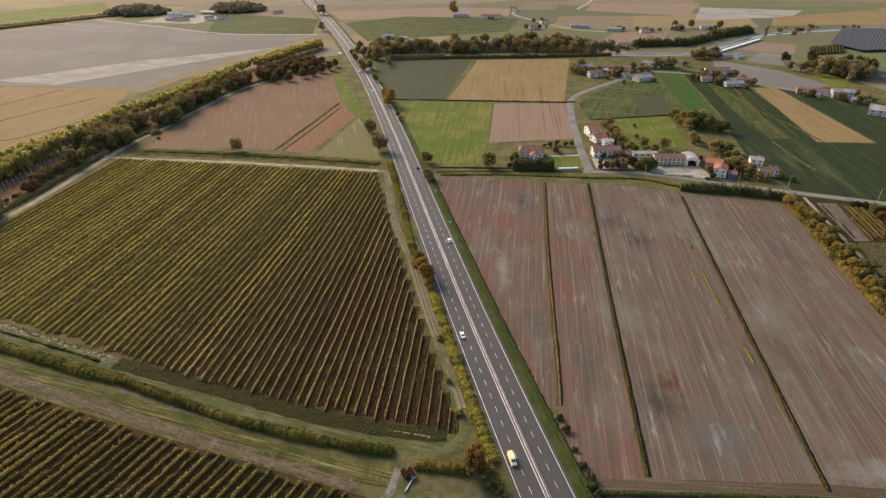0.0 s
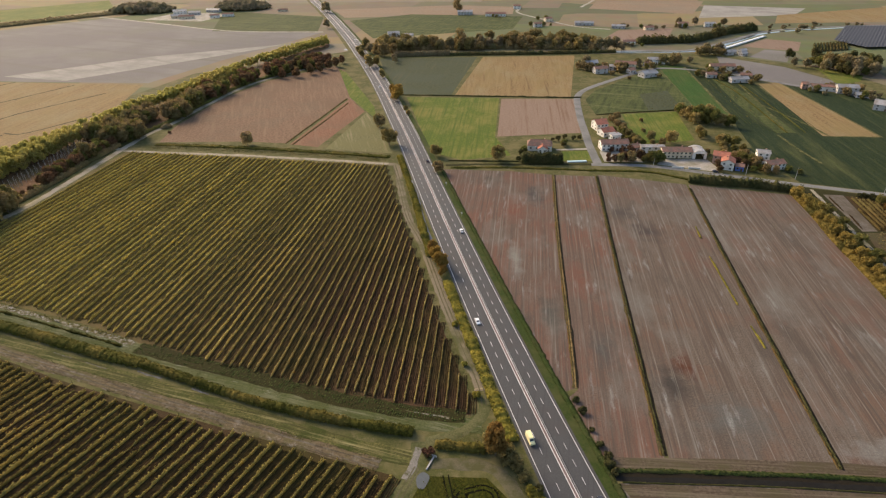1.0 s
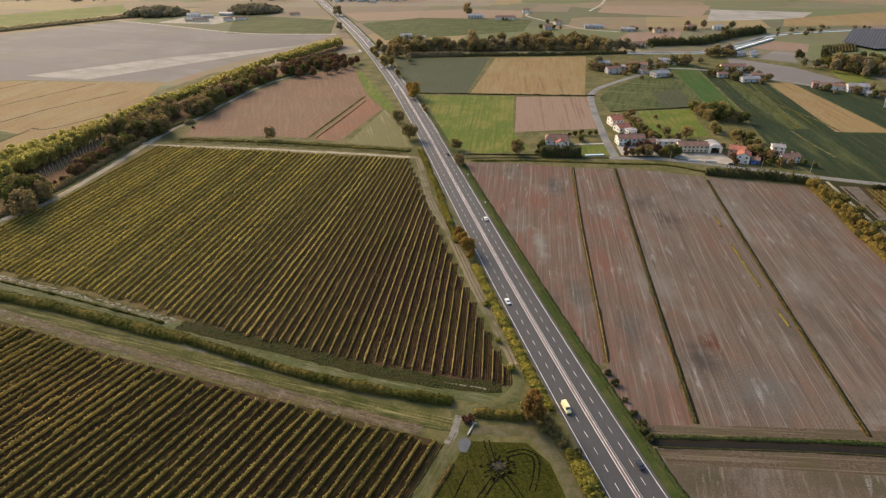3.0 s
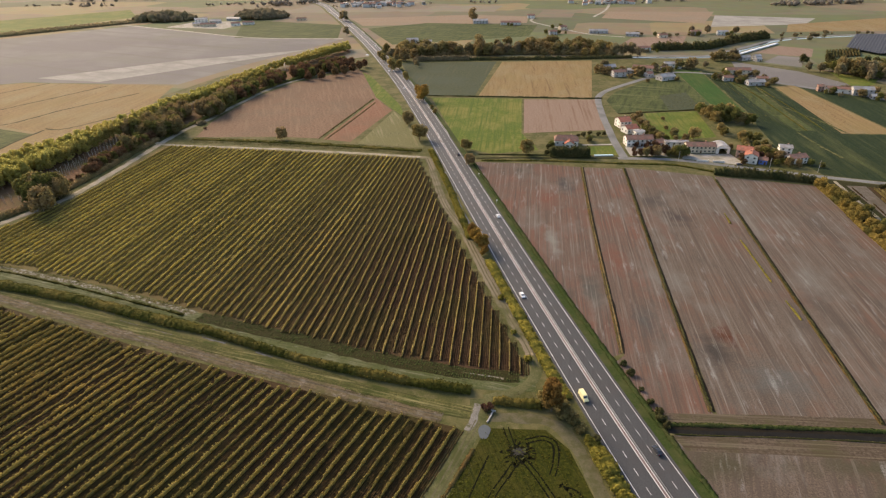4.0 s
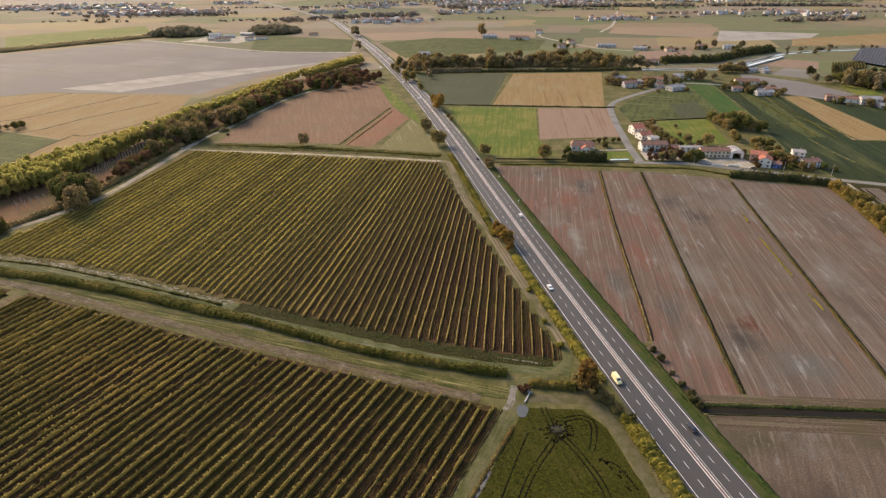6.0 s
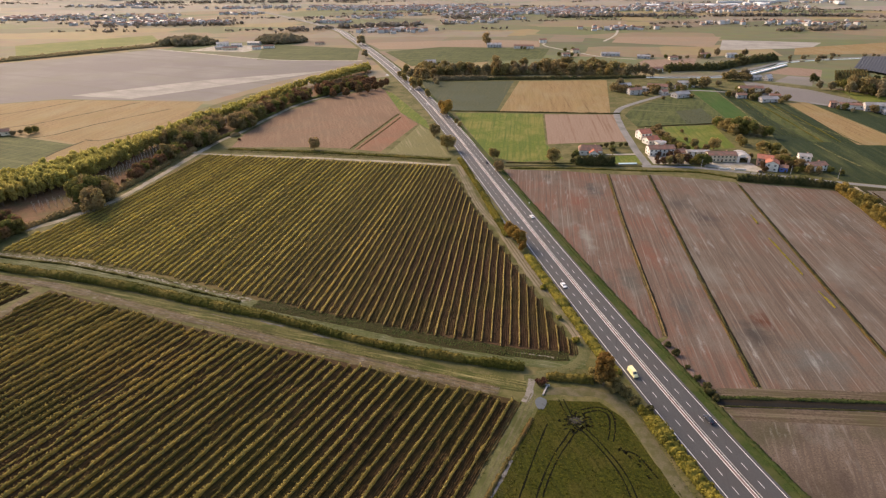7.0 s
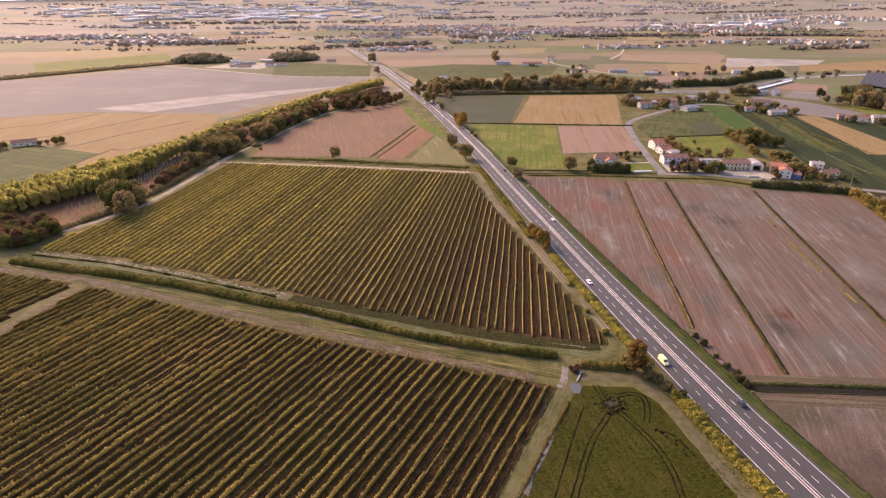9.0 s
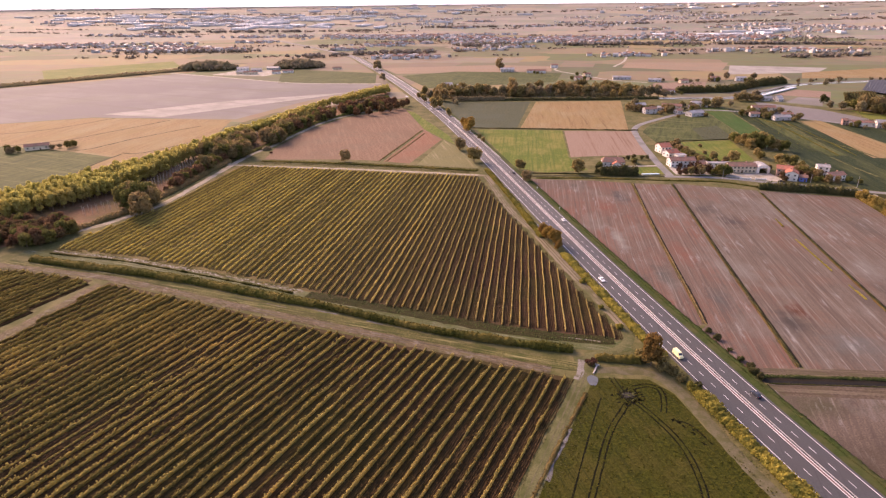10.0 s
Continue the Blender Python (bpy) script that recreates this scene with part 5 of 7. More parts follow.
hedge("field_hedge", [(-16, 411), (12, 410), (38, 409.5)], 1.4, 0.9, M["leafdark"], "low dark hedge at the meadow's end", "hedge", 39, 6, 0.3, 0.3)
hedge("meadow_hedge", [(121, 527), (150, 533), (199, 541)], 1.3, 0.8, M["leafdark"], "low dark hedge between two meadows", "hedge", 40, 6, 0.35, 0.3)
hedge("field_edge", [(-80, 600), (-12, 595), (108, 586), (113, 588)], 2.0, 1.0, M["leafdark"], "dark grassy field edge", "hedge", 41, 4, 0.4, 0.4)
hedge("field_edge", [(-262, 449), (-186, 441), (-120, 430), (-62, 419)], 5.0, 0.8, M["reed"], "rough green grass at the field's end", "grass", 42, 8, 0.4, 0.5, "stuff")
hedge("river_hedge", [(-30, 797), (60, 799), (150, 804), (205, 808)], 6.0, 4.0, M["leafdark"], "long dark hedge along the river bank", "hedge", 43, 8, 0.8, 0.25)
hedge("reed_belt", [(-95, 790), (-60, 795), (-20, 798)], 8.0, 6.0, M["leafpale"], "pale feathery reeds by the river", "reeds", 44, 14, 0.7, 0.25, "stuff")
hedge("river_scrub", [(-150, 850), (-60, 846), (40, 852), (120, 848), (190, 838)], 34.0, 6.0, M["leafbrown"], "dense brown-green scrub along the river", "scrub", 47, 40, 1.0, 0.5, "stuff")
hedge("river_wood", [(250, 868), (300, 875), (335, 880), (400, 935), (465, 975)], 14.0, 9.0, M["leafdark"], "dense dark riverside wood", "wood", 45, 16, 1.1, 0.35, "stuff")


def tufts(name, label, lines, n, seed, size=0.22, height=0.12, material="tuft"):
    """Grass tufts strewn over bands along lines. lines: points and half width."""
    rng = np.random.default_rng(seed)
    out = []
    for pts, half in lines:
        c = curve(pts, 1.0)
        k = int(n * length(c) * half * 2)
        i = rng.integers(0, len(c), k)
        off = rng.uniform(-half, half, k)
        keep = rng.uniform(0, 1, k) < 0.35 + 0.65 * (np.sin(c[i, 0] * 0.21 + off * 0.9) * np.sin(c[i, 1] * 0.13 + off * 0.5) > -0.1)
        i, off = i[keep], off[keep]
        out.append(np.c_[c[i] + sides(c)[i] * off[:, None], rng.uniform(0.04, height, len(i))])
    L = np.vstack(out)
    V, F = leaf_quads(L, np.tile((0.0, 0.0, 1.6), (len(L), 1)), np.full(len(L), size), rng)
    V[:, 2] = np.maximum(V[:, 2], 0.02)
    return tagged(mesh_ob(name, V, F, M[material]), label, "grass", kind="stuff")


tufts("grass_tufts", "tufts of rough grass on the ditch banks", [([(-335, 236), (-280, 225), (-232, 212.5), (-180, 197), (-142, 185), (-95, 168), (-47, 153.5), (-14, 147.5)], 4.2), ([(-335, 223), (-274, 211.5), (-254, 205), (-205, 188.5), (-163, 174), (-99, 152.5), (-64, 140), (-34, 131.5)], 3.0), ([(-17, 140), (-6, 139.5), (4, 141)], 4.0)], 1.1, 61)
tufts("grass_tufts", "tufts of grass beside the earth tracks", [([(-57, 402), (-44, 318), (-19.5, 224), (-4.5, 165)], 1.2), ([(-45.5, 360), (-37, 315), (-26, 281), (-11.8, 222), (2.8, 170), (5, 152)], 1.6), ([(-25, 108), (-38, 78), (-49, 58), (-70, 14)], 1.6), ([(-32, 116), (-44.5, 84), (-56, 60), (-77, 18)], 0.8), ([(11.5, 121), (16, 106), (20.5, 86), (27, 66), (40, 26)], 1.6)], 1.3, 62)
tufts("grass_tufts", "rough grass below the tan field", [([(-262, 446), (-186, 438.5), (-120, 428), (-64, 416)], 7.0)], 1.0, 64, 0.4, 0.4, "reed")
tufts("grass_tufts", "pale dry tufts below the tan field", [([(-262, 445), (-186, 437.5), (-120, 427), (-64, 415)], 7.5)], 0.5, 65, 0.35, 0.3)
ROW_END = [([(-150, 188.5), (-100, 172.5), (-60, 160.5), (-28, 151.5), (-6, 149.8)], 3.2)]
tufts("grass_tufts", "dark rough growth at the row ends", ROW_END, 1.6, 66, 0.3, 0.35, "vergeleaf")
tufts("grass_tufts", "pale dry specks at the row ends", ROW_END, 0.12, 67, 0.2, 0.3)
tufts("grass_tufts", "rough weeds between vines and bare strip", [([(-318, 240.5), (-268, 230), (-219, 214.8), (-190, 205), (-158, 193)], 1.6)], 2.2, 68, 0.28, 0.4, "reed")
tufts("grass_tufts", "tufts along the mud track", [([(x, y + 2.6) for x, y in MUD_TRACK[1:]], 0.9), ([(x, y - 2.6) for x, y in MUD_TRACK[1:]], 0.7)], 1.6, 69, 0.22, 0.25)
tufts("verge_tufts", "tufts of green grass on the road's verge", [([(51, 70), (28, 155), (6, 252), (-13, 340), (-24, 390)], 1.6)], 1.6, 63, 0.24, 0.2, "vergeleaf")


tufts("weed_tufts", "tall brown weeds on the plot behind the hedge", [([(246, 292), (238, 280), (228, 262)], 8.0)], 1.1, 88, 0.4, 0.7, "leafbrown")
tufts("grass_tufts", "rough dark grass along the hedge path", [([(228, 345), (225, 318), (222, 296), (218, 270), (211, 245)], 4.0)], 0.8, 89, 0.35, 0.4, "vergeleaf")


def crop_rows(name, label, poly, deg, gap, material, seed, size=0.45, per=1.6, height=0.5):
    """Broken rows of low plants over a field."""
    rng = np.random.default_rng(seed)
    c = np.mean(poly, axis=0)
    reach = max(np.hypot(*(np.array(p) - c)) for p in poly)
    d, e = np.array((math.sin(radians(deg)), math.cos(radians(deg)))), np.array((math.cos(radians(deg)), -math.sin(radians(deg))))
    out = []
    for o in np.arange(-reach, reach, gap):
        k = int(2 * reach * per)
        t = rng.uniform(-reach, reach, k)
        t = t[np.sin(t * 0.11 + o) + np.sin(t * 0.037 + 2.1 * o) + rng.normal(0, 0.5, k) > -0.5]
        P = c + t[:, None] * d + (o + rng.normal(0, 0.14, len(t)))[:, None] * e
        P = P[inside(poly, P)]
        out.append(np.c_[P, rng.uniform(0.1, height, len(P))])
    L = np.vstack(out)
    V, F = leaf_quads(L, np.tile((0.0, 0.0, 1.0), (len(L), 1)), np.full(len(L), size), rng)
    V[:, 2] = np.maximum(V[:, 2], 0.05)
    return tagged(mesh_ob(name, V, F, M[material]), label, "crop", kind="stuff")


crop_rows("crop_plants", "broken rows of low green plants", [(246, 508), (270, 720), (305, 702), (316, 650), (302, 470), (262, 472)], 6, 3.2, "vergeleaf", 101, 0.3, 1.6, 0.25)
crop_rows("crop_plants", "broken rows of yellowing plants", [(258, 520), (276, 690), (298, 660), (290, 560), (278, 480)], 6, 9.3, "leafyellow", 102, 0.4, 0.4)
crop_rows("crop_plants", "rows of low green plants behind the houses", [(236, 372), (225, 435), (300, 464), (354, 462), (376, 430), (300, 355)], 6, 4.0, "vergeleaf", 103, 0.26, 0.7, 0.25)
crop_rows("crop_plants", "rows of stubble tufts in the dark patch", [(181, 598), (214, 612), (207, 545), (174, 541)], -72, 3.0, "tuft", 104, 0.4, 0.9, 0.3)
crop_rows("crop_plants", "thin clumps of the olive green crop", [(-20, 122), (1, 121.5), (8, 113), (13, 92), (24, 66), (39, 22), (-70, 22), (-46, 66), (-27, 105)], -16, 0.7, "cropleaf", 107, 0.2, 0.9, 0.3)


# ---- houses ----
def house(label, x, y, w, d, h, rz, wall="plaster", roof="tile", cols=4, floors=2, rise=None, hip=0.0, name="house", side_cols=2, group=""):
    """A gabled house, w along its front (which looks to -y when rz is 0), d deep, h to the eaves."""
    e = thing(name, label, "house", pose(x, y, 0, 0, 0, rz), group)
    rise = rise if rise is not None else d * 0.22
    a, b = w / 2, d / 2
    g = Geo()
    g.add([(-a, -b, -0.3), (a, -b, -0.3), (a, b, -0.3), (-a, b, -0.3), (-a, -b, h), (a, -b, h), (a, b, h), (-a, b, h), (-a + hip, 0, h + rise), (a - hip, 0, h + rise)],
          [(0, 1, 5, 4), (1, 2, 6, 9, 5), (2, 3, 7, 6), (3, 0, 4, 8, 7), (4, 5, 9, 8), (6, 7, 8, 9)])
    g.ob("wall", M[wall], e)
    r, o, t = Geo(), 0.55, 0.22
    ex = rise * o / b
    for s in (-1, 1):
        V = [(-a - o, s * (b + o), h - ex + 0.02), (a + o, s * (b + o), h - ex + 0.02), (a + o - hip, 0, h + rise + 0.02), (-a - o + hip, 0, h + rise + 0.02)]
        V += [(p[0], p[1], p[2] + t) for p in V]
        q = [(3, 2, 1, 0), (4, 5, 6, 7), (0, 1, 5, 4), (1, 2, 6, 5), (3, 0, 4, 7)]
        r.add(V, q if s < 0 else [f[::-1] for f in q])
    if hip:
        for s in (-1, 1):
            V = [(s * (a + o), -b - o, h - ex + 0.02 + t), (s * (a + o), b + o, h - ex + 0.02 + t), (s * (a + o - hip), 0, h + rise + 0.02 + t)]
            r.add(V, [(0, 1, 2) if s > 0 else (2, 1, 0)])
    rf = r.ob("roof", M[roof], e)
    ridge = Geo().tube((-a - o + hip, 0, h + rise + t), (a + o - hip, 0, h + rise + t), 0.16, 0.16, 6).ob("ridge", M[roof], rf)
    if name == "house":
        Geo().box((a * 0.4, b * 0.25, h + rise * 0.9), (0.7, 0.7, 1.6)).box((a * 0.4, b * 0.25, h + rise * 0.9 + 0.9), (0.95, 0.95, 0.2)).ob("chimney", M["brick"], rf)
    fh = h / floors
    pane = Geo().box((0, 0, 0), (0.8, 0.1, 1.15))
    frame_ = Geo().box((0, 0.0, -0.76), (1.35, 0.24, 0.12)).box((-0.6, -0.02, 0), (0.32, 0.08, 1.2)).box((0.6, -0.02, 0), (0.32, 0.08, 1.2))
    pm = fm = None
    spots = [(-a + (i + 0.5) * w / cols, -b - 0.03, 0) for i in range(cols)] + [(-a + (i + 0.5) * w / cols, b + 0.03, 180) for i in range(cols)]
    spots += [(a + 0.03, -b + (i + 0.5) * d / side_cols, 90) for i in range(side_cols)] + [(-a - 0.03, -b + (i + 0.5) * d / side_cols, -90) for i in range(side_cols)]
    for f in range(floors):
        for i, (px, py, turn) in enumerate(spots):
            if f == 0 and i == cols // 2:
                dr = Geo().box((0, 0, 1.05), (1.3, 0.1, 2.1)).ob("door", M["wood"], e)
                dr.matrix_basis = pose(px, py, 0)
                continue
            if pm is None:
                wd = frame_.ob("window", M["shutter"] if wall != "grey" else M["wood"], e)
                fm = wd.data
                pn = pane.ob("pane", M["glass"], wd)
                pm = pn.data
            else:
                wd = new("window", fm)
                wd.parent = e
                pn = new("pane", pm)
                pn.parent = wd
            wd.matrix_basis = pose(px, py, f * fh + fh * 0.55, 0, 0, turn)
    return e


house("white plastered house with red tiled roof", 115.5, 487, 10, 12, 6.0, 12, "plaster", "tile", 3)
house("low white house with red tiled roof", 117.5, 470, 11, 10, 4.5, 20, "plaster", "tile", 3, 1)
house("white house end with pale roof terrace", 122.5, 459.5, 8, 6, 4.5, 15, "plaster", "sheet", 3, 1, 0.4)
house("long white farmhouse with brown-red tiled roof", 116, 437, 21.5, 10, 5.6, 4, "plaster", "tilebrown", 6)
house("low grey outbuilding with brown roof", 133, 434, 6, 8, 3.5, 4, "grey", "tilebrown", 2, 1)
house("long cream farmhouse with dull red roof", 160, 420, 22, 9, 5.4, -2, "cream", "tilebrown", 7)
house("narrow white annexe behind the farmhouse", 144, 428, 18, 5, 5.5, -2, "plaster", "sheet", 4, 2, 0.5)
house("pink plastered house with red roof", 189.5, 407, 11, 9, 6.5, -25, "brick", "tile", 3)
house("white house end beside the road with red roof", 190, 396, 10, 9, 6.0, 65, "plaster", "tile", 3)
house("small blue-painted house annexe", 197.5, 392.5, 5.5, 6, 3.4, -20, "blue", "tilebrown", 2, 1)
house("tall white house with pale grey roof", 221.5, 410, 8.5, 8, 7.5, -15, "plaster", "sheet", 2, 3, 1.2)
house("white house with brown roof and dark ground floor", 223, 395, 14, 8, 4.8, 14, "plaster", "tilebrown", 4)
house("red-roofed villa with white gables", 57, 437, 19, 11, 4.6, -6, "plaster", "tilebrown", 4, 1, 3.0, 2.5)
house("white gabled porch wing of the villa", 58.5, 430.5, 8, 7, 3.8, 84, "plaster", "tile", 2, 1, 2.0)
# Barn with an arched roof beside the cream farmhouse.
barn = thing("barn", "pale barn with arched grey roof and open doorway", "barn", pose(176.5, 420, 0, 0, 0, -2))
arch = [(math.cos(math.pi * i / 12) * 5.2, 4.0 + math.sin(math.pi * i / 12) * 2.6) for i in range(13)]
wall_b = Geo()
prof = [(5.2, -0.3), (5.2, 4.0)] + arch[1:-1] + [(-5.2, 4.0), (-5.2, -0.3), (-3.2, -0.3), (-3.2, 4.3), (3.2, 4.3), (3.2, -0.3)]
k = len(prof)
wall_b.add([(x, -6.4, z) for x, z in prof] + [(x, -6.1, z) for x, z in prof], [tuple(range(k)), tuple(range(k, 2 * k))[::-1]] + [(i, (i + 1) % k, k + (i + 1) % k, k + i)[::-1] for i in range(k)])
wall_b.box((5.05, 0, 1.8), (0.3, 12.2, 4.4)).box((-5.05, 0, 1.8), (0.3, 12.2, 4.4)).box((0, 6.2, 2.6), (10.4, 0.3, 6.0))
wall_b.ob("wall", M["plaster"], barn)
rb = Geo()
arch2 = [(x * 1.04, z + 0.05) for x, z in arch]
k = len(arch2)
rb.add([(x, -6.7, z) for x, z in arch2] + [(x, 6.7, z) for x, z in arch2] + [(x, -6.7, z + 0.15) for x, z in arch2] + [(x, 6.7, z + 0.15) for x, z in arch2],
       [(i, i + 1, k + i + 1, k + i) for i in range(k - 1)] + [(2 * k + i + 1, 2 * k + i, 3 * k + i, 3 * k + i + 1) for i in range(k - 1)] + [(i + 1, i, 2 * k + i, 2 * k + i + 1) for i in range(k - 1)])
rb.ob("roof", M["sheet"], barn)
field("farmyard", [(141, 403), (148, 414), (182, 413), (184, 392), (178, 389)], 0.12, M["pale"], "pale gravel farmyard")
field("farmyard", [(103, 409), (132, 407), (131, 431), (104, 431)], 0.12, M["pale"], "pale gravel yard")
field("garden_lawn", [(72, 411), (94, 410), (95, 432), (74, 431)], 0.10, M["lush"], "small green garden lawn")
field("driveway", [(70, 433), (96, 435), (96, 438), (70, 436)], 0.14, M["pale"], "pale gravel driveway")
pool = thing("pool_cover", "long pale blue covered pool by the road", "pool", pose(82, 408.3, 0, 0, 0, 4))
Geo().box((0, 0, 0.35), (15, 2.6, 0.7)).ob("basin", M["concrete"], pool)
Geo().box((0, 0, 0.76), (14.6, 2.3, 0.12)).ob("cover", mat("pale_blue_sheet", (0.35, 0.50, 0.52), (0.42, 0.56, 0.58), fine=0.8, rough=0.5, bump=0.05), pool)
wallg = thing("garden_wall", "low white garden wall by the farmyard", "wall", pose(160, 395, 0, 0, 0, -8))
Geo().box((-6, 0, 0.6), (8, 0.3, 1.2)).box((6, 0, 0.6), (8, 0.3, 1.2)).ob("panels", M["plaster"], wallg)
Geo().box((-1.8, 0, 0.85), (0.5, 0.5, 1.7)).ob("pier", M["plaster"], wallg)
Geo().box((1.8, 0, 0.85), (0.5, 0.5, 1.7)).ob("pier", M["plaster"], wallg)

# The upper village and farther farms.
UPPER_VILLAGE = [
    (154, 724, 21, 12, 6.5, 8, "grey", "sheet", "grey-roofed stone farmhouse with small windows"),
    (160, 693, 19, 11, 6.5, 12, "grey", "tilebrown", "old grey stone house among trees"),
    (178, 706, 10, 9, 5.5, -20, "grey", "sheet", "grey stone outhouse beside the lane"),
    (197, 722, 30, 12, 5.5, -18, "cream", "tilebrown", "long red-roofed farmhouse with small windows"),
    (211, 675, 24, 13, 4.8, 25, "grey", "sheet", "wide low pale farm building"),
    (196, 692, 10, 9, 4.5, 25, "grey", "tilebrown", "small pale house by the lane"),
    (240, 742, 25, 11, 6.0, -5, "plaster", "sheet", "pale two-storey house with small windows"),
    (226, 727, 12, 8, 4.0, 10, "grey", "tilebrown", "low brown-roofed shed behind the house"),
    (304, 698, 34, 11, 7.5, -4, "cream", "tilebrown", "large cream villa with red roof"),
    (281, 669, 13, 9, 4.5, -4, "grey", "tilebrown", "low brown-roofed farm shed"),
    (303, 647, 24, 10, 4.5, 5, "grey", "sheet", "grey farm building with small windows"),
    (318, 664, 14, 9, 4.5, -20, "grey", "tilebrown", "small dark shed with small windows"),
    (376, 611, 29, 9, 5.0, -16, "plaster", "tilebrown", "long white row house"),
    (360, 618, 7, 8, 6.0, -14, "brick", "tilebrown", "small red brick house"),
    (394, 601, 24, 12, 7.0, -10, "grey", "sheet", "large white house with grey roof"),
    (398, 584, 10, 9, 3.5, -12, "grey", "sheet", "low grey outbuilding with small windows"),
    (396, 540, 24, 15, 6.0, -35, "grey", "sheet", "white warehouse with small windows"),
    (352, 792, 18, 10, 4.5, 20, "grey", "sheet", "grey farm sheds beside the river"),
    (366, 784, 10, 8, 4.0, 20, "grey", "sheet", "small white shed beside the river"),
]
RIVER_FARMS = [
    (350, 820, 16, 9, 5, 25, "plaster", "sheet", "white farm shed by the river"),
    (372, 800, 12, 8, 4.5, 25, "grey", "sheet", "grey shed by the river"),
    (236, 862, 22, 9, 5.5, 5, "plaster", "tilebrown", "white farmhouse by the river"),
    (363, 1012, 20, 10, 6, 2, "plaster", "tilebrown", "white farmhouse in the fields"),
    (406, 1008, 20, 10, 6, -4, "plaster", "sheet", "white farm building in the fields"),
    (125, 1020, 16, 10, 6, 10, "plaster", "tilebrown", "white house by the pale road"),
    (-110, 945, 22, 12, 5, 10, "plaster", "sheet", "white sheds behind the river trees"),
    (-85, 935, 16, 10, 4, -8, "grey", "sheet", "grey shed behind the river trees"),
    (-510, 494, 26, 9, 4.6, 30, "cream", "tilebrown", "long white house beyond the poplars"),
    (255, 1000, 26, 10, 4.5, -15, "plaster", "sheet", "pale low farm shed"),
    (300, 985, 18, 9, 4.5, 12, "cream", "tilebrown", "cream farmhouse with small windows"),
]
PLAIN_FARMS = [
    (-560, 1205, 30, 14, 6, 20, "plaster", "sheet", "white farm hall between two copses"),
    (-525, 1190, 26, 12, 5, 15, "plaster", "sheet", "long pale shed between two copses"),
    (-500, 1225, 34, 12, 5, -10, "grey", "sheet", "grey shed with a pale roof by the copse"),
    (-470, 1150, 20, 10, 5, 10, "plaster", "tilebrown", "white farmhouse beside the field road"),
    (-545, 1150, 22, 10, 5, 30, "cream", "sheet", "cream shed beside the field road"),
    (205, 1033, 38, 10, 5, -4, "plaster", "sheet", "long white farm shed"),
    (5, 1163, 34, 14, 6, 0, "grey", "sheet", "grey barn beside the orange field"),
    (62, 1142, 46, 12, 5, -6, "plaster", "tilebrown", "long white stable with small windows"),
    (150, 1075, 16, 10, 6, 20, "cream", "tilebrown", "cream house by the pale road"),
    (110, 1238, 18, 11, 6, 0, "plaster", "tilebrown", "white house beside the road"),
    (-520, 1140, 34, 10, 5, 10, "cream", "tilebrown", "brown-roofed barn beside the field road"),
    (-450, 1165, 26, 10, 5, 5, "plaster", "tilebrown", "pale barn with a brown roof"),
    (-360, 1225, 24, 8, 4, 15, "cream", "tilebrown", "low cream farm shed with brown roof"),
]
for x, y, w, d, h, rz, wall, roof, lab in UPPER_VILLAGE + RIVER_FARMS + PLAIN_FARMS:
    house(lab, x, y, w * 0.82, d * 0.85, h * 0.9, rz, "grey" if wall == "plaster" and int(x) % 2 else wall, roof, max(2, int(w / 6.5)), 2 if h > 5.2 else 1, None, 0.0, "farm_building" if "tile" not in roof else "house")
net = thing("netted_orchard", "large orchard under dark hail nets", "orchard", pose(0, 0, 0))
poly = [(530, 876), (612, 992), (720, 985), (690, 880), (590, 824), (546, 818)]
gg = Geo()
d = Vector((82, 116)).normalized()
e = Vector((d.y, -d.x))
for k in range(-6, 46):
    cuts = []
    for o in (k * 4.0, k * 4.0 + 2.0, k * 4.0 + 4.0):
        base, hits = Vector((530, 876)) + e * o, []
        for (x0, y0), (x1, y1) in zip(poly, poly[1:] + poly[:1]):
            a, b = (Vector((x0, y0)) - base).dot(e), (Vector((x1, y1)) - base).dot(e)
            if a * b < 0:
                hits.append((Vector((x0, y0)).lerp(Vector((x1, y1)), a / (a - b)) - base).dot(d))
        if len(hits) >= 2:
            cuts.append((base + d * min(hits), base + d * max(hits)))
    if len(cuts) == 3:
        V = [(*cuts[c][q], (2.8, 3.25, 2.8)[c]) for c in range(3) for q in range(2)]
        gg.add(V, [(0, 1, 3, 2), (2, 3, 5, 4)])
gg.ob("net", mat("hail_net", (0.05, 0.055, 0.065), (0.07, 0.075, 0.085), fine=0.3), net)
gp = Geo()
for x, y in poly:
    gp.tube((x, y, 0), (x, y, 3.1), 0.12, 0.1, 5)
gp.ob("posts", M["wood"], net)
row_n = thing("orchard_row", "dark green row of low orchard trees", "orchard row", group="orchard rows beside the nets")
RV, RF = hedge_geo(np.array([(-30.0, 0.0), (0.0, 0.0), (30.0, 0.0)]), 2.2, 2.8, np.random.default_rng(110), 10, 0.4, 0.3)
mesh_ob("foliage", RV, RF, M["leafdark"], row_n)
gt = Geo()
for k in range(-30, 31, 10):
    gt.tube((k, 0, 0), (k, 0, 3.4), 0.1, 0.08, 5)
gt.ob("posts", M["wood"], row_n)
for k in range(11):
    m = pose(482 + k * 5.0, 828 + k * 1.2, 0, 0, 0, 62)
    if k == 0:
        row_n.matrix_basis = m
    else:
        copy_thing(row_n, m)
# White bar added where the river mirrors the bright sky; no greenhouse stands there.
gh = thing("greenhouse_row", "long white bar standing for the sky's glint on the river", "greenhouse", pose(404, 868, 0, 0, 0, 43))
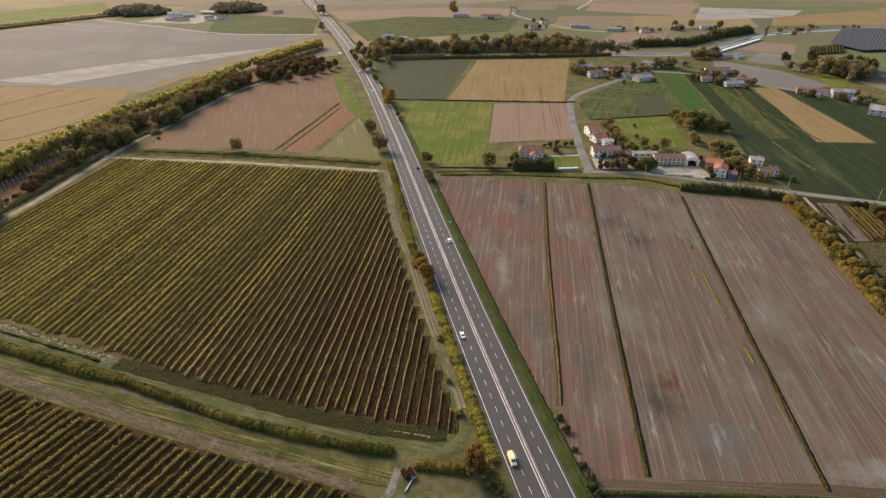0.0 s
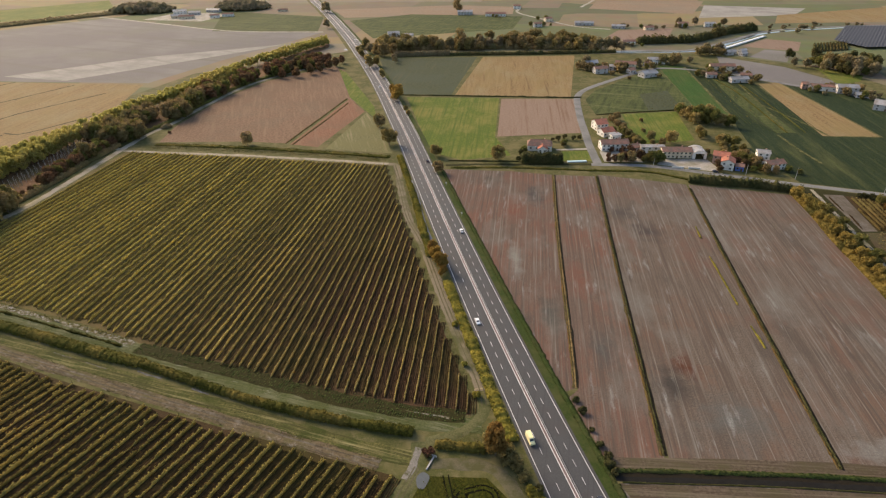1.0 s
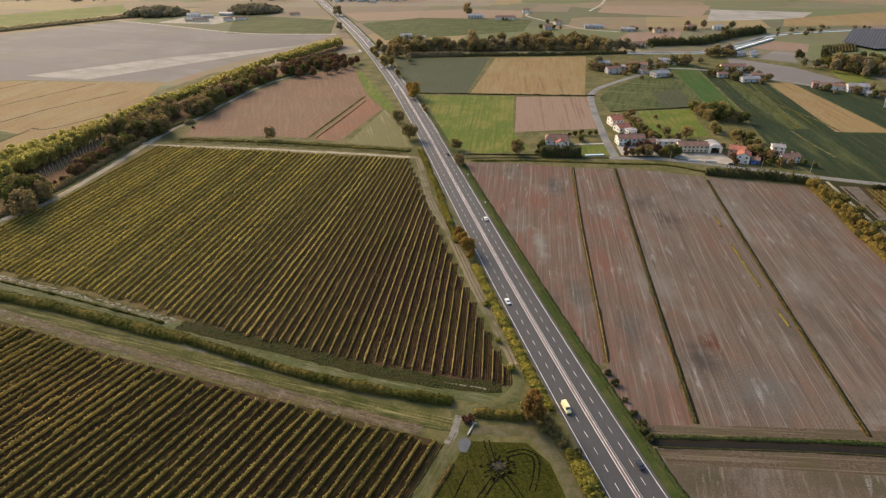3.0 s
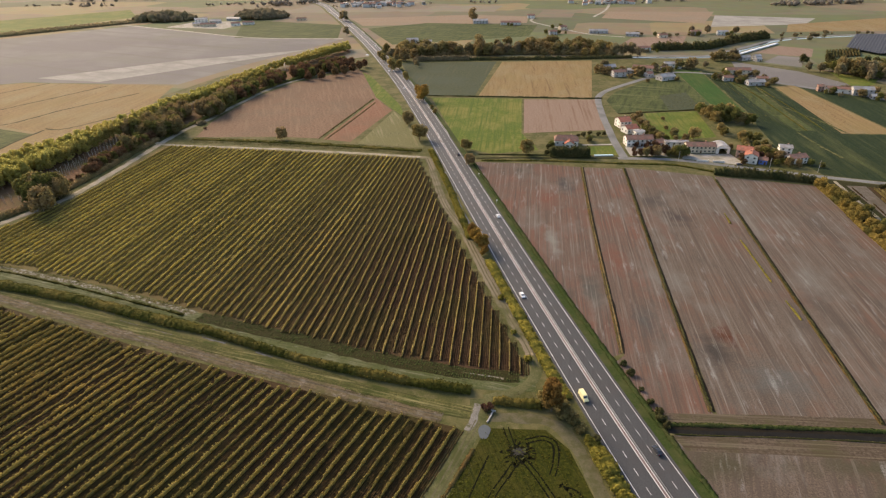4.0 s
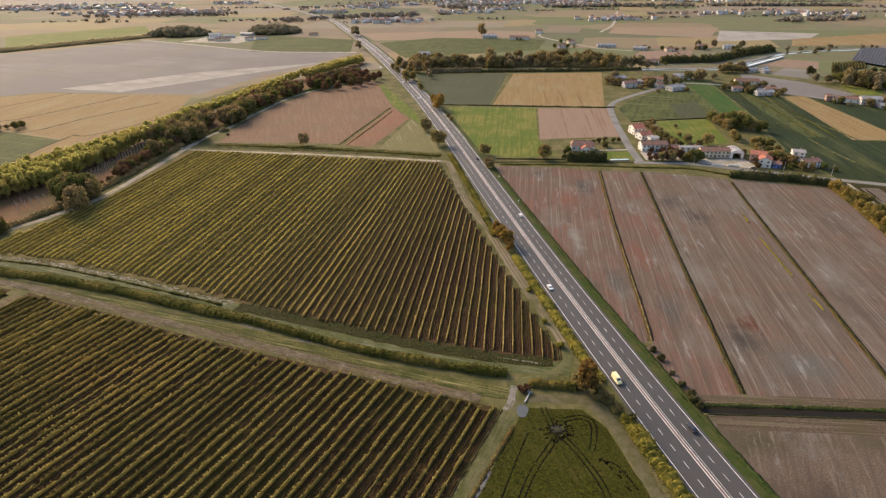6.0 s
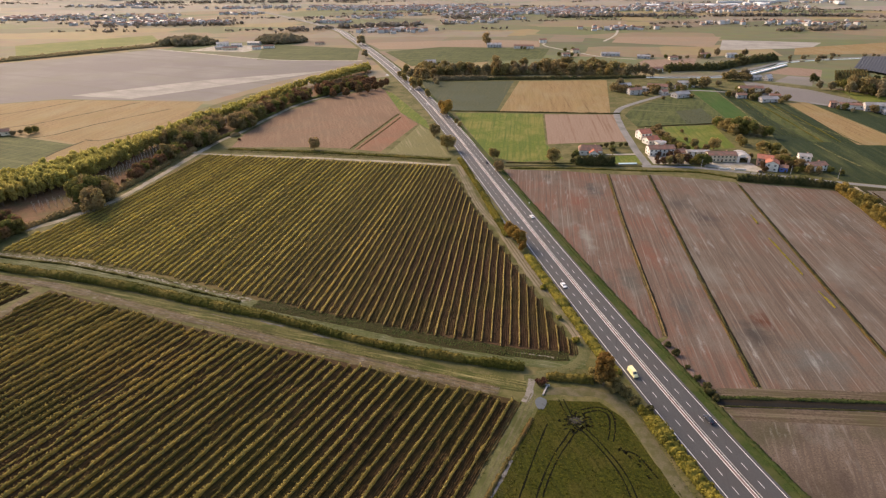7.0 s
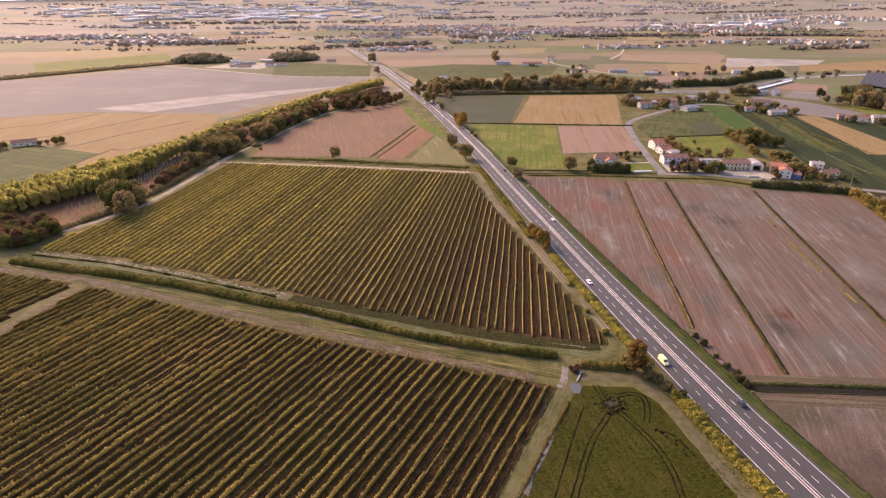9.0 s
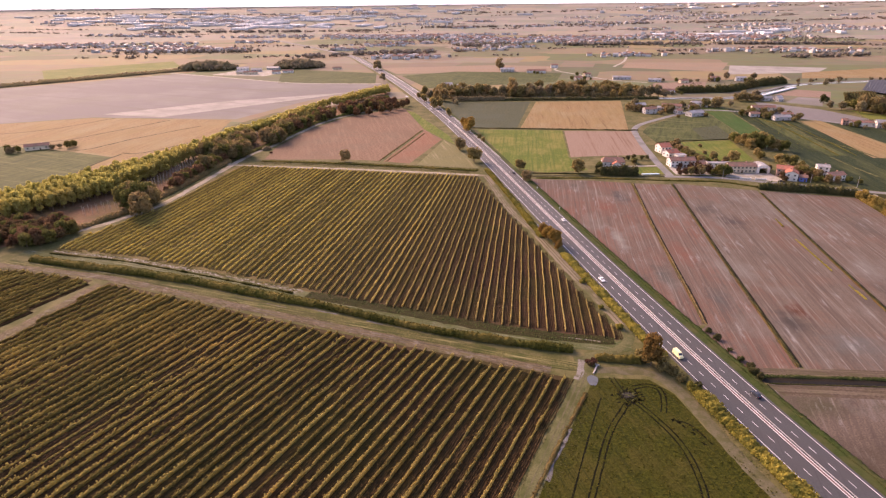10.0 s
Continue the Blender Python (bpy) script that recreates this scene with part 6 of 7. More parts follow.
Geo().box((0, 0, 1.5), (140, 3.6, 1.6), 0, 0.92).ob("tunnel", mat("white_glint", (0.7, 0.7, 0.68), (0.78, 0.78, 0.76), fine=0.5, rough=0.4, bump=0.1), gh)


# ---- trees ----
def planted(base, spots, seed):
    """The first spot takes the tree itself, the rest copies, each turned and scaled a little."""
    rng = np.random.default_rng(seed)
    for i, (x, y, s) in enumerate(spots):
        m = pose(x, y, 0, 0, 0, rng.uniform(0, 360))
        o = base if i == 0 else copy_thing(base, m)
        o.matrix_basis = m @ Matrix.Diagonal((s * rng.uniform(0.92, 1.08), s * rng.uniform(0.92, 1.08), s * rng.uniform(0.93, 1.07), 1))


planted(tree("tree", "tall rust-brown roadside tree, leafy to the ground", "tree", 14, 3.5, 0.3, M["rustleaf"], 50, 2200, 0.34, 30), [(4.4, 131.5, 1.05)], 50)
planted(tree("shrub", "ragged brown-green shrub by the road's edge", "shrub", 4.0, 2.6, 0.1, M["leafolive"], 48, 500, 0.3, 9), [(8.5, 133, 1.0), (8.2, 128, 0.8), (11.5, 126, 0.9), (2, 134.5, 0.8), (13.5, 121.5, 0.8), (1.5, 138, 0.7), (10.5, 130, 0.6)], 48)
planted(tree("shrub", "yellow-green bush among the roadside weeds", "shrub", 3.4, 2.4, 0.1, M["weed"], 49, 500, 0.3, 9), [(15.5, 116, 0.9), (17.5, 109, 1.0), (19.5, 101.5, 0.9), (22, 93, 1.1), (24, 86, 0.8), (26.5, 78, 1.0), (-1.5, 160, 0.7), (-6, 178, 0.6), (-10, 205, 0.7)], 49)
planted(tree("tree", "roadside tree with rust-brown autumn leaves", "tree", 9.5, 3.9, 0.6, M["leafgold"], 51, 1100, 0.36, 15), [(-21, 263, 1.02), (-18.2, 254, 1.1), (-23, 271, 0.8), (-16.5, 247.5, 0.65), (-70, 577, 1.75), (-76, 594, 1.45)], 51)
planted(tree("tree", "honey-coloured round roadside tree", "tree", 11, 4.8, 0.8, M["leafhoney"], 52, 900, 0.42), [(-65.5, 447, 1.45), (-26, 421, 0.98), (22, 410.5, 1.15), (166, 449, 1.05)], 52)
planted(tree("tree", "brown round field tree", "tree", 9, 4.2, 0.6, M["leafbrown"], 53, 800, 0.4), [(-184, 447.5, 1.2), (-79, 492, 1.35), (-23.5, 388, 1.0), (115, 408, 0.85), (122, 407.5, 0.95), (157, 443, 0.8), (246, 738, 1.3), (150, 702, 1.1), (183, 704, 1.2), (189, 702, 1.0), (302, 690, 1.0), (322, 668, 0.8), (393, 600, 0.8), (-300, 416, 1.6), (-296, 299, 1.9), (-301, 308, 1.6)], 53)
planted(tree("tree", "honey-coloured tree in the garden wood", "tree", 11, 5.0, 1.0, M["leafhoney"], 54, 900, 0.45), [(200, 520, 0.8), (209, 512, 1.2), (216, 512, 1.1), (206, 505, 0.9), (198, 466, 0.6), (204, 440, 0.6), (196, 417, 0.6), (137, 450, 0.6)], 54)
rw = np.random.default_rng(68)
lot = [(x + rw.normal(0, 2), y + rw.normal(0, 2), s * rw.uniform(0.8, 1.15)) for x, y, s in ((198, 534, 0.75), (199, 524, 0.85), (203, 512, 1.05), (208, 504, 1.3), (213, 508, 1.4), (217, 500, 1.2), (222, 494, 1.1), (228, 490, 1.0), (204, 498, 1.0), (234, 494, 0.7), (197, 470, 0.65), (196, 460, 0.7), (206, 448, 0.8), (211, 442, 0.8), (203, 436, 0.55), (208, 428, 0.6))]
planted(tree("tree", "full honey-brown tree of the garden wood", "tree", 11, 5.6, 0.6, M["leafhoney"], 68, 900, 0.48), lot[::2], 68)
planted(tree("tree", "full olive tree of the garden wood", "tree", 11, 5.6, 0.6, M["leafgreen"], 69, 900, 0.48), lot[1::2], 69)
planted(tree("tree", "green bushy garden tree", "tree", 8.5, 4.2, 0.8, M["leafgreen"], 55, 800, 0.4), [(138.5, 408.5, 1.05), (144, 408, 0.95), (209, 446, 0.95), (216, 430, 0.7), (205.5, 408, 1.0), (211, 403, 1.0), (208, 412, 0.8), (213, 392, 0.55), (206, 388, 0.55), (231, 388, 0.6), (237, 384, 0.5), (142, 446, 0.6), (44, 429, 0.7), (78, 446, 0.6), (128, 462, 0.7), (132, 455, 0.6), (131, 470, 0.7), (126, 478, 0.6), (133, 482, 0.5)], 55)
planted(tree("shrub", "small round clipped garden shrub", "shrub", 4.5, 2.1, 0.5, M["leafdark"], 56, 400, 0.28, 8), [(75, 456, 1.0), (81, 459.5, 1.1), (88, 457, 1.0), (93, 459, 0.9), (77, 441, 1.1), (70, 455, 0.8), (41, 424, 1.0), (38, 411, 0.9), (17.8, 116.6, 0.75), (-19.5, 130.5, 0.4)], 56)
planted(tree("shrub", "reddish shrub beside the culvert", "shrub", 2.4, 1.9, 0.2, M["redleaf"], 57, 300, 0.25, 7), [(-18.9, 131.9, 1.0), (-20.6, 132.6, 0.6), (-263, 478, 0.8)], 57)
planted(tree("shrub", "low dark green bush on the road bank", "shrub", 2.2, 1.9, 0.1, M["hedgeleaf"], 93, 350, 0.28, 8), [(43.5, 131, 0.9), (42.8, 127.5, 1.1), (41.6, 136, 0.8), (38.6, 152, 0.9), (37.2, 158, 0.8), (44.5, 124.5, 0.8), (40.3, 143, 0.6)], 93)
planted(tree("shrub", "orange-brown bush beside the small vine plot", "shrub", 5.5, 3.4, 0.1, M["rustleaf"], 90, 700, 0.35, 11), [(263, 325, 1.0), (266, 331, 0.9), (262, 318, 0.6)], 90)
planted(tree("shrub", "dark green shrub at the village road", "shrub", 3.0, 2.2, 0.1, M["hedgeleaf"], 91, 400, 0.3, 9), [(256, 345.5, 0.8), (259.5, 344.5, 1.0), (263, 343, 1.0), (266.5, 341, 1.1), (270, 339, 0.9)], 91)
planted(tree("tree", "golden-leaved tree in the field hedge", "tree", 6.9, 4.5, 0.3, M["leafyellow"], 58, 900, 0.42), [(215.5, 346, 0.95), (217.5, 338, 0.8), (216, 329, 0.95), (217, 322, 1.0), (213, 313, 0.85), (214.5, 304, 0.95), (211.5, 294, 0.9), (212.5, 285, 0.85), (209.5, 276, 0.8), (211, 267, 0.85), (208.5, 258, 0.75), (209, 249, 0.75), (206.5, 240, 0.7), (207, 231, 0.75), (204.5, 222, 0.7), (204, 212, 0.7), (202, 201, 0.7), (201, 190, 0.7)], 58)
planted(tree("tree", "dull green tree in the field hedge", "tree", 9, 4.8, 0.6, M["leafgreen"], 59, 700, 0.42), [(220, 318, 0.85), (219, 300, 0.8), (217, 280, 0.8), (216, 262, 0.9), (213, 245, 0.8), (212, 226, 0.8), (262, 333, 0.8), (268, 322, 0.8), (270, 312, 0.7)], 59)
planted(tree("riverside_tree", "tall autumn-brown riverside tree", "tree", 20, 7.5, 0.8, M["leafbrown"], 60, 800, 0.7), [(-6, 848, 1.25), (-2, 835, 0.95), (-118, 800, 0.9), (-108, 792, 0.95), (-96, 806, 0.8), (66, 842, 1.1), (80, 838, 1.0), (92, 848, 0.9), (-45, 838, 0.9), (130, 838, 0.8), (145, 842, 0.8), (430, 705, 1.0), (440, 690, 1.1), (-9, 1205, 1.3)], 60)
BELT = [(-70, 835, 1.0), (-58, 842, 1.05), (-84, 838, 0.9), (-34, 834, 0.85), (-20, 842, 1.0), (12, 836, 0.9), (24, 843, 0.95), (36, 838, 0.85), (50, 842, 0.95), (105, 838, 0.9), (118, 842, 0.85), (160, 836, 0.85), (172, 842, 0.8), (186, 826, 0.95), (197, 822, 1.0), (208, 824, 1.0), (215, 815, 0.8), (-92, 770, 0.55), (-89, 752, 0.5), (150, 725, 0.8), (-130, 815, 0.8)]
STRAYS = [(420, 690, 0.9), (447, 676, 1.0), (455, 690, 1.1), (462, 668, 0.9), (438, 662, 0.7), (470, 700, 0.9), (340, 800, 0.8), (328, 812, 0.7), (410, 712, 0.7), (400, 720, 0.6), (-230, 1020, 0.9), (-265, 1200, 1.2), (-272, 1208, 1.1), (360, 1022, 0.8), (385, 1018, 0.8), (430, 1012, 0.8)]
planted(tree("riverside_tree", "dull brown-green riverside tree", "tree", 17, 7.2, 0.8, M["copse"], 61, 800, 0.7), BELT + STRAYS, 61)

rb2 = np.random.default_rng(66)
planted(tree("riverside_tree", "broad brown-olive tree of the river belt", "tree", 18, 7.4, 1.0, M["leafolive"], 66, 900, 0.62, 16), [(rb2.uniform(-150, 190), rb2.uniform(822, 882), rb2.uniform(0.6, 1.15)) for _ in range(46)], 66)
planted(tree("riverside_tree", "honey-brown tree of the river belt", "tree", 18, 7.0, 1.0, M["leafhoney"], 90, 900, 0.62, 16), [(rb2.uniform(-140, 190), rb2.uniform(822, 870), rb2.uniform(0.6, 1.1)) for _ in range(24)], 90)
planted(tree("riverside_tree", "broad brown tree of the river belt", "tree", 17, 7.6, 1.0, M["leafbrown"], 67, 700, 0.8), [(rb2.uniform(-130, 170), rb2.uniform(822, 875), rb2.uniform(0.6, 1.0)) for _ in range(26)], 67)

rc = np.random.default_rng(65)
planted(tree("tree", "large dark tree of the orchard copse", "tree", 15, 7.0, 0.8, M["leafdark"], 64, 800, 0.7, 15), [(x + rc.normal(0, 5), y + rc.normal(0, 6), rc.uniform(0.7, 1.15)) for x, y in ((421, 762), (432, 752), (443, 745), (452, 735), (447, 715), (440, 725), (443, 690), (446, 674), (458, 705), (470, 720), (485, 729), (492, 722), (462, 690), (474, 705))], 64)
planted(tree("tree", "broad honey-olive tree of the orchard copse", "tree", 15, 7.4, 0.6, M["leafhoney"], 99, 900, 0.6, 16), [(432, 708, 0.95), (440, 700, 1.1), (450, 694, 1.15), (458, 686, 1.0), (446, 682, 0.8), (468, 692, 0.9), (480, 716, 1.0)], 99)
planted(tree("tree", "dull green tree of the orchard copse", "tree", 14, 7.0, 0.6, M["leafgreen"], 100, 900, 0.6, 16), [(421, 722, 0.8), (427, 714, 0.9), (452, 708, 1.1), (462, 700, 1.0), (470, 678, 0.8), (456, 672, 0.7), (489, 724, 1.0), (474, 704, 1.1)], 100)
planted(tree("tree", "dark red-brown tree by the farmyard", "tree", 8.5, 4.0, 0.5, mat("dark_red_leaves", (0.085, 0.045, 0.028), (0.13, 0.07, 0.04), (0.10, 0.075, 0.03), fine=0.5, broad=0.1, through_light=0.35, island=0.35), 85, 800, 0.38), [(111, 409, 0.7), (106, 408, 0.5), (118, 409, 0.95), (124, 410, 1.0), (127, 425, 0.9), (121, 428, 0.65), (113, 429.5, 0.5), (131, 414, 0.9), (108, 418, 0.5), (119, 416, 0.7), (184, 396, 0.8), (182, 389, 0.6), (204, 397, 0.85), (200, 403, 0.7), (130, 445, 0.7)], 85)
planted(tree("tree", "olive garden tree behind the houses", "tree", 8.5, 4.2, 0.5, M["leafbrown"], 86, 800, 0.38), [(136, 511, 0.9), (131, 505, 0.7), (135.5, 483, 0.8), (134, 474, 0.75), (135, 465, 0.8), (139, 452, 0.75), (152, 458, 0.9), (151, 476, 0.5), (157, 505, 0.45), (131, 512, 0.6), (133, 497, 0.6), (133, 490, 0.7), (137, 458, 0.7), (140, 447, 0.6), (134, 478, 0.6), (211, 398, 0.9), (209, 417, 0.8), (216, 402, 0.8), (229, 402, 0.6), (214, 386, 0.8), (220, 384, 0.7), (203, 412, 0.8), (199, 426, 0.7), (186, 424, 0.6), (237, 506, 0.8), (199, 535, 0.7), (214, 420, 0.7), (150, 446, 0.5)], 86)
planted(tree("tree", "broad yellow-green tree by the farmhouse", "tree", 9, 4.8, 0.4, M["leafgreen"], 87, 1000, 0.4), [(139, 407.5, 1.0), (144.5, 408.5, 0.95), (134, 409, 0.6)], 87)
planted(tree("tree", "tall honey-brown tree beside the main road", "tree", 14, 5.2, 0.3, M["leafhoney"], 88, 900, 0.5), [(-119.6, 728.6, 1.2), (-111.2, 737.2, 1.0), (-96.9, 673.8, 0.8), (-55.6, 527.4, 0.45), (-59.4, 542.8, 0.4), (-136.4, 781.7, 0.9), (-147.8, 820.1, 0.7)], 88)
rv = np.random.default_rng(77)
UPPER_TREES = [(140, 712, 1.3), (146, 706, 1.1), (171, 718, 0.9), (183, 694, 1.0), (172, 682, 0.7), (189, 706, 1.1), (214, 733, 0.9), (228, 716, 0.9), (262, 738, 1.7), (258, 732, 1.2), (222, 668, 0.6), (186, 660, 0.5), (322, 690, 0.9), (296, 662, 1.1), (288, 655, 0.8), (325, 650, 1.0), (312, 636, 0.7), (388, 590, 1.0), (412, 606, 0.9), (310, 786, 1.4), (320, 790, 1.5), (332, 786, 1.3), (341, 790, 1.0)]
planted(tree("farm_tree", "dark brown-green tree between the upper houses", "tree", 9, 4.6, 0.5, M["leafbrown"], 98, 600, 0.45), UPPER_TREES, 98)
vil = [(x + rv.normal(0, 9), y + rv.normal(0, 7), rv.uniform(0.45, 0.9)) for x, y in ((160, 700), (178, 712), (205, 712), (225, 730), (250, 748), (290, 695), (305, 700), (315, 660), (285, 678), (365, 604), (392, 612), (412, 586), (345, 812), (240, 852), (360, 1000), (410, 998), (130, 1030), (155, 1088), (60, 1130), (-100, 930), (270, 1005), (310, 992), (-515, 480), (-490, 500)) for _ in range(5)]
planted(tree("farm_tree", "leafy tree among farm buildings", "tree", 9, 4.4, 0.6, M["leafgreen"], 78, 500, 0.5), vil[::2], 78)
vil += [(rv.uniform(470, 560), rv.uniform(940, 985), rv.uniform(0.5, 1.0)) for _ in range(14)] + [(rv.uniform(500, 680), rv.uniform(1004, 1016), rv.uniform(0.4, 0.8)) for _ in range(20)]
planted(tree("farm_tree", "brownish tree among farm buildings", "tree", 9, 4.4, 0.6, M["leafpale"], 79, 500, 0.5), vil[1::2], 79)

# Poplar plantation along the river bank: planted rows that thin out to the north, young stems in clearings, then bushy bank trees.
POP_BACK = [(-520, 215), (-455, 268), (-407, 322), (-382, 362), (-354, 418), (-337, 466), (-325, 526), (-305, 604), (-277, 715), (-240, 812), (-204, 890)]
POP_FRONT = [(-196, 870), (-228, 800), (-262, 715), (-290, 610), (-312, 530), (-325, 470), (-331, 420), (-335, 384), (-342, 346), (-355, 323), (-372, 296), (-402, 262), (-450, 215)]
WEST = curve(POP_BACK, 5.6)
nw = sides(WEST)
rp = np.random.default_rng(71)
grid = np.vstack([np.c_[WEST + nw * (1.5 + j * 5.4), np.full(len(WEST), j)] for j in range(16)])
grid = grid[inside(POP_BACK + POP_FRONT, grid[:, :2])]
kept = []
for x, y, j in grid:
    if all((x - a) ** 2 + (y - b) ** 2 > 16.0 for a, b, _ in kept[-260:]):
        kept.append((x, y, j))
pop_spots = [(x + rp.normal(0, 0.3), y + rp.normal(0, 0.3), rp.uniform(0.9, 1.06) * (1.0 if y < 560 else 0.88)) for x, y, j in kept if not (j > 0 and 690 < y < 745)]
pop_spots.sort(key=lambda p: abs(p[0] + 380) + abs(p[1] - 330))
pop_far = pop_spots[297:]
pop_spots = pop_spots[:297]
rp.shuffle(pop_spots)
for k, (lo, hi) in enumerate(((0, 99), (99, 198), (198, len(pop_spots)))):
    planted(tree("poplar", "slender yellow-green poplar in a planted row", "tree", 16.0, 3.9, 1.0, M["poplar"], 72 + k, 1000, 0.40, 18, "poplar", M["bark"], "poplars of the plantation"), pop_spots[lo:hi], 75 + k)
fv, ff, fk = [], [], 0
for x, y, s in pop_far:
    V, F = crown_arrays(16.0 * s, 4.2, 1.0, 320, 0.6, rp, 9, "poplar")
    fv.append(V + np.array((x, y, 0)))
    ff += [tuple(i + fk for i in f) for f in F]
    fk += len(V)
tagged(mesh_ob("far_poplars", np.vstack(fv), ff, M["poplar"]), "far end of the yellow-green poplar plantation", "poplars", kind="stuff")
field("plantation_floor", [(-520, 205)] + POP_BACK[1:] + [(-195, 860), (-215, 770), (-243, 680), (-262, 622), (-271, 577), (-277, 548), (-284, 508), (-291, 470), (-297, 430), (-300, 385), (-304, 347), (-310, 318), (-318, 300), (-335, 275), (-360, 232), (-450, 205)], 0.05, mat("leaf_litter", (0.095, 0.052, 0.028), (0.185, 0.105, 0.058), (0.09, 0.07, 0.03), fine=0.5, broad=0.05), "reddish brown leaf litter under the poplars")
stem = Geo().tube((0, 0, 0), (0.15, 0, 6.5), 0.15, 0.08, 5)
for k in range(5):
    stem.tube((0.08, 0, 3.4 + k * 0.6), (math.cos(k * 1.7) * 0.9, math.sin(k * 1.7) * 0.9, 4.6 + k * 0.6), 0.06, 0.03, 4)
st = tagged(stem.ob("sapling", M["palebark"]), "bare pale young poplar stem", "tree", "young poplars in the clearing")
young = []
for pts, offs in (([(-337, 300), (-323, 316)], (0.0, -4.5)), ([(-320.5, 352), (-319.5, 374), (-318, 398), (-316, 440)], (0.0, -5.5)), ([(-304, 538), (-299, 570)], (0.0, -5.0)), ([(-287, 645), (-277, 690)], (0.0, -5.0)), ([(-262, 705), (-248, 742)], (0.0, -5.5))):
    c = curve(pts, 4.2)
    for o in offs:
        young += [tuple(p) for p in c + sides(c) * o + rp.normal(0, 0.2, (len(c), 2))]
for i, (x, y) in enumerate(young):
    m = pose(x, y, 0, 0, 0, i * 50)
    if i == 0:
        st.matrix_basis = m
    else:
        copy_thing(st, m)
bank_spots, bank2 = [], []
# clumps of big trees: centre, half axes, count, size
for n_, (cx, cy, rx, ry, cnt, lo, hi) in enumerate(((-309, 322, 11, 10, 16, 1.1, 1.45), (-304, 464, 22, 15, 34, 0.95, 1.4), (-304, 508, 11, 20, 20, 0.9, 1.25), (-276, 530, 8, 18, 18, 0.95, 1.3), (-277, 565, 9, 16, 16, 0.9, 1.25), (-270, 606, 12, 24, 26, 0.8, 1.15), (-254, 660, 11, 28, 26, 0.75, 1.1), (-226, 708, 16, 26, 26, 0.75, 1.1), (-196, 745, 18, 30, 28, 0.75, 1.1), (-338, 262, 15, 20, 34, 0.6, 0.85), (-366, 262, 20, 18, 36, 0.6, 0.85), (-400, 240, 26, 18, 30, 0.6, 0.85))):
    for i in range(cnt):
        a, r = 2.4 * i + n_, math.sqrt((i + 0.5) / cnt)
        p = (cx + math.cos(a) * r * rx + rp.normal(0, 0.8), cy + math.sin(a) * r * ry + rp.normal(0, 0.8), rp.uniform(lo, hi))
        (bank_spots if (i + n_) % 3 else bank2).append(p)
# lower bushes between the clearing and the track
for x, y in curve([(-305, 366), (-304, 390), (-302, 415), (-298, 446)], 4.0):
    for o in (-3.5, 1.5):
        (bank2 if rp.uniform() < 0.55 else bank_spots).append((x + o + rp.normal(0, 0.9), y + rp.normal(0, 0.9), rp.uniform(0.5, 0.8)))
for x, y in curve([(-309, 338), (-306, 352), (-305, 362)], 3.5):
    (bank2 if rp.uniform() < 0.5 else bank_spots).append((x + rp.normal(0, 1.4), y, rp.uniform(0.26, 0.45)))
hedge("bank_scrub", [(-333, 254), (-322, 282), (-312, 305), (-305, 335), (-301.5, 356), (-299, 378), (-296, 412), (-292, 446)], 5.0, 2.4, M["leafbrown"], "dense brown scrub beside the bank track", "scrub", 83, 40, 0.4, 0.6, "stuff")
hedge("bank_scrub", [(-289, 455), (-284, 480), (-277, 508), (-271.5, 548), (-265, 577), (-257, 622), (-240, 665), (-195, 737)], 3.4, 2.0, M["leafgreen"], "low green scrub beside the bank track", "scrub", 84, 18, 0.4, 0.6, "stuff")
hedge("bank_bush", [(-276, 490), (-270, 497)], 6.0, 2.6, M["leafpale"], "pale grey-green bush beside the bank track", "bush", 96, 60, 0.3, 0.5)
END_WOOD = [(-214.9, 675.2, 0.8), (-199.6, 680.8, 0.9), (-185.5, 694.3, 1.0), (-176.7, 704.3, 1.0), (-168.6, 720.8, 1.0), (-161.8, 733.6, 0.95), (-157.2, 751.4, 0.85), (-186.5, 736.2, 1.0), (-177.9, 765.7, 0.9), (-199.1, 721.3, 0.95)]
bank_spots += END_WOOD
half = len(bank_spots) // 3
planted(tree("bank_tree", "brown bushy tree on the river bank", "tree", 13.0, 5.2, 0.3, M["leafbrown"], 81, 1500, 0.38, 20), bank_spots[:half], 81)
planted(tree("bank_tree", "round reddish brown tree on the river bank", "tree", 12.5, 5.0, 0.3, M["leafrusset"], 89, 1500, 0.38, 18), bank_spots[half:], 89)
planted(tree("bank_tree", "olive green tree on the river bank", "tree", 12.0, 4.8, 0.3, M["leafgreen"], 82, 1500, 0.38, 18), bank2, 82)


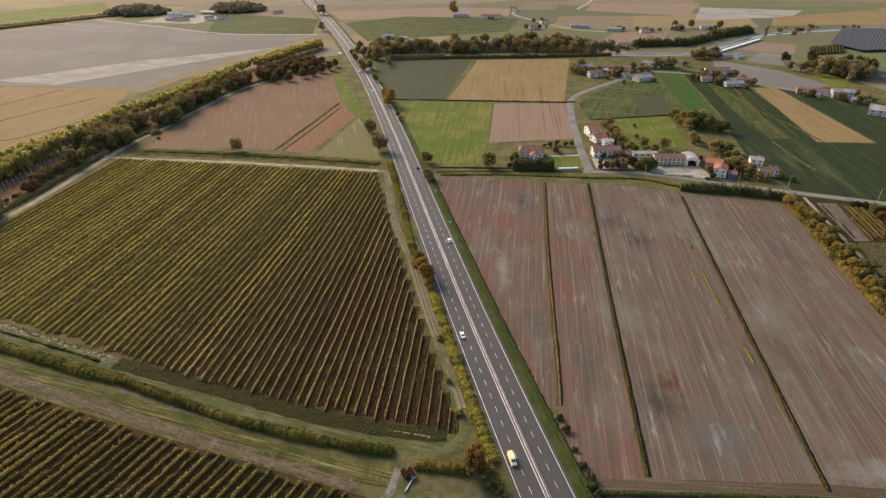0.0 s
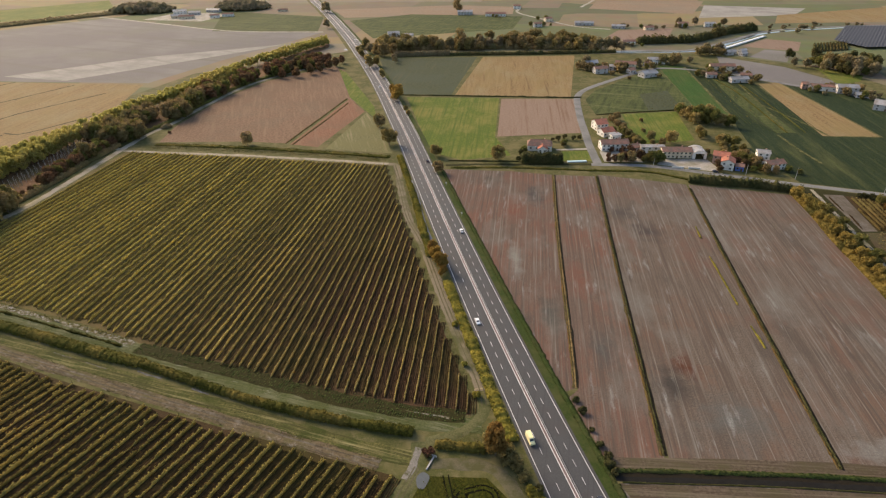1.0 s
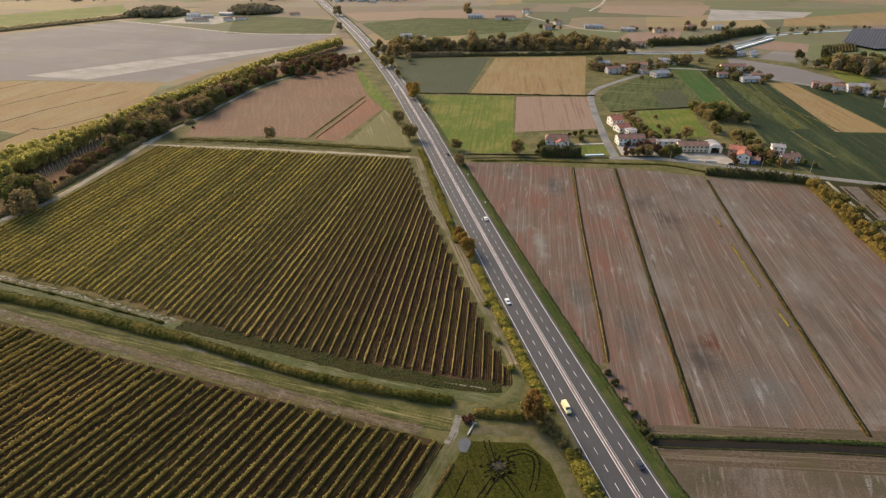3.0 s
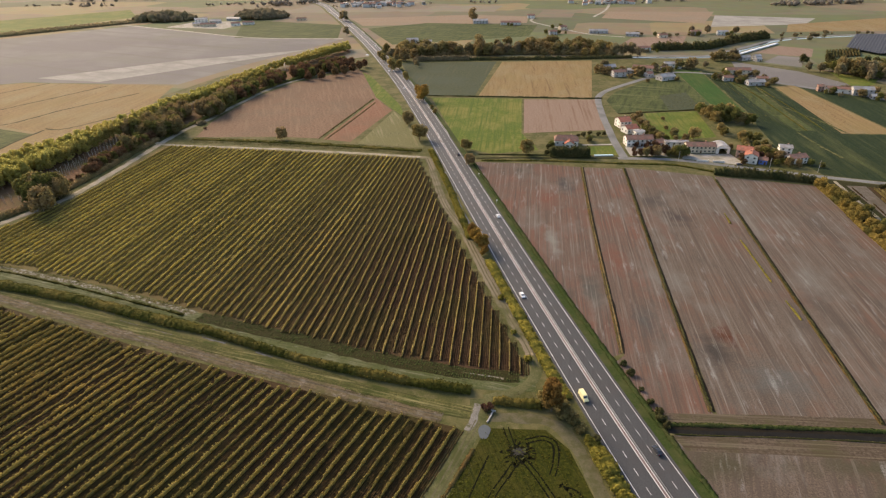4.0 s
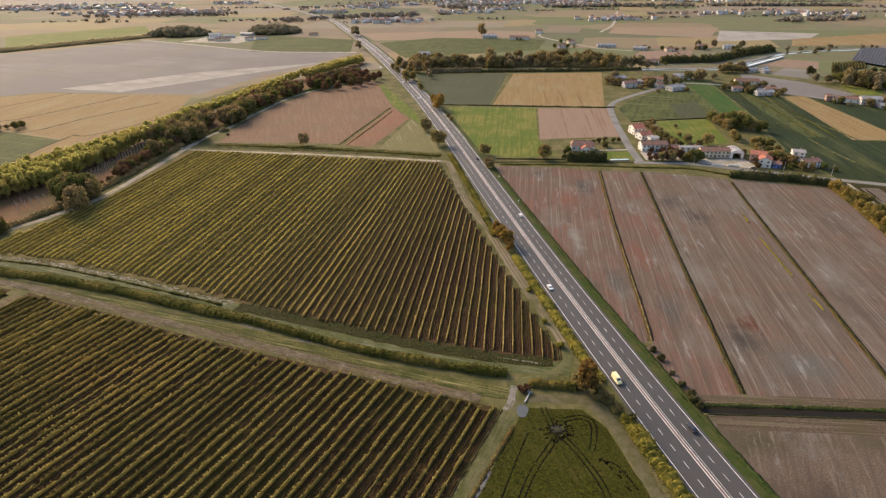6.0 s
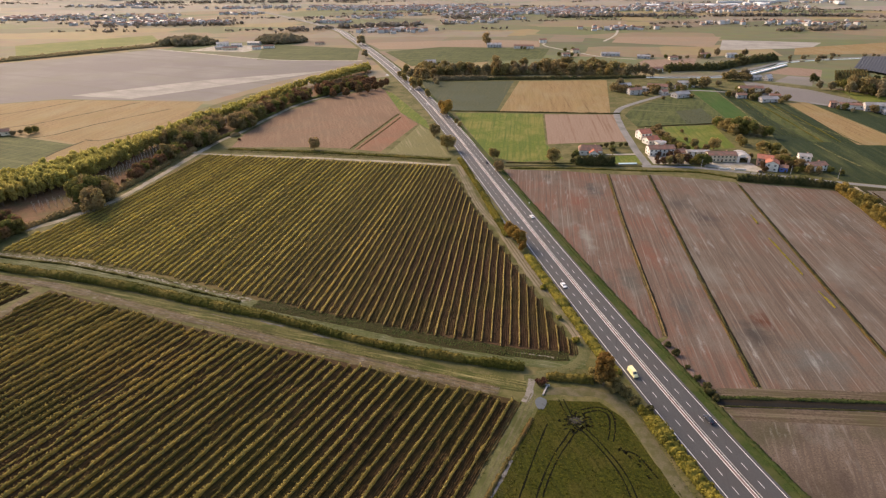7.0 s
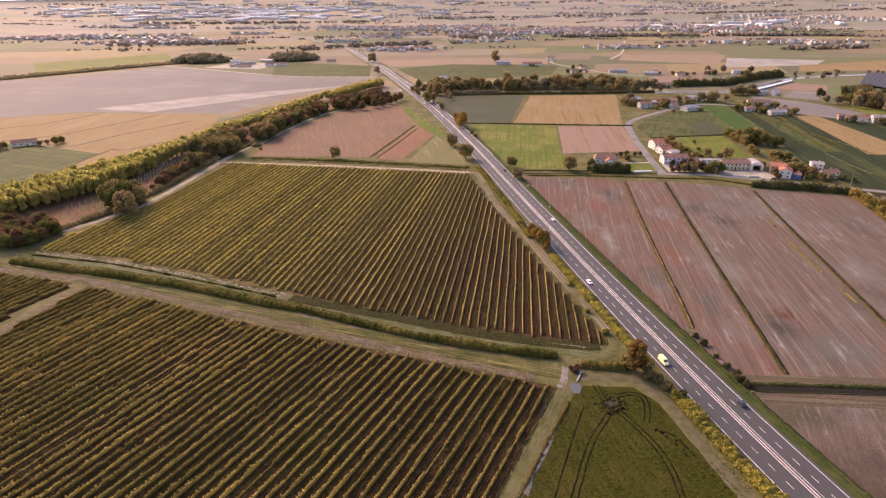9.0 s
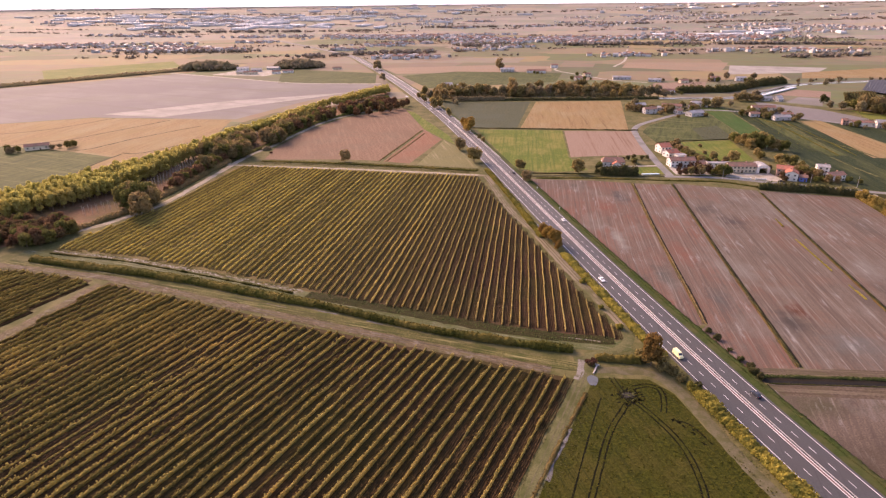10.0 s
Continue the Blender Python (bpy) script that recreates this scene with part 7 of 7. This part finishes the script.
# ---- vehicles ----
def car(label, x, y, heading, paint, van=False):
    e = thing("van" if van else "car", label, "van" if van else "car", pose(x, y, RZ + 0.03, 0, 0, heading))
    L, W, H = (5.4, 2.0, 2.3) if van else (4.3, 1.78, 1.46)
    if van:
        low = [(-2.7, 0.35), (2.65, 0.35), (2.7, 0.85), (2.55, 1.15), (1.75, 1.3), (1.2, 2.15), (0.9, 2.3), (-2.6, 2.3), (-2.7, 1.3)]
    else:
        low = [(-2.1, 0.32), (2.1, 0.32), (2.15, 0.6), (2.05, 0.78), (1.2, 0.92), (0.45, 1.38), (0.2, 1.46), (-1.1, 1.44), (-1.75, 1.05), (-2.1, 0.95), (-2.15, 0.6)]
    n = len(low)
    V = []
    for sgn in (-1, 1):
        for px, pz in low:
            V.append((px, sgn * W / 2 * (1.0 if pz < 1.0 else 0.86), pz))
    F = [tuple(range(n)), tuple(range(n, 2 * n))[::-1]] + [(i, n + i, n + (i + 1) % n, (i + 1) % n) for i in range(n)]
    body = Geo().add(V, F).ob("body", paint, e)
    if van:
        Geo().add([(1.72, -0.78, 1.36), (1.72, 0.78, 1.36), (1.27, 0.74, 2.08), (1.27, -0.74, 2.08)], [(0, 1, 2, 3)]).ob("windscreen", M["glass"], body)
    else:
        Geo().add([(1.17, -0.74, 0.97), (1.17, 0.74, 0.97), (0.52, 0.68, 1.37), (0.52, -0.68, 1.37)], [(0, 1, 2, 3)]).ob("windscreen", M["glass"], body)
        Geo().add([(-1.72, -0.72, 1.11), (-1.72, 0.72, 1.11), (-1.17, 0.68, 1.43), (-1.17, -0.68, 1.43)], [(3, 2, 1, 0)]).ob("rear_window", M["glass"], body)
        for sgn in (-1, 1):
            Geo().box((-0.25, sgn * 0.80, 1.2), (1.9, 0.06, 0.28), 0, 0.9).ob("side_window", M["glass"], body)
    for sgn in (-1, 1):
        Geo().box((L / 2 - 0.12, sgn * W * 0.36, 0.68), (0.16, 0.34, 0.16)).ob("headlight", M["lamp"], body)
        Geo().box((-L / 2 + 0.02, sgn * W * 0.38, 0.8), (0.1, 0.28, 0.18)).ob("tail_light", M["carred"], body)
        for px in (-L * 0.3, L * 0.31):
            wh = Geo().tube((px, sgn * (W / 2 - 0.2), 0.32), (px, sgn * (W / 2 + 0.01), 0.32), 0.32, 0.32, 12).ob("wheel", M["rubber"], e)
            Geo().tube((px, sgn * (W / 2 - 0.1), 0.32), (px, sgn * (W / 2 + 0.03), 0.32), 0.19, 0.17, 8).ob("rim", M["steel"], wh)
    return e


def on_road(y, off):
    """Place on the main road at a latitude y, off metres to the right of its centre, and the heading."""
    i = int(np.argmin(abs(near[:, 1] - y)))
    d = near[min(i + 1, len(near) - 1)] - near[i - 1]
    d /= np.linalg.norm(d)
    c = near[i] + d * (y - near[i][1])
    return c[0] + d[1] * off, c[1] - d[0] * off, math.degrees(math.atan2(d[1], d[0]))


for lab, y, off, paint, van, back in (("pale yellow delivery van on the main road", 139.5, -6.6, "caryellow", True, True), ("white hatchback on the main road", 208.5, -6.4, "carwhite", False, True), ("dark hatchback on the main road", 111, 6.6, "cardark", False, False),
                                      ("white car on the main road", 294, 6.6, "carwhite", False, False), ("dark grey car on the main road", 407, 6.6, "cardark", False, False), ("silver car on the main road", 630, -3.0, "carsilver", False, True), ("white car far along the main road", 722, -6, "carwhite", False, True), ("white car far along the main road", 905, 5, "carwhite", False, False)):
    x, yy, hd = on_road(y, off)
    car(lab, x, yy, hd + (180 if back else 0), M[paint], van)
pk = car("dark car parked by the farmyard", 178, 387, -20, M["cardark"])
pk.matrix_basis = pose(178.5, 387.5, 0.22, 0, 0, -20)


# ---- poles and signs ----
def pole(x, y, h, label):
    e = thing("utility_pole", label, "pole", pose(x, y, 0), "utility poles")
    Geo().tube((0, 0, 0), (0, 0, h), 0.16, 0.1, 7).ob("shaft", M["concrete"], e)
    Geo().box((0, 0, h - 0.5), (1.6, 0.1, 0.12)).ob("crossarm", M["wood"], e)
    return e


for x, y, h in ((229, 374, 9), (277, 352, 9), (136, 396, 8), (198, 382, 8), (322, 668, 14), (372, 612, 12), (560, 900, 14)):
    pole(x, y, h, "slim grey utility pole beside the road")
for y in (314, 361):
    x, yy, hd = on_road(y, 11.6)
    e = thing("road_sign", "small white road sign on a steel post", "sign", pose(x, yy, 0.2, 0, 0, hd - 90))
    Geo().tube((0, 0, 0), (0, 0, 2.6), 0.04, 0.04, 6).ob("post", M["steel"], e)
    Geo().box((0, -0.06, 2.2), (0.7, 0.04, 0.9)).ob("panel", M["carwhite"], e)

# ---- distance ----
rf = np.random.default_rng(91)


def far_z(x, y):
    """The plain lifts gently towards the horizon."""
    return np.maximum(0.0, (np.hypot(x + 70, y + 65) - 2600) / 2200) ** 1.15 * 98


# Mixed strongly toward a pale grey: distance haze laid into the field colours.
plain = far_fields("hazy_far_fields", (0.27, 0.255, 0.215), 0.66)
na, nr = 60, 40
az, rr = np.radians(np.linspace(-62, 62, na + 1)), np.linspace(2550, 4900, nr + 1)
X = -70 + np.outer(rr, np.sin(az))
Y = -65 + np.outer(rr, np.cos(az))
i = np.arange(nr)[:, None] * (na + 1) + np.arange(na)[None, :]
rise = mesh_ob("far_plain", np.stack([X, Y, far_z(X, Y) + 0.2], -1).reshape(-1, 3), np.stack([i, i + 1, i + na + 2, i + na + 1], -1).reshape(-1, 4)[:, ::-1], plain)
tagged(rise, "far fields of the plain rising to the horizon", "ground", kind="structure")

far_walls, far_tiles, far_slates = Geo(), Geo(), Geo()


def far_house(x, y, w, d, h, rz, roofs):
    z = float(far_z(x, y))
    far_walls.box((x, y, z + h / 2), (w, d, h), rz)
    co, si = math.cos(radians(rz)), math.sin(radians(rz))
    V = [(-w / 2 - 0.4, -d / 2 - 0.4, h), (w / 2 + 0.4, -d / 2 - 0.4, h), (w / 2 + 0.4, d / 2 + 0.4, h), (-w / 2 - 0.4, d / 2 + 0.4, h), (-w / 2, 0, h + d * 0.24), (w / 2, 0, h + d * 0.24)]
    roofs.add([(x + a * co - b * si, y + a * si + b * co, z + c) for a, b, c in V], [(0, 1, 5, 4), (2, 3, 4, 5), (1, 2, 5), (3, 0, 4), (3, 2, 1, 0)])


town_trees = []
for cx, cy, sx, sy, n in ((-950, 1740, 190, 45, 170), (-1380, 1940, 200, 60, 190), (20, 2070, 220, 80, 330), (-330, 2420, 260, 120, 330), (460, 2230, 220, 80, 280), (900, 2220, 210, 60, 220), (1250, 2500, 300, 180, 150), (330, 1500, 60, 25, 30), (-1700, 3000, 500, 220, 200), (300, 3050, 500, 130, 190), (1300, 3400, 500, 150, 160), (-600, 3700, 700, 180, 130), (640, 1640, 70, 35, 26), (-140, 1480, 120, 30, 34), (-200, 1780, 160, 50, 60), (1000, 1560, 100, 40, 24), (0, 4300, 1800, 200, 110), (700, 2700, 600, 120, 130), (-900, 2350, 400, 120, 120)):
    hubs = [(rf.normal(cx, sx), rf.normal(cy, sy), rf.uniform(0.5, 1.4)) for _ in range(max(2, n // 20))]
    for k in range(n):
        hx, hy, hr = hubs[k % len(hubs)]
        x, y = hx + rf.normal(0, 62 * hr), hy + rf.normal(0, 22 * hr)
        far_house(x, y, rf.uniform(8, 16), rf.uniform(7, 11), rf.uniform(4, 8), rf.choice([-20, 10, 70, 100]) + rf.normal(0, 6), far_slates if rf.uniform() < 0.4 else far_tiles)
        for _ in range(2 if rf.uniform() < 0.6 else 1):
            town_trees.append((x + rf.normal(0, 18), y + rf.normal(0, 10), rf.uniform(3.5, 8.0)))
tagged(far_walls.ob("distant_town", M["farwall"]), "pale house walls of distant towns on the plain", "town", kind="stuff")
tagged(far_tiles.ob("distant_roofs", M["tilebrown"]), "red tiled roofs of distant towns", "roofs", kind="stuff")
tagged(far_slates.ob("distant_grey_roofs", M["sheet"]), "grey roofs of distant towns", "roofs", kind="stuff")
halls = Geo()
for cx, cy, sx, sy, n in ((-1350, 3050, 420, 170, 46), (-2100, 3300, 250, 120, 16), (-1550, 3600, 300, 220, 30), (-950, 3500, 260, 160, 24), (920, 2330, 120, 40, 8), (1500, 4200, 500, 250, 26), (-200, 4300, 700, 200, 24), (-1150, 2900, 200, 80, 8), (1100, 2400, 150, 60, 6)):
    for _ in range(n):
        h, x, y = rf.uniform(6, 10), rf.normal(cx, sx), rf.normal(cy, sy)
        w, d, rz = rf.uniform(40, 130), rf.uniform(20, 50), rf.choice([-15, 75]) + rf.normal(0, 4)
        z = float(far_z(x, y))
        halls.box((x, y, z + h / 2), (w, d, h), rz).box((x, y, z + h + 0.6), (w * 0.5, d * 0.4, 1.2), rz)
tagged(halls.ob("distant_halls", M["palehall"]), "pale flat roofs of distant factory halls", "halls", kind="stuff")


def far_wood(name, label, spots, material, seed, lumps=3):
    """Many small crowns, each of a few rough lumps, in one mesh."""
    rng = np.random.default_rng(seed)
    Vs, Fs, k = [], [], 0
    for x, y, h in spots:
        z = float(far_z(x, y))
        for _ in range(lumps):
            r = h * rng.uniform(0.25, 0.45)
            c = (x + rng.normal(0, h * 0.35), y + rng.normal(0, h * 0.35), z + h * rng.uniform(0.3, 0.6))
            V, F = lump(np.array(c), (r, r, r * rng.uniform(0.8, 1.3)), rng)
            Vs.append(V + rng.normal(0, 0.14 * r, V.shape))
            Fs.append(F + k)
            k += len(V)
    return tagged(mesh_ob(name, np.vstack(Vs), np.vstack(Fs), material), label, "woods", kind="stuff")


spots = []
for _ in range(240):
    y0 = 1500 + 3250 * rf.uniform(0, 1) ** 1.1
    x0, ln, a = rf.uniform(-0.85, 0.85) * y0, rf.uniform(30, 240), rf.normal(0.1, 0.22)
    for _ in range(int(ln / 9)):
        t = rf.uniform(-0.5, 0.5) * ln
        spots.append((x0 + t * math.cos(a) + rf.normal(0, 3), y0 + t * math.sin(a) + rf.normal(0, 3), rf.uniform(3.5, 7.5)))
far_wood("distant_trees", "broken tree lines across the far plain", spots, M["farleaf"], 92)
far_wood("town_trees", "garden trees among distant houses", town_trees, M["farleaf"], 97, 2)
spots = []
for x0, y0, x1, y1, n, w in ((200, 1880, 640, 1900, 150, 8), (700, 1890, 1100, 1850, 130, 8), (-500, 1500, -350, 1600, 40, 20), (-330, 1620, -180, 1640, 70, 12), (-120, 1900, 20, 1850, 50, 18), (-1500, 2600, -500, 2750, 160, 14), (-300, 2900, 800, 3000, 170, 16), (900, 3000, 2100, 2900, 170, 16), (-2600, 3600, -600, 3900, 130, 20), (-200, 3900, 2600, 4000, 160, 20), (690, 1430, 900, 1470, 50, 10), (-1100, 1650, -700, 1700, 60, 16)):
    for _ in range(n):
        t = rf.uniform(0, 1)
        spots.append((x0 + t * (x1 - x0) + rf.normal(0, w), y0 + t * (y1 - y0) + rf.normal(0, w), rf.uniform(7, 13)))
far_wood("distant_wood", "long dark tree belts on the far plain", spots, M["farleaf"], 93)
spots = []
for cx, cy, rx, ry in ((-650, 1235, 60, 38), (-455, 1268, 52, 34)):
    for _ in range(200):
        a, r = rf.uniform(0, 6.28), math.sqrt(rf.uniform(0, 1))
        spots.append((cx + math.cos(a) * rx * r, cy + math.sin(a) * ry * r, rf.uniform(17, 21) * (1 - 0.55 * r * r)))
far_wood("round_copse", "two dense round copses in the fields", spots, M["copse"], 94, 5)
hedge("copse_strip", [(-1000, 860), (-890, 990), (-780, 1120), (-670, 1240)], 30.0, 4.0, M["copse"], "long low strip of green scrub", "scrub", 95, 40, 1.2, 0.3, "stuff")
# The bright sky where it meets the land.
k = 60
arc = [(-70 + 4930 * math.sin(a), -65 + 4930 * math.cos(a)) for a in (radians(-62 + 124 * i / k) for i in range(k + 1))]
dome = Geo()
dome.add([(x, y, -5) for x, y in arc] + [(x, y, 215) for x, y in arc], [(i, i + 1, k + 1 + i + 1, k + 1 + i)[::-1] for i in range(k)])
glow = mat("bright_horizon_sky", (0.6, 0.58, 0.55), (0.62, 0.6, 0.57), fine=0.002, bump=0.0)
glow.node_tree.nodes["Principled BSDF"].inputs["Emission Color"].default_value = (0.95, 0.94, 0.93, 1)
glow.node_tree.nodes["Principled BSDF"].inputs["Emission Strength"].default_value = 0.5
tagged(dome.ob("sky_backdrop", glow), "bright hazy white sky above the horizon", "backdrop", kind="structure")
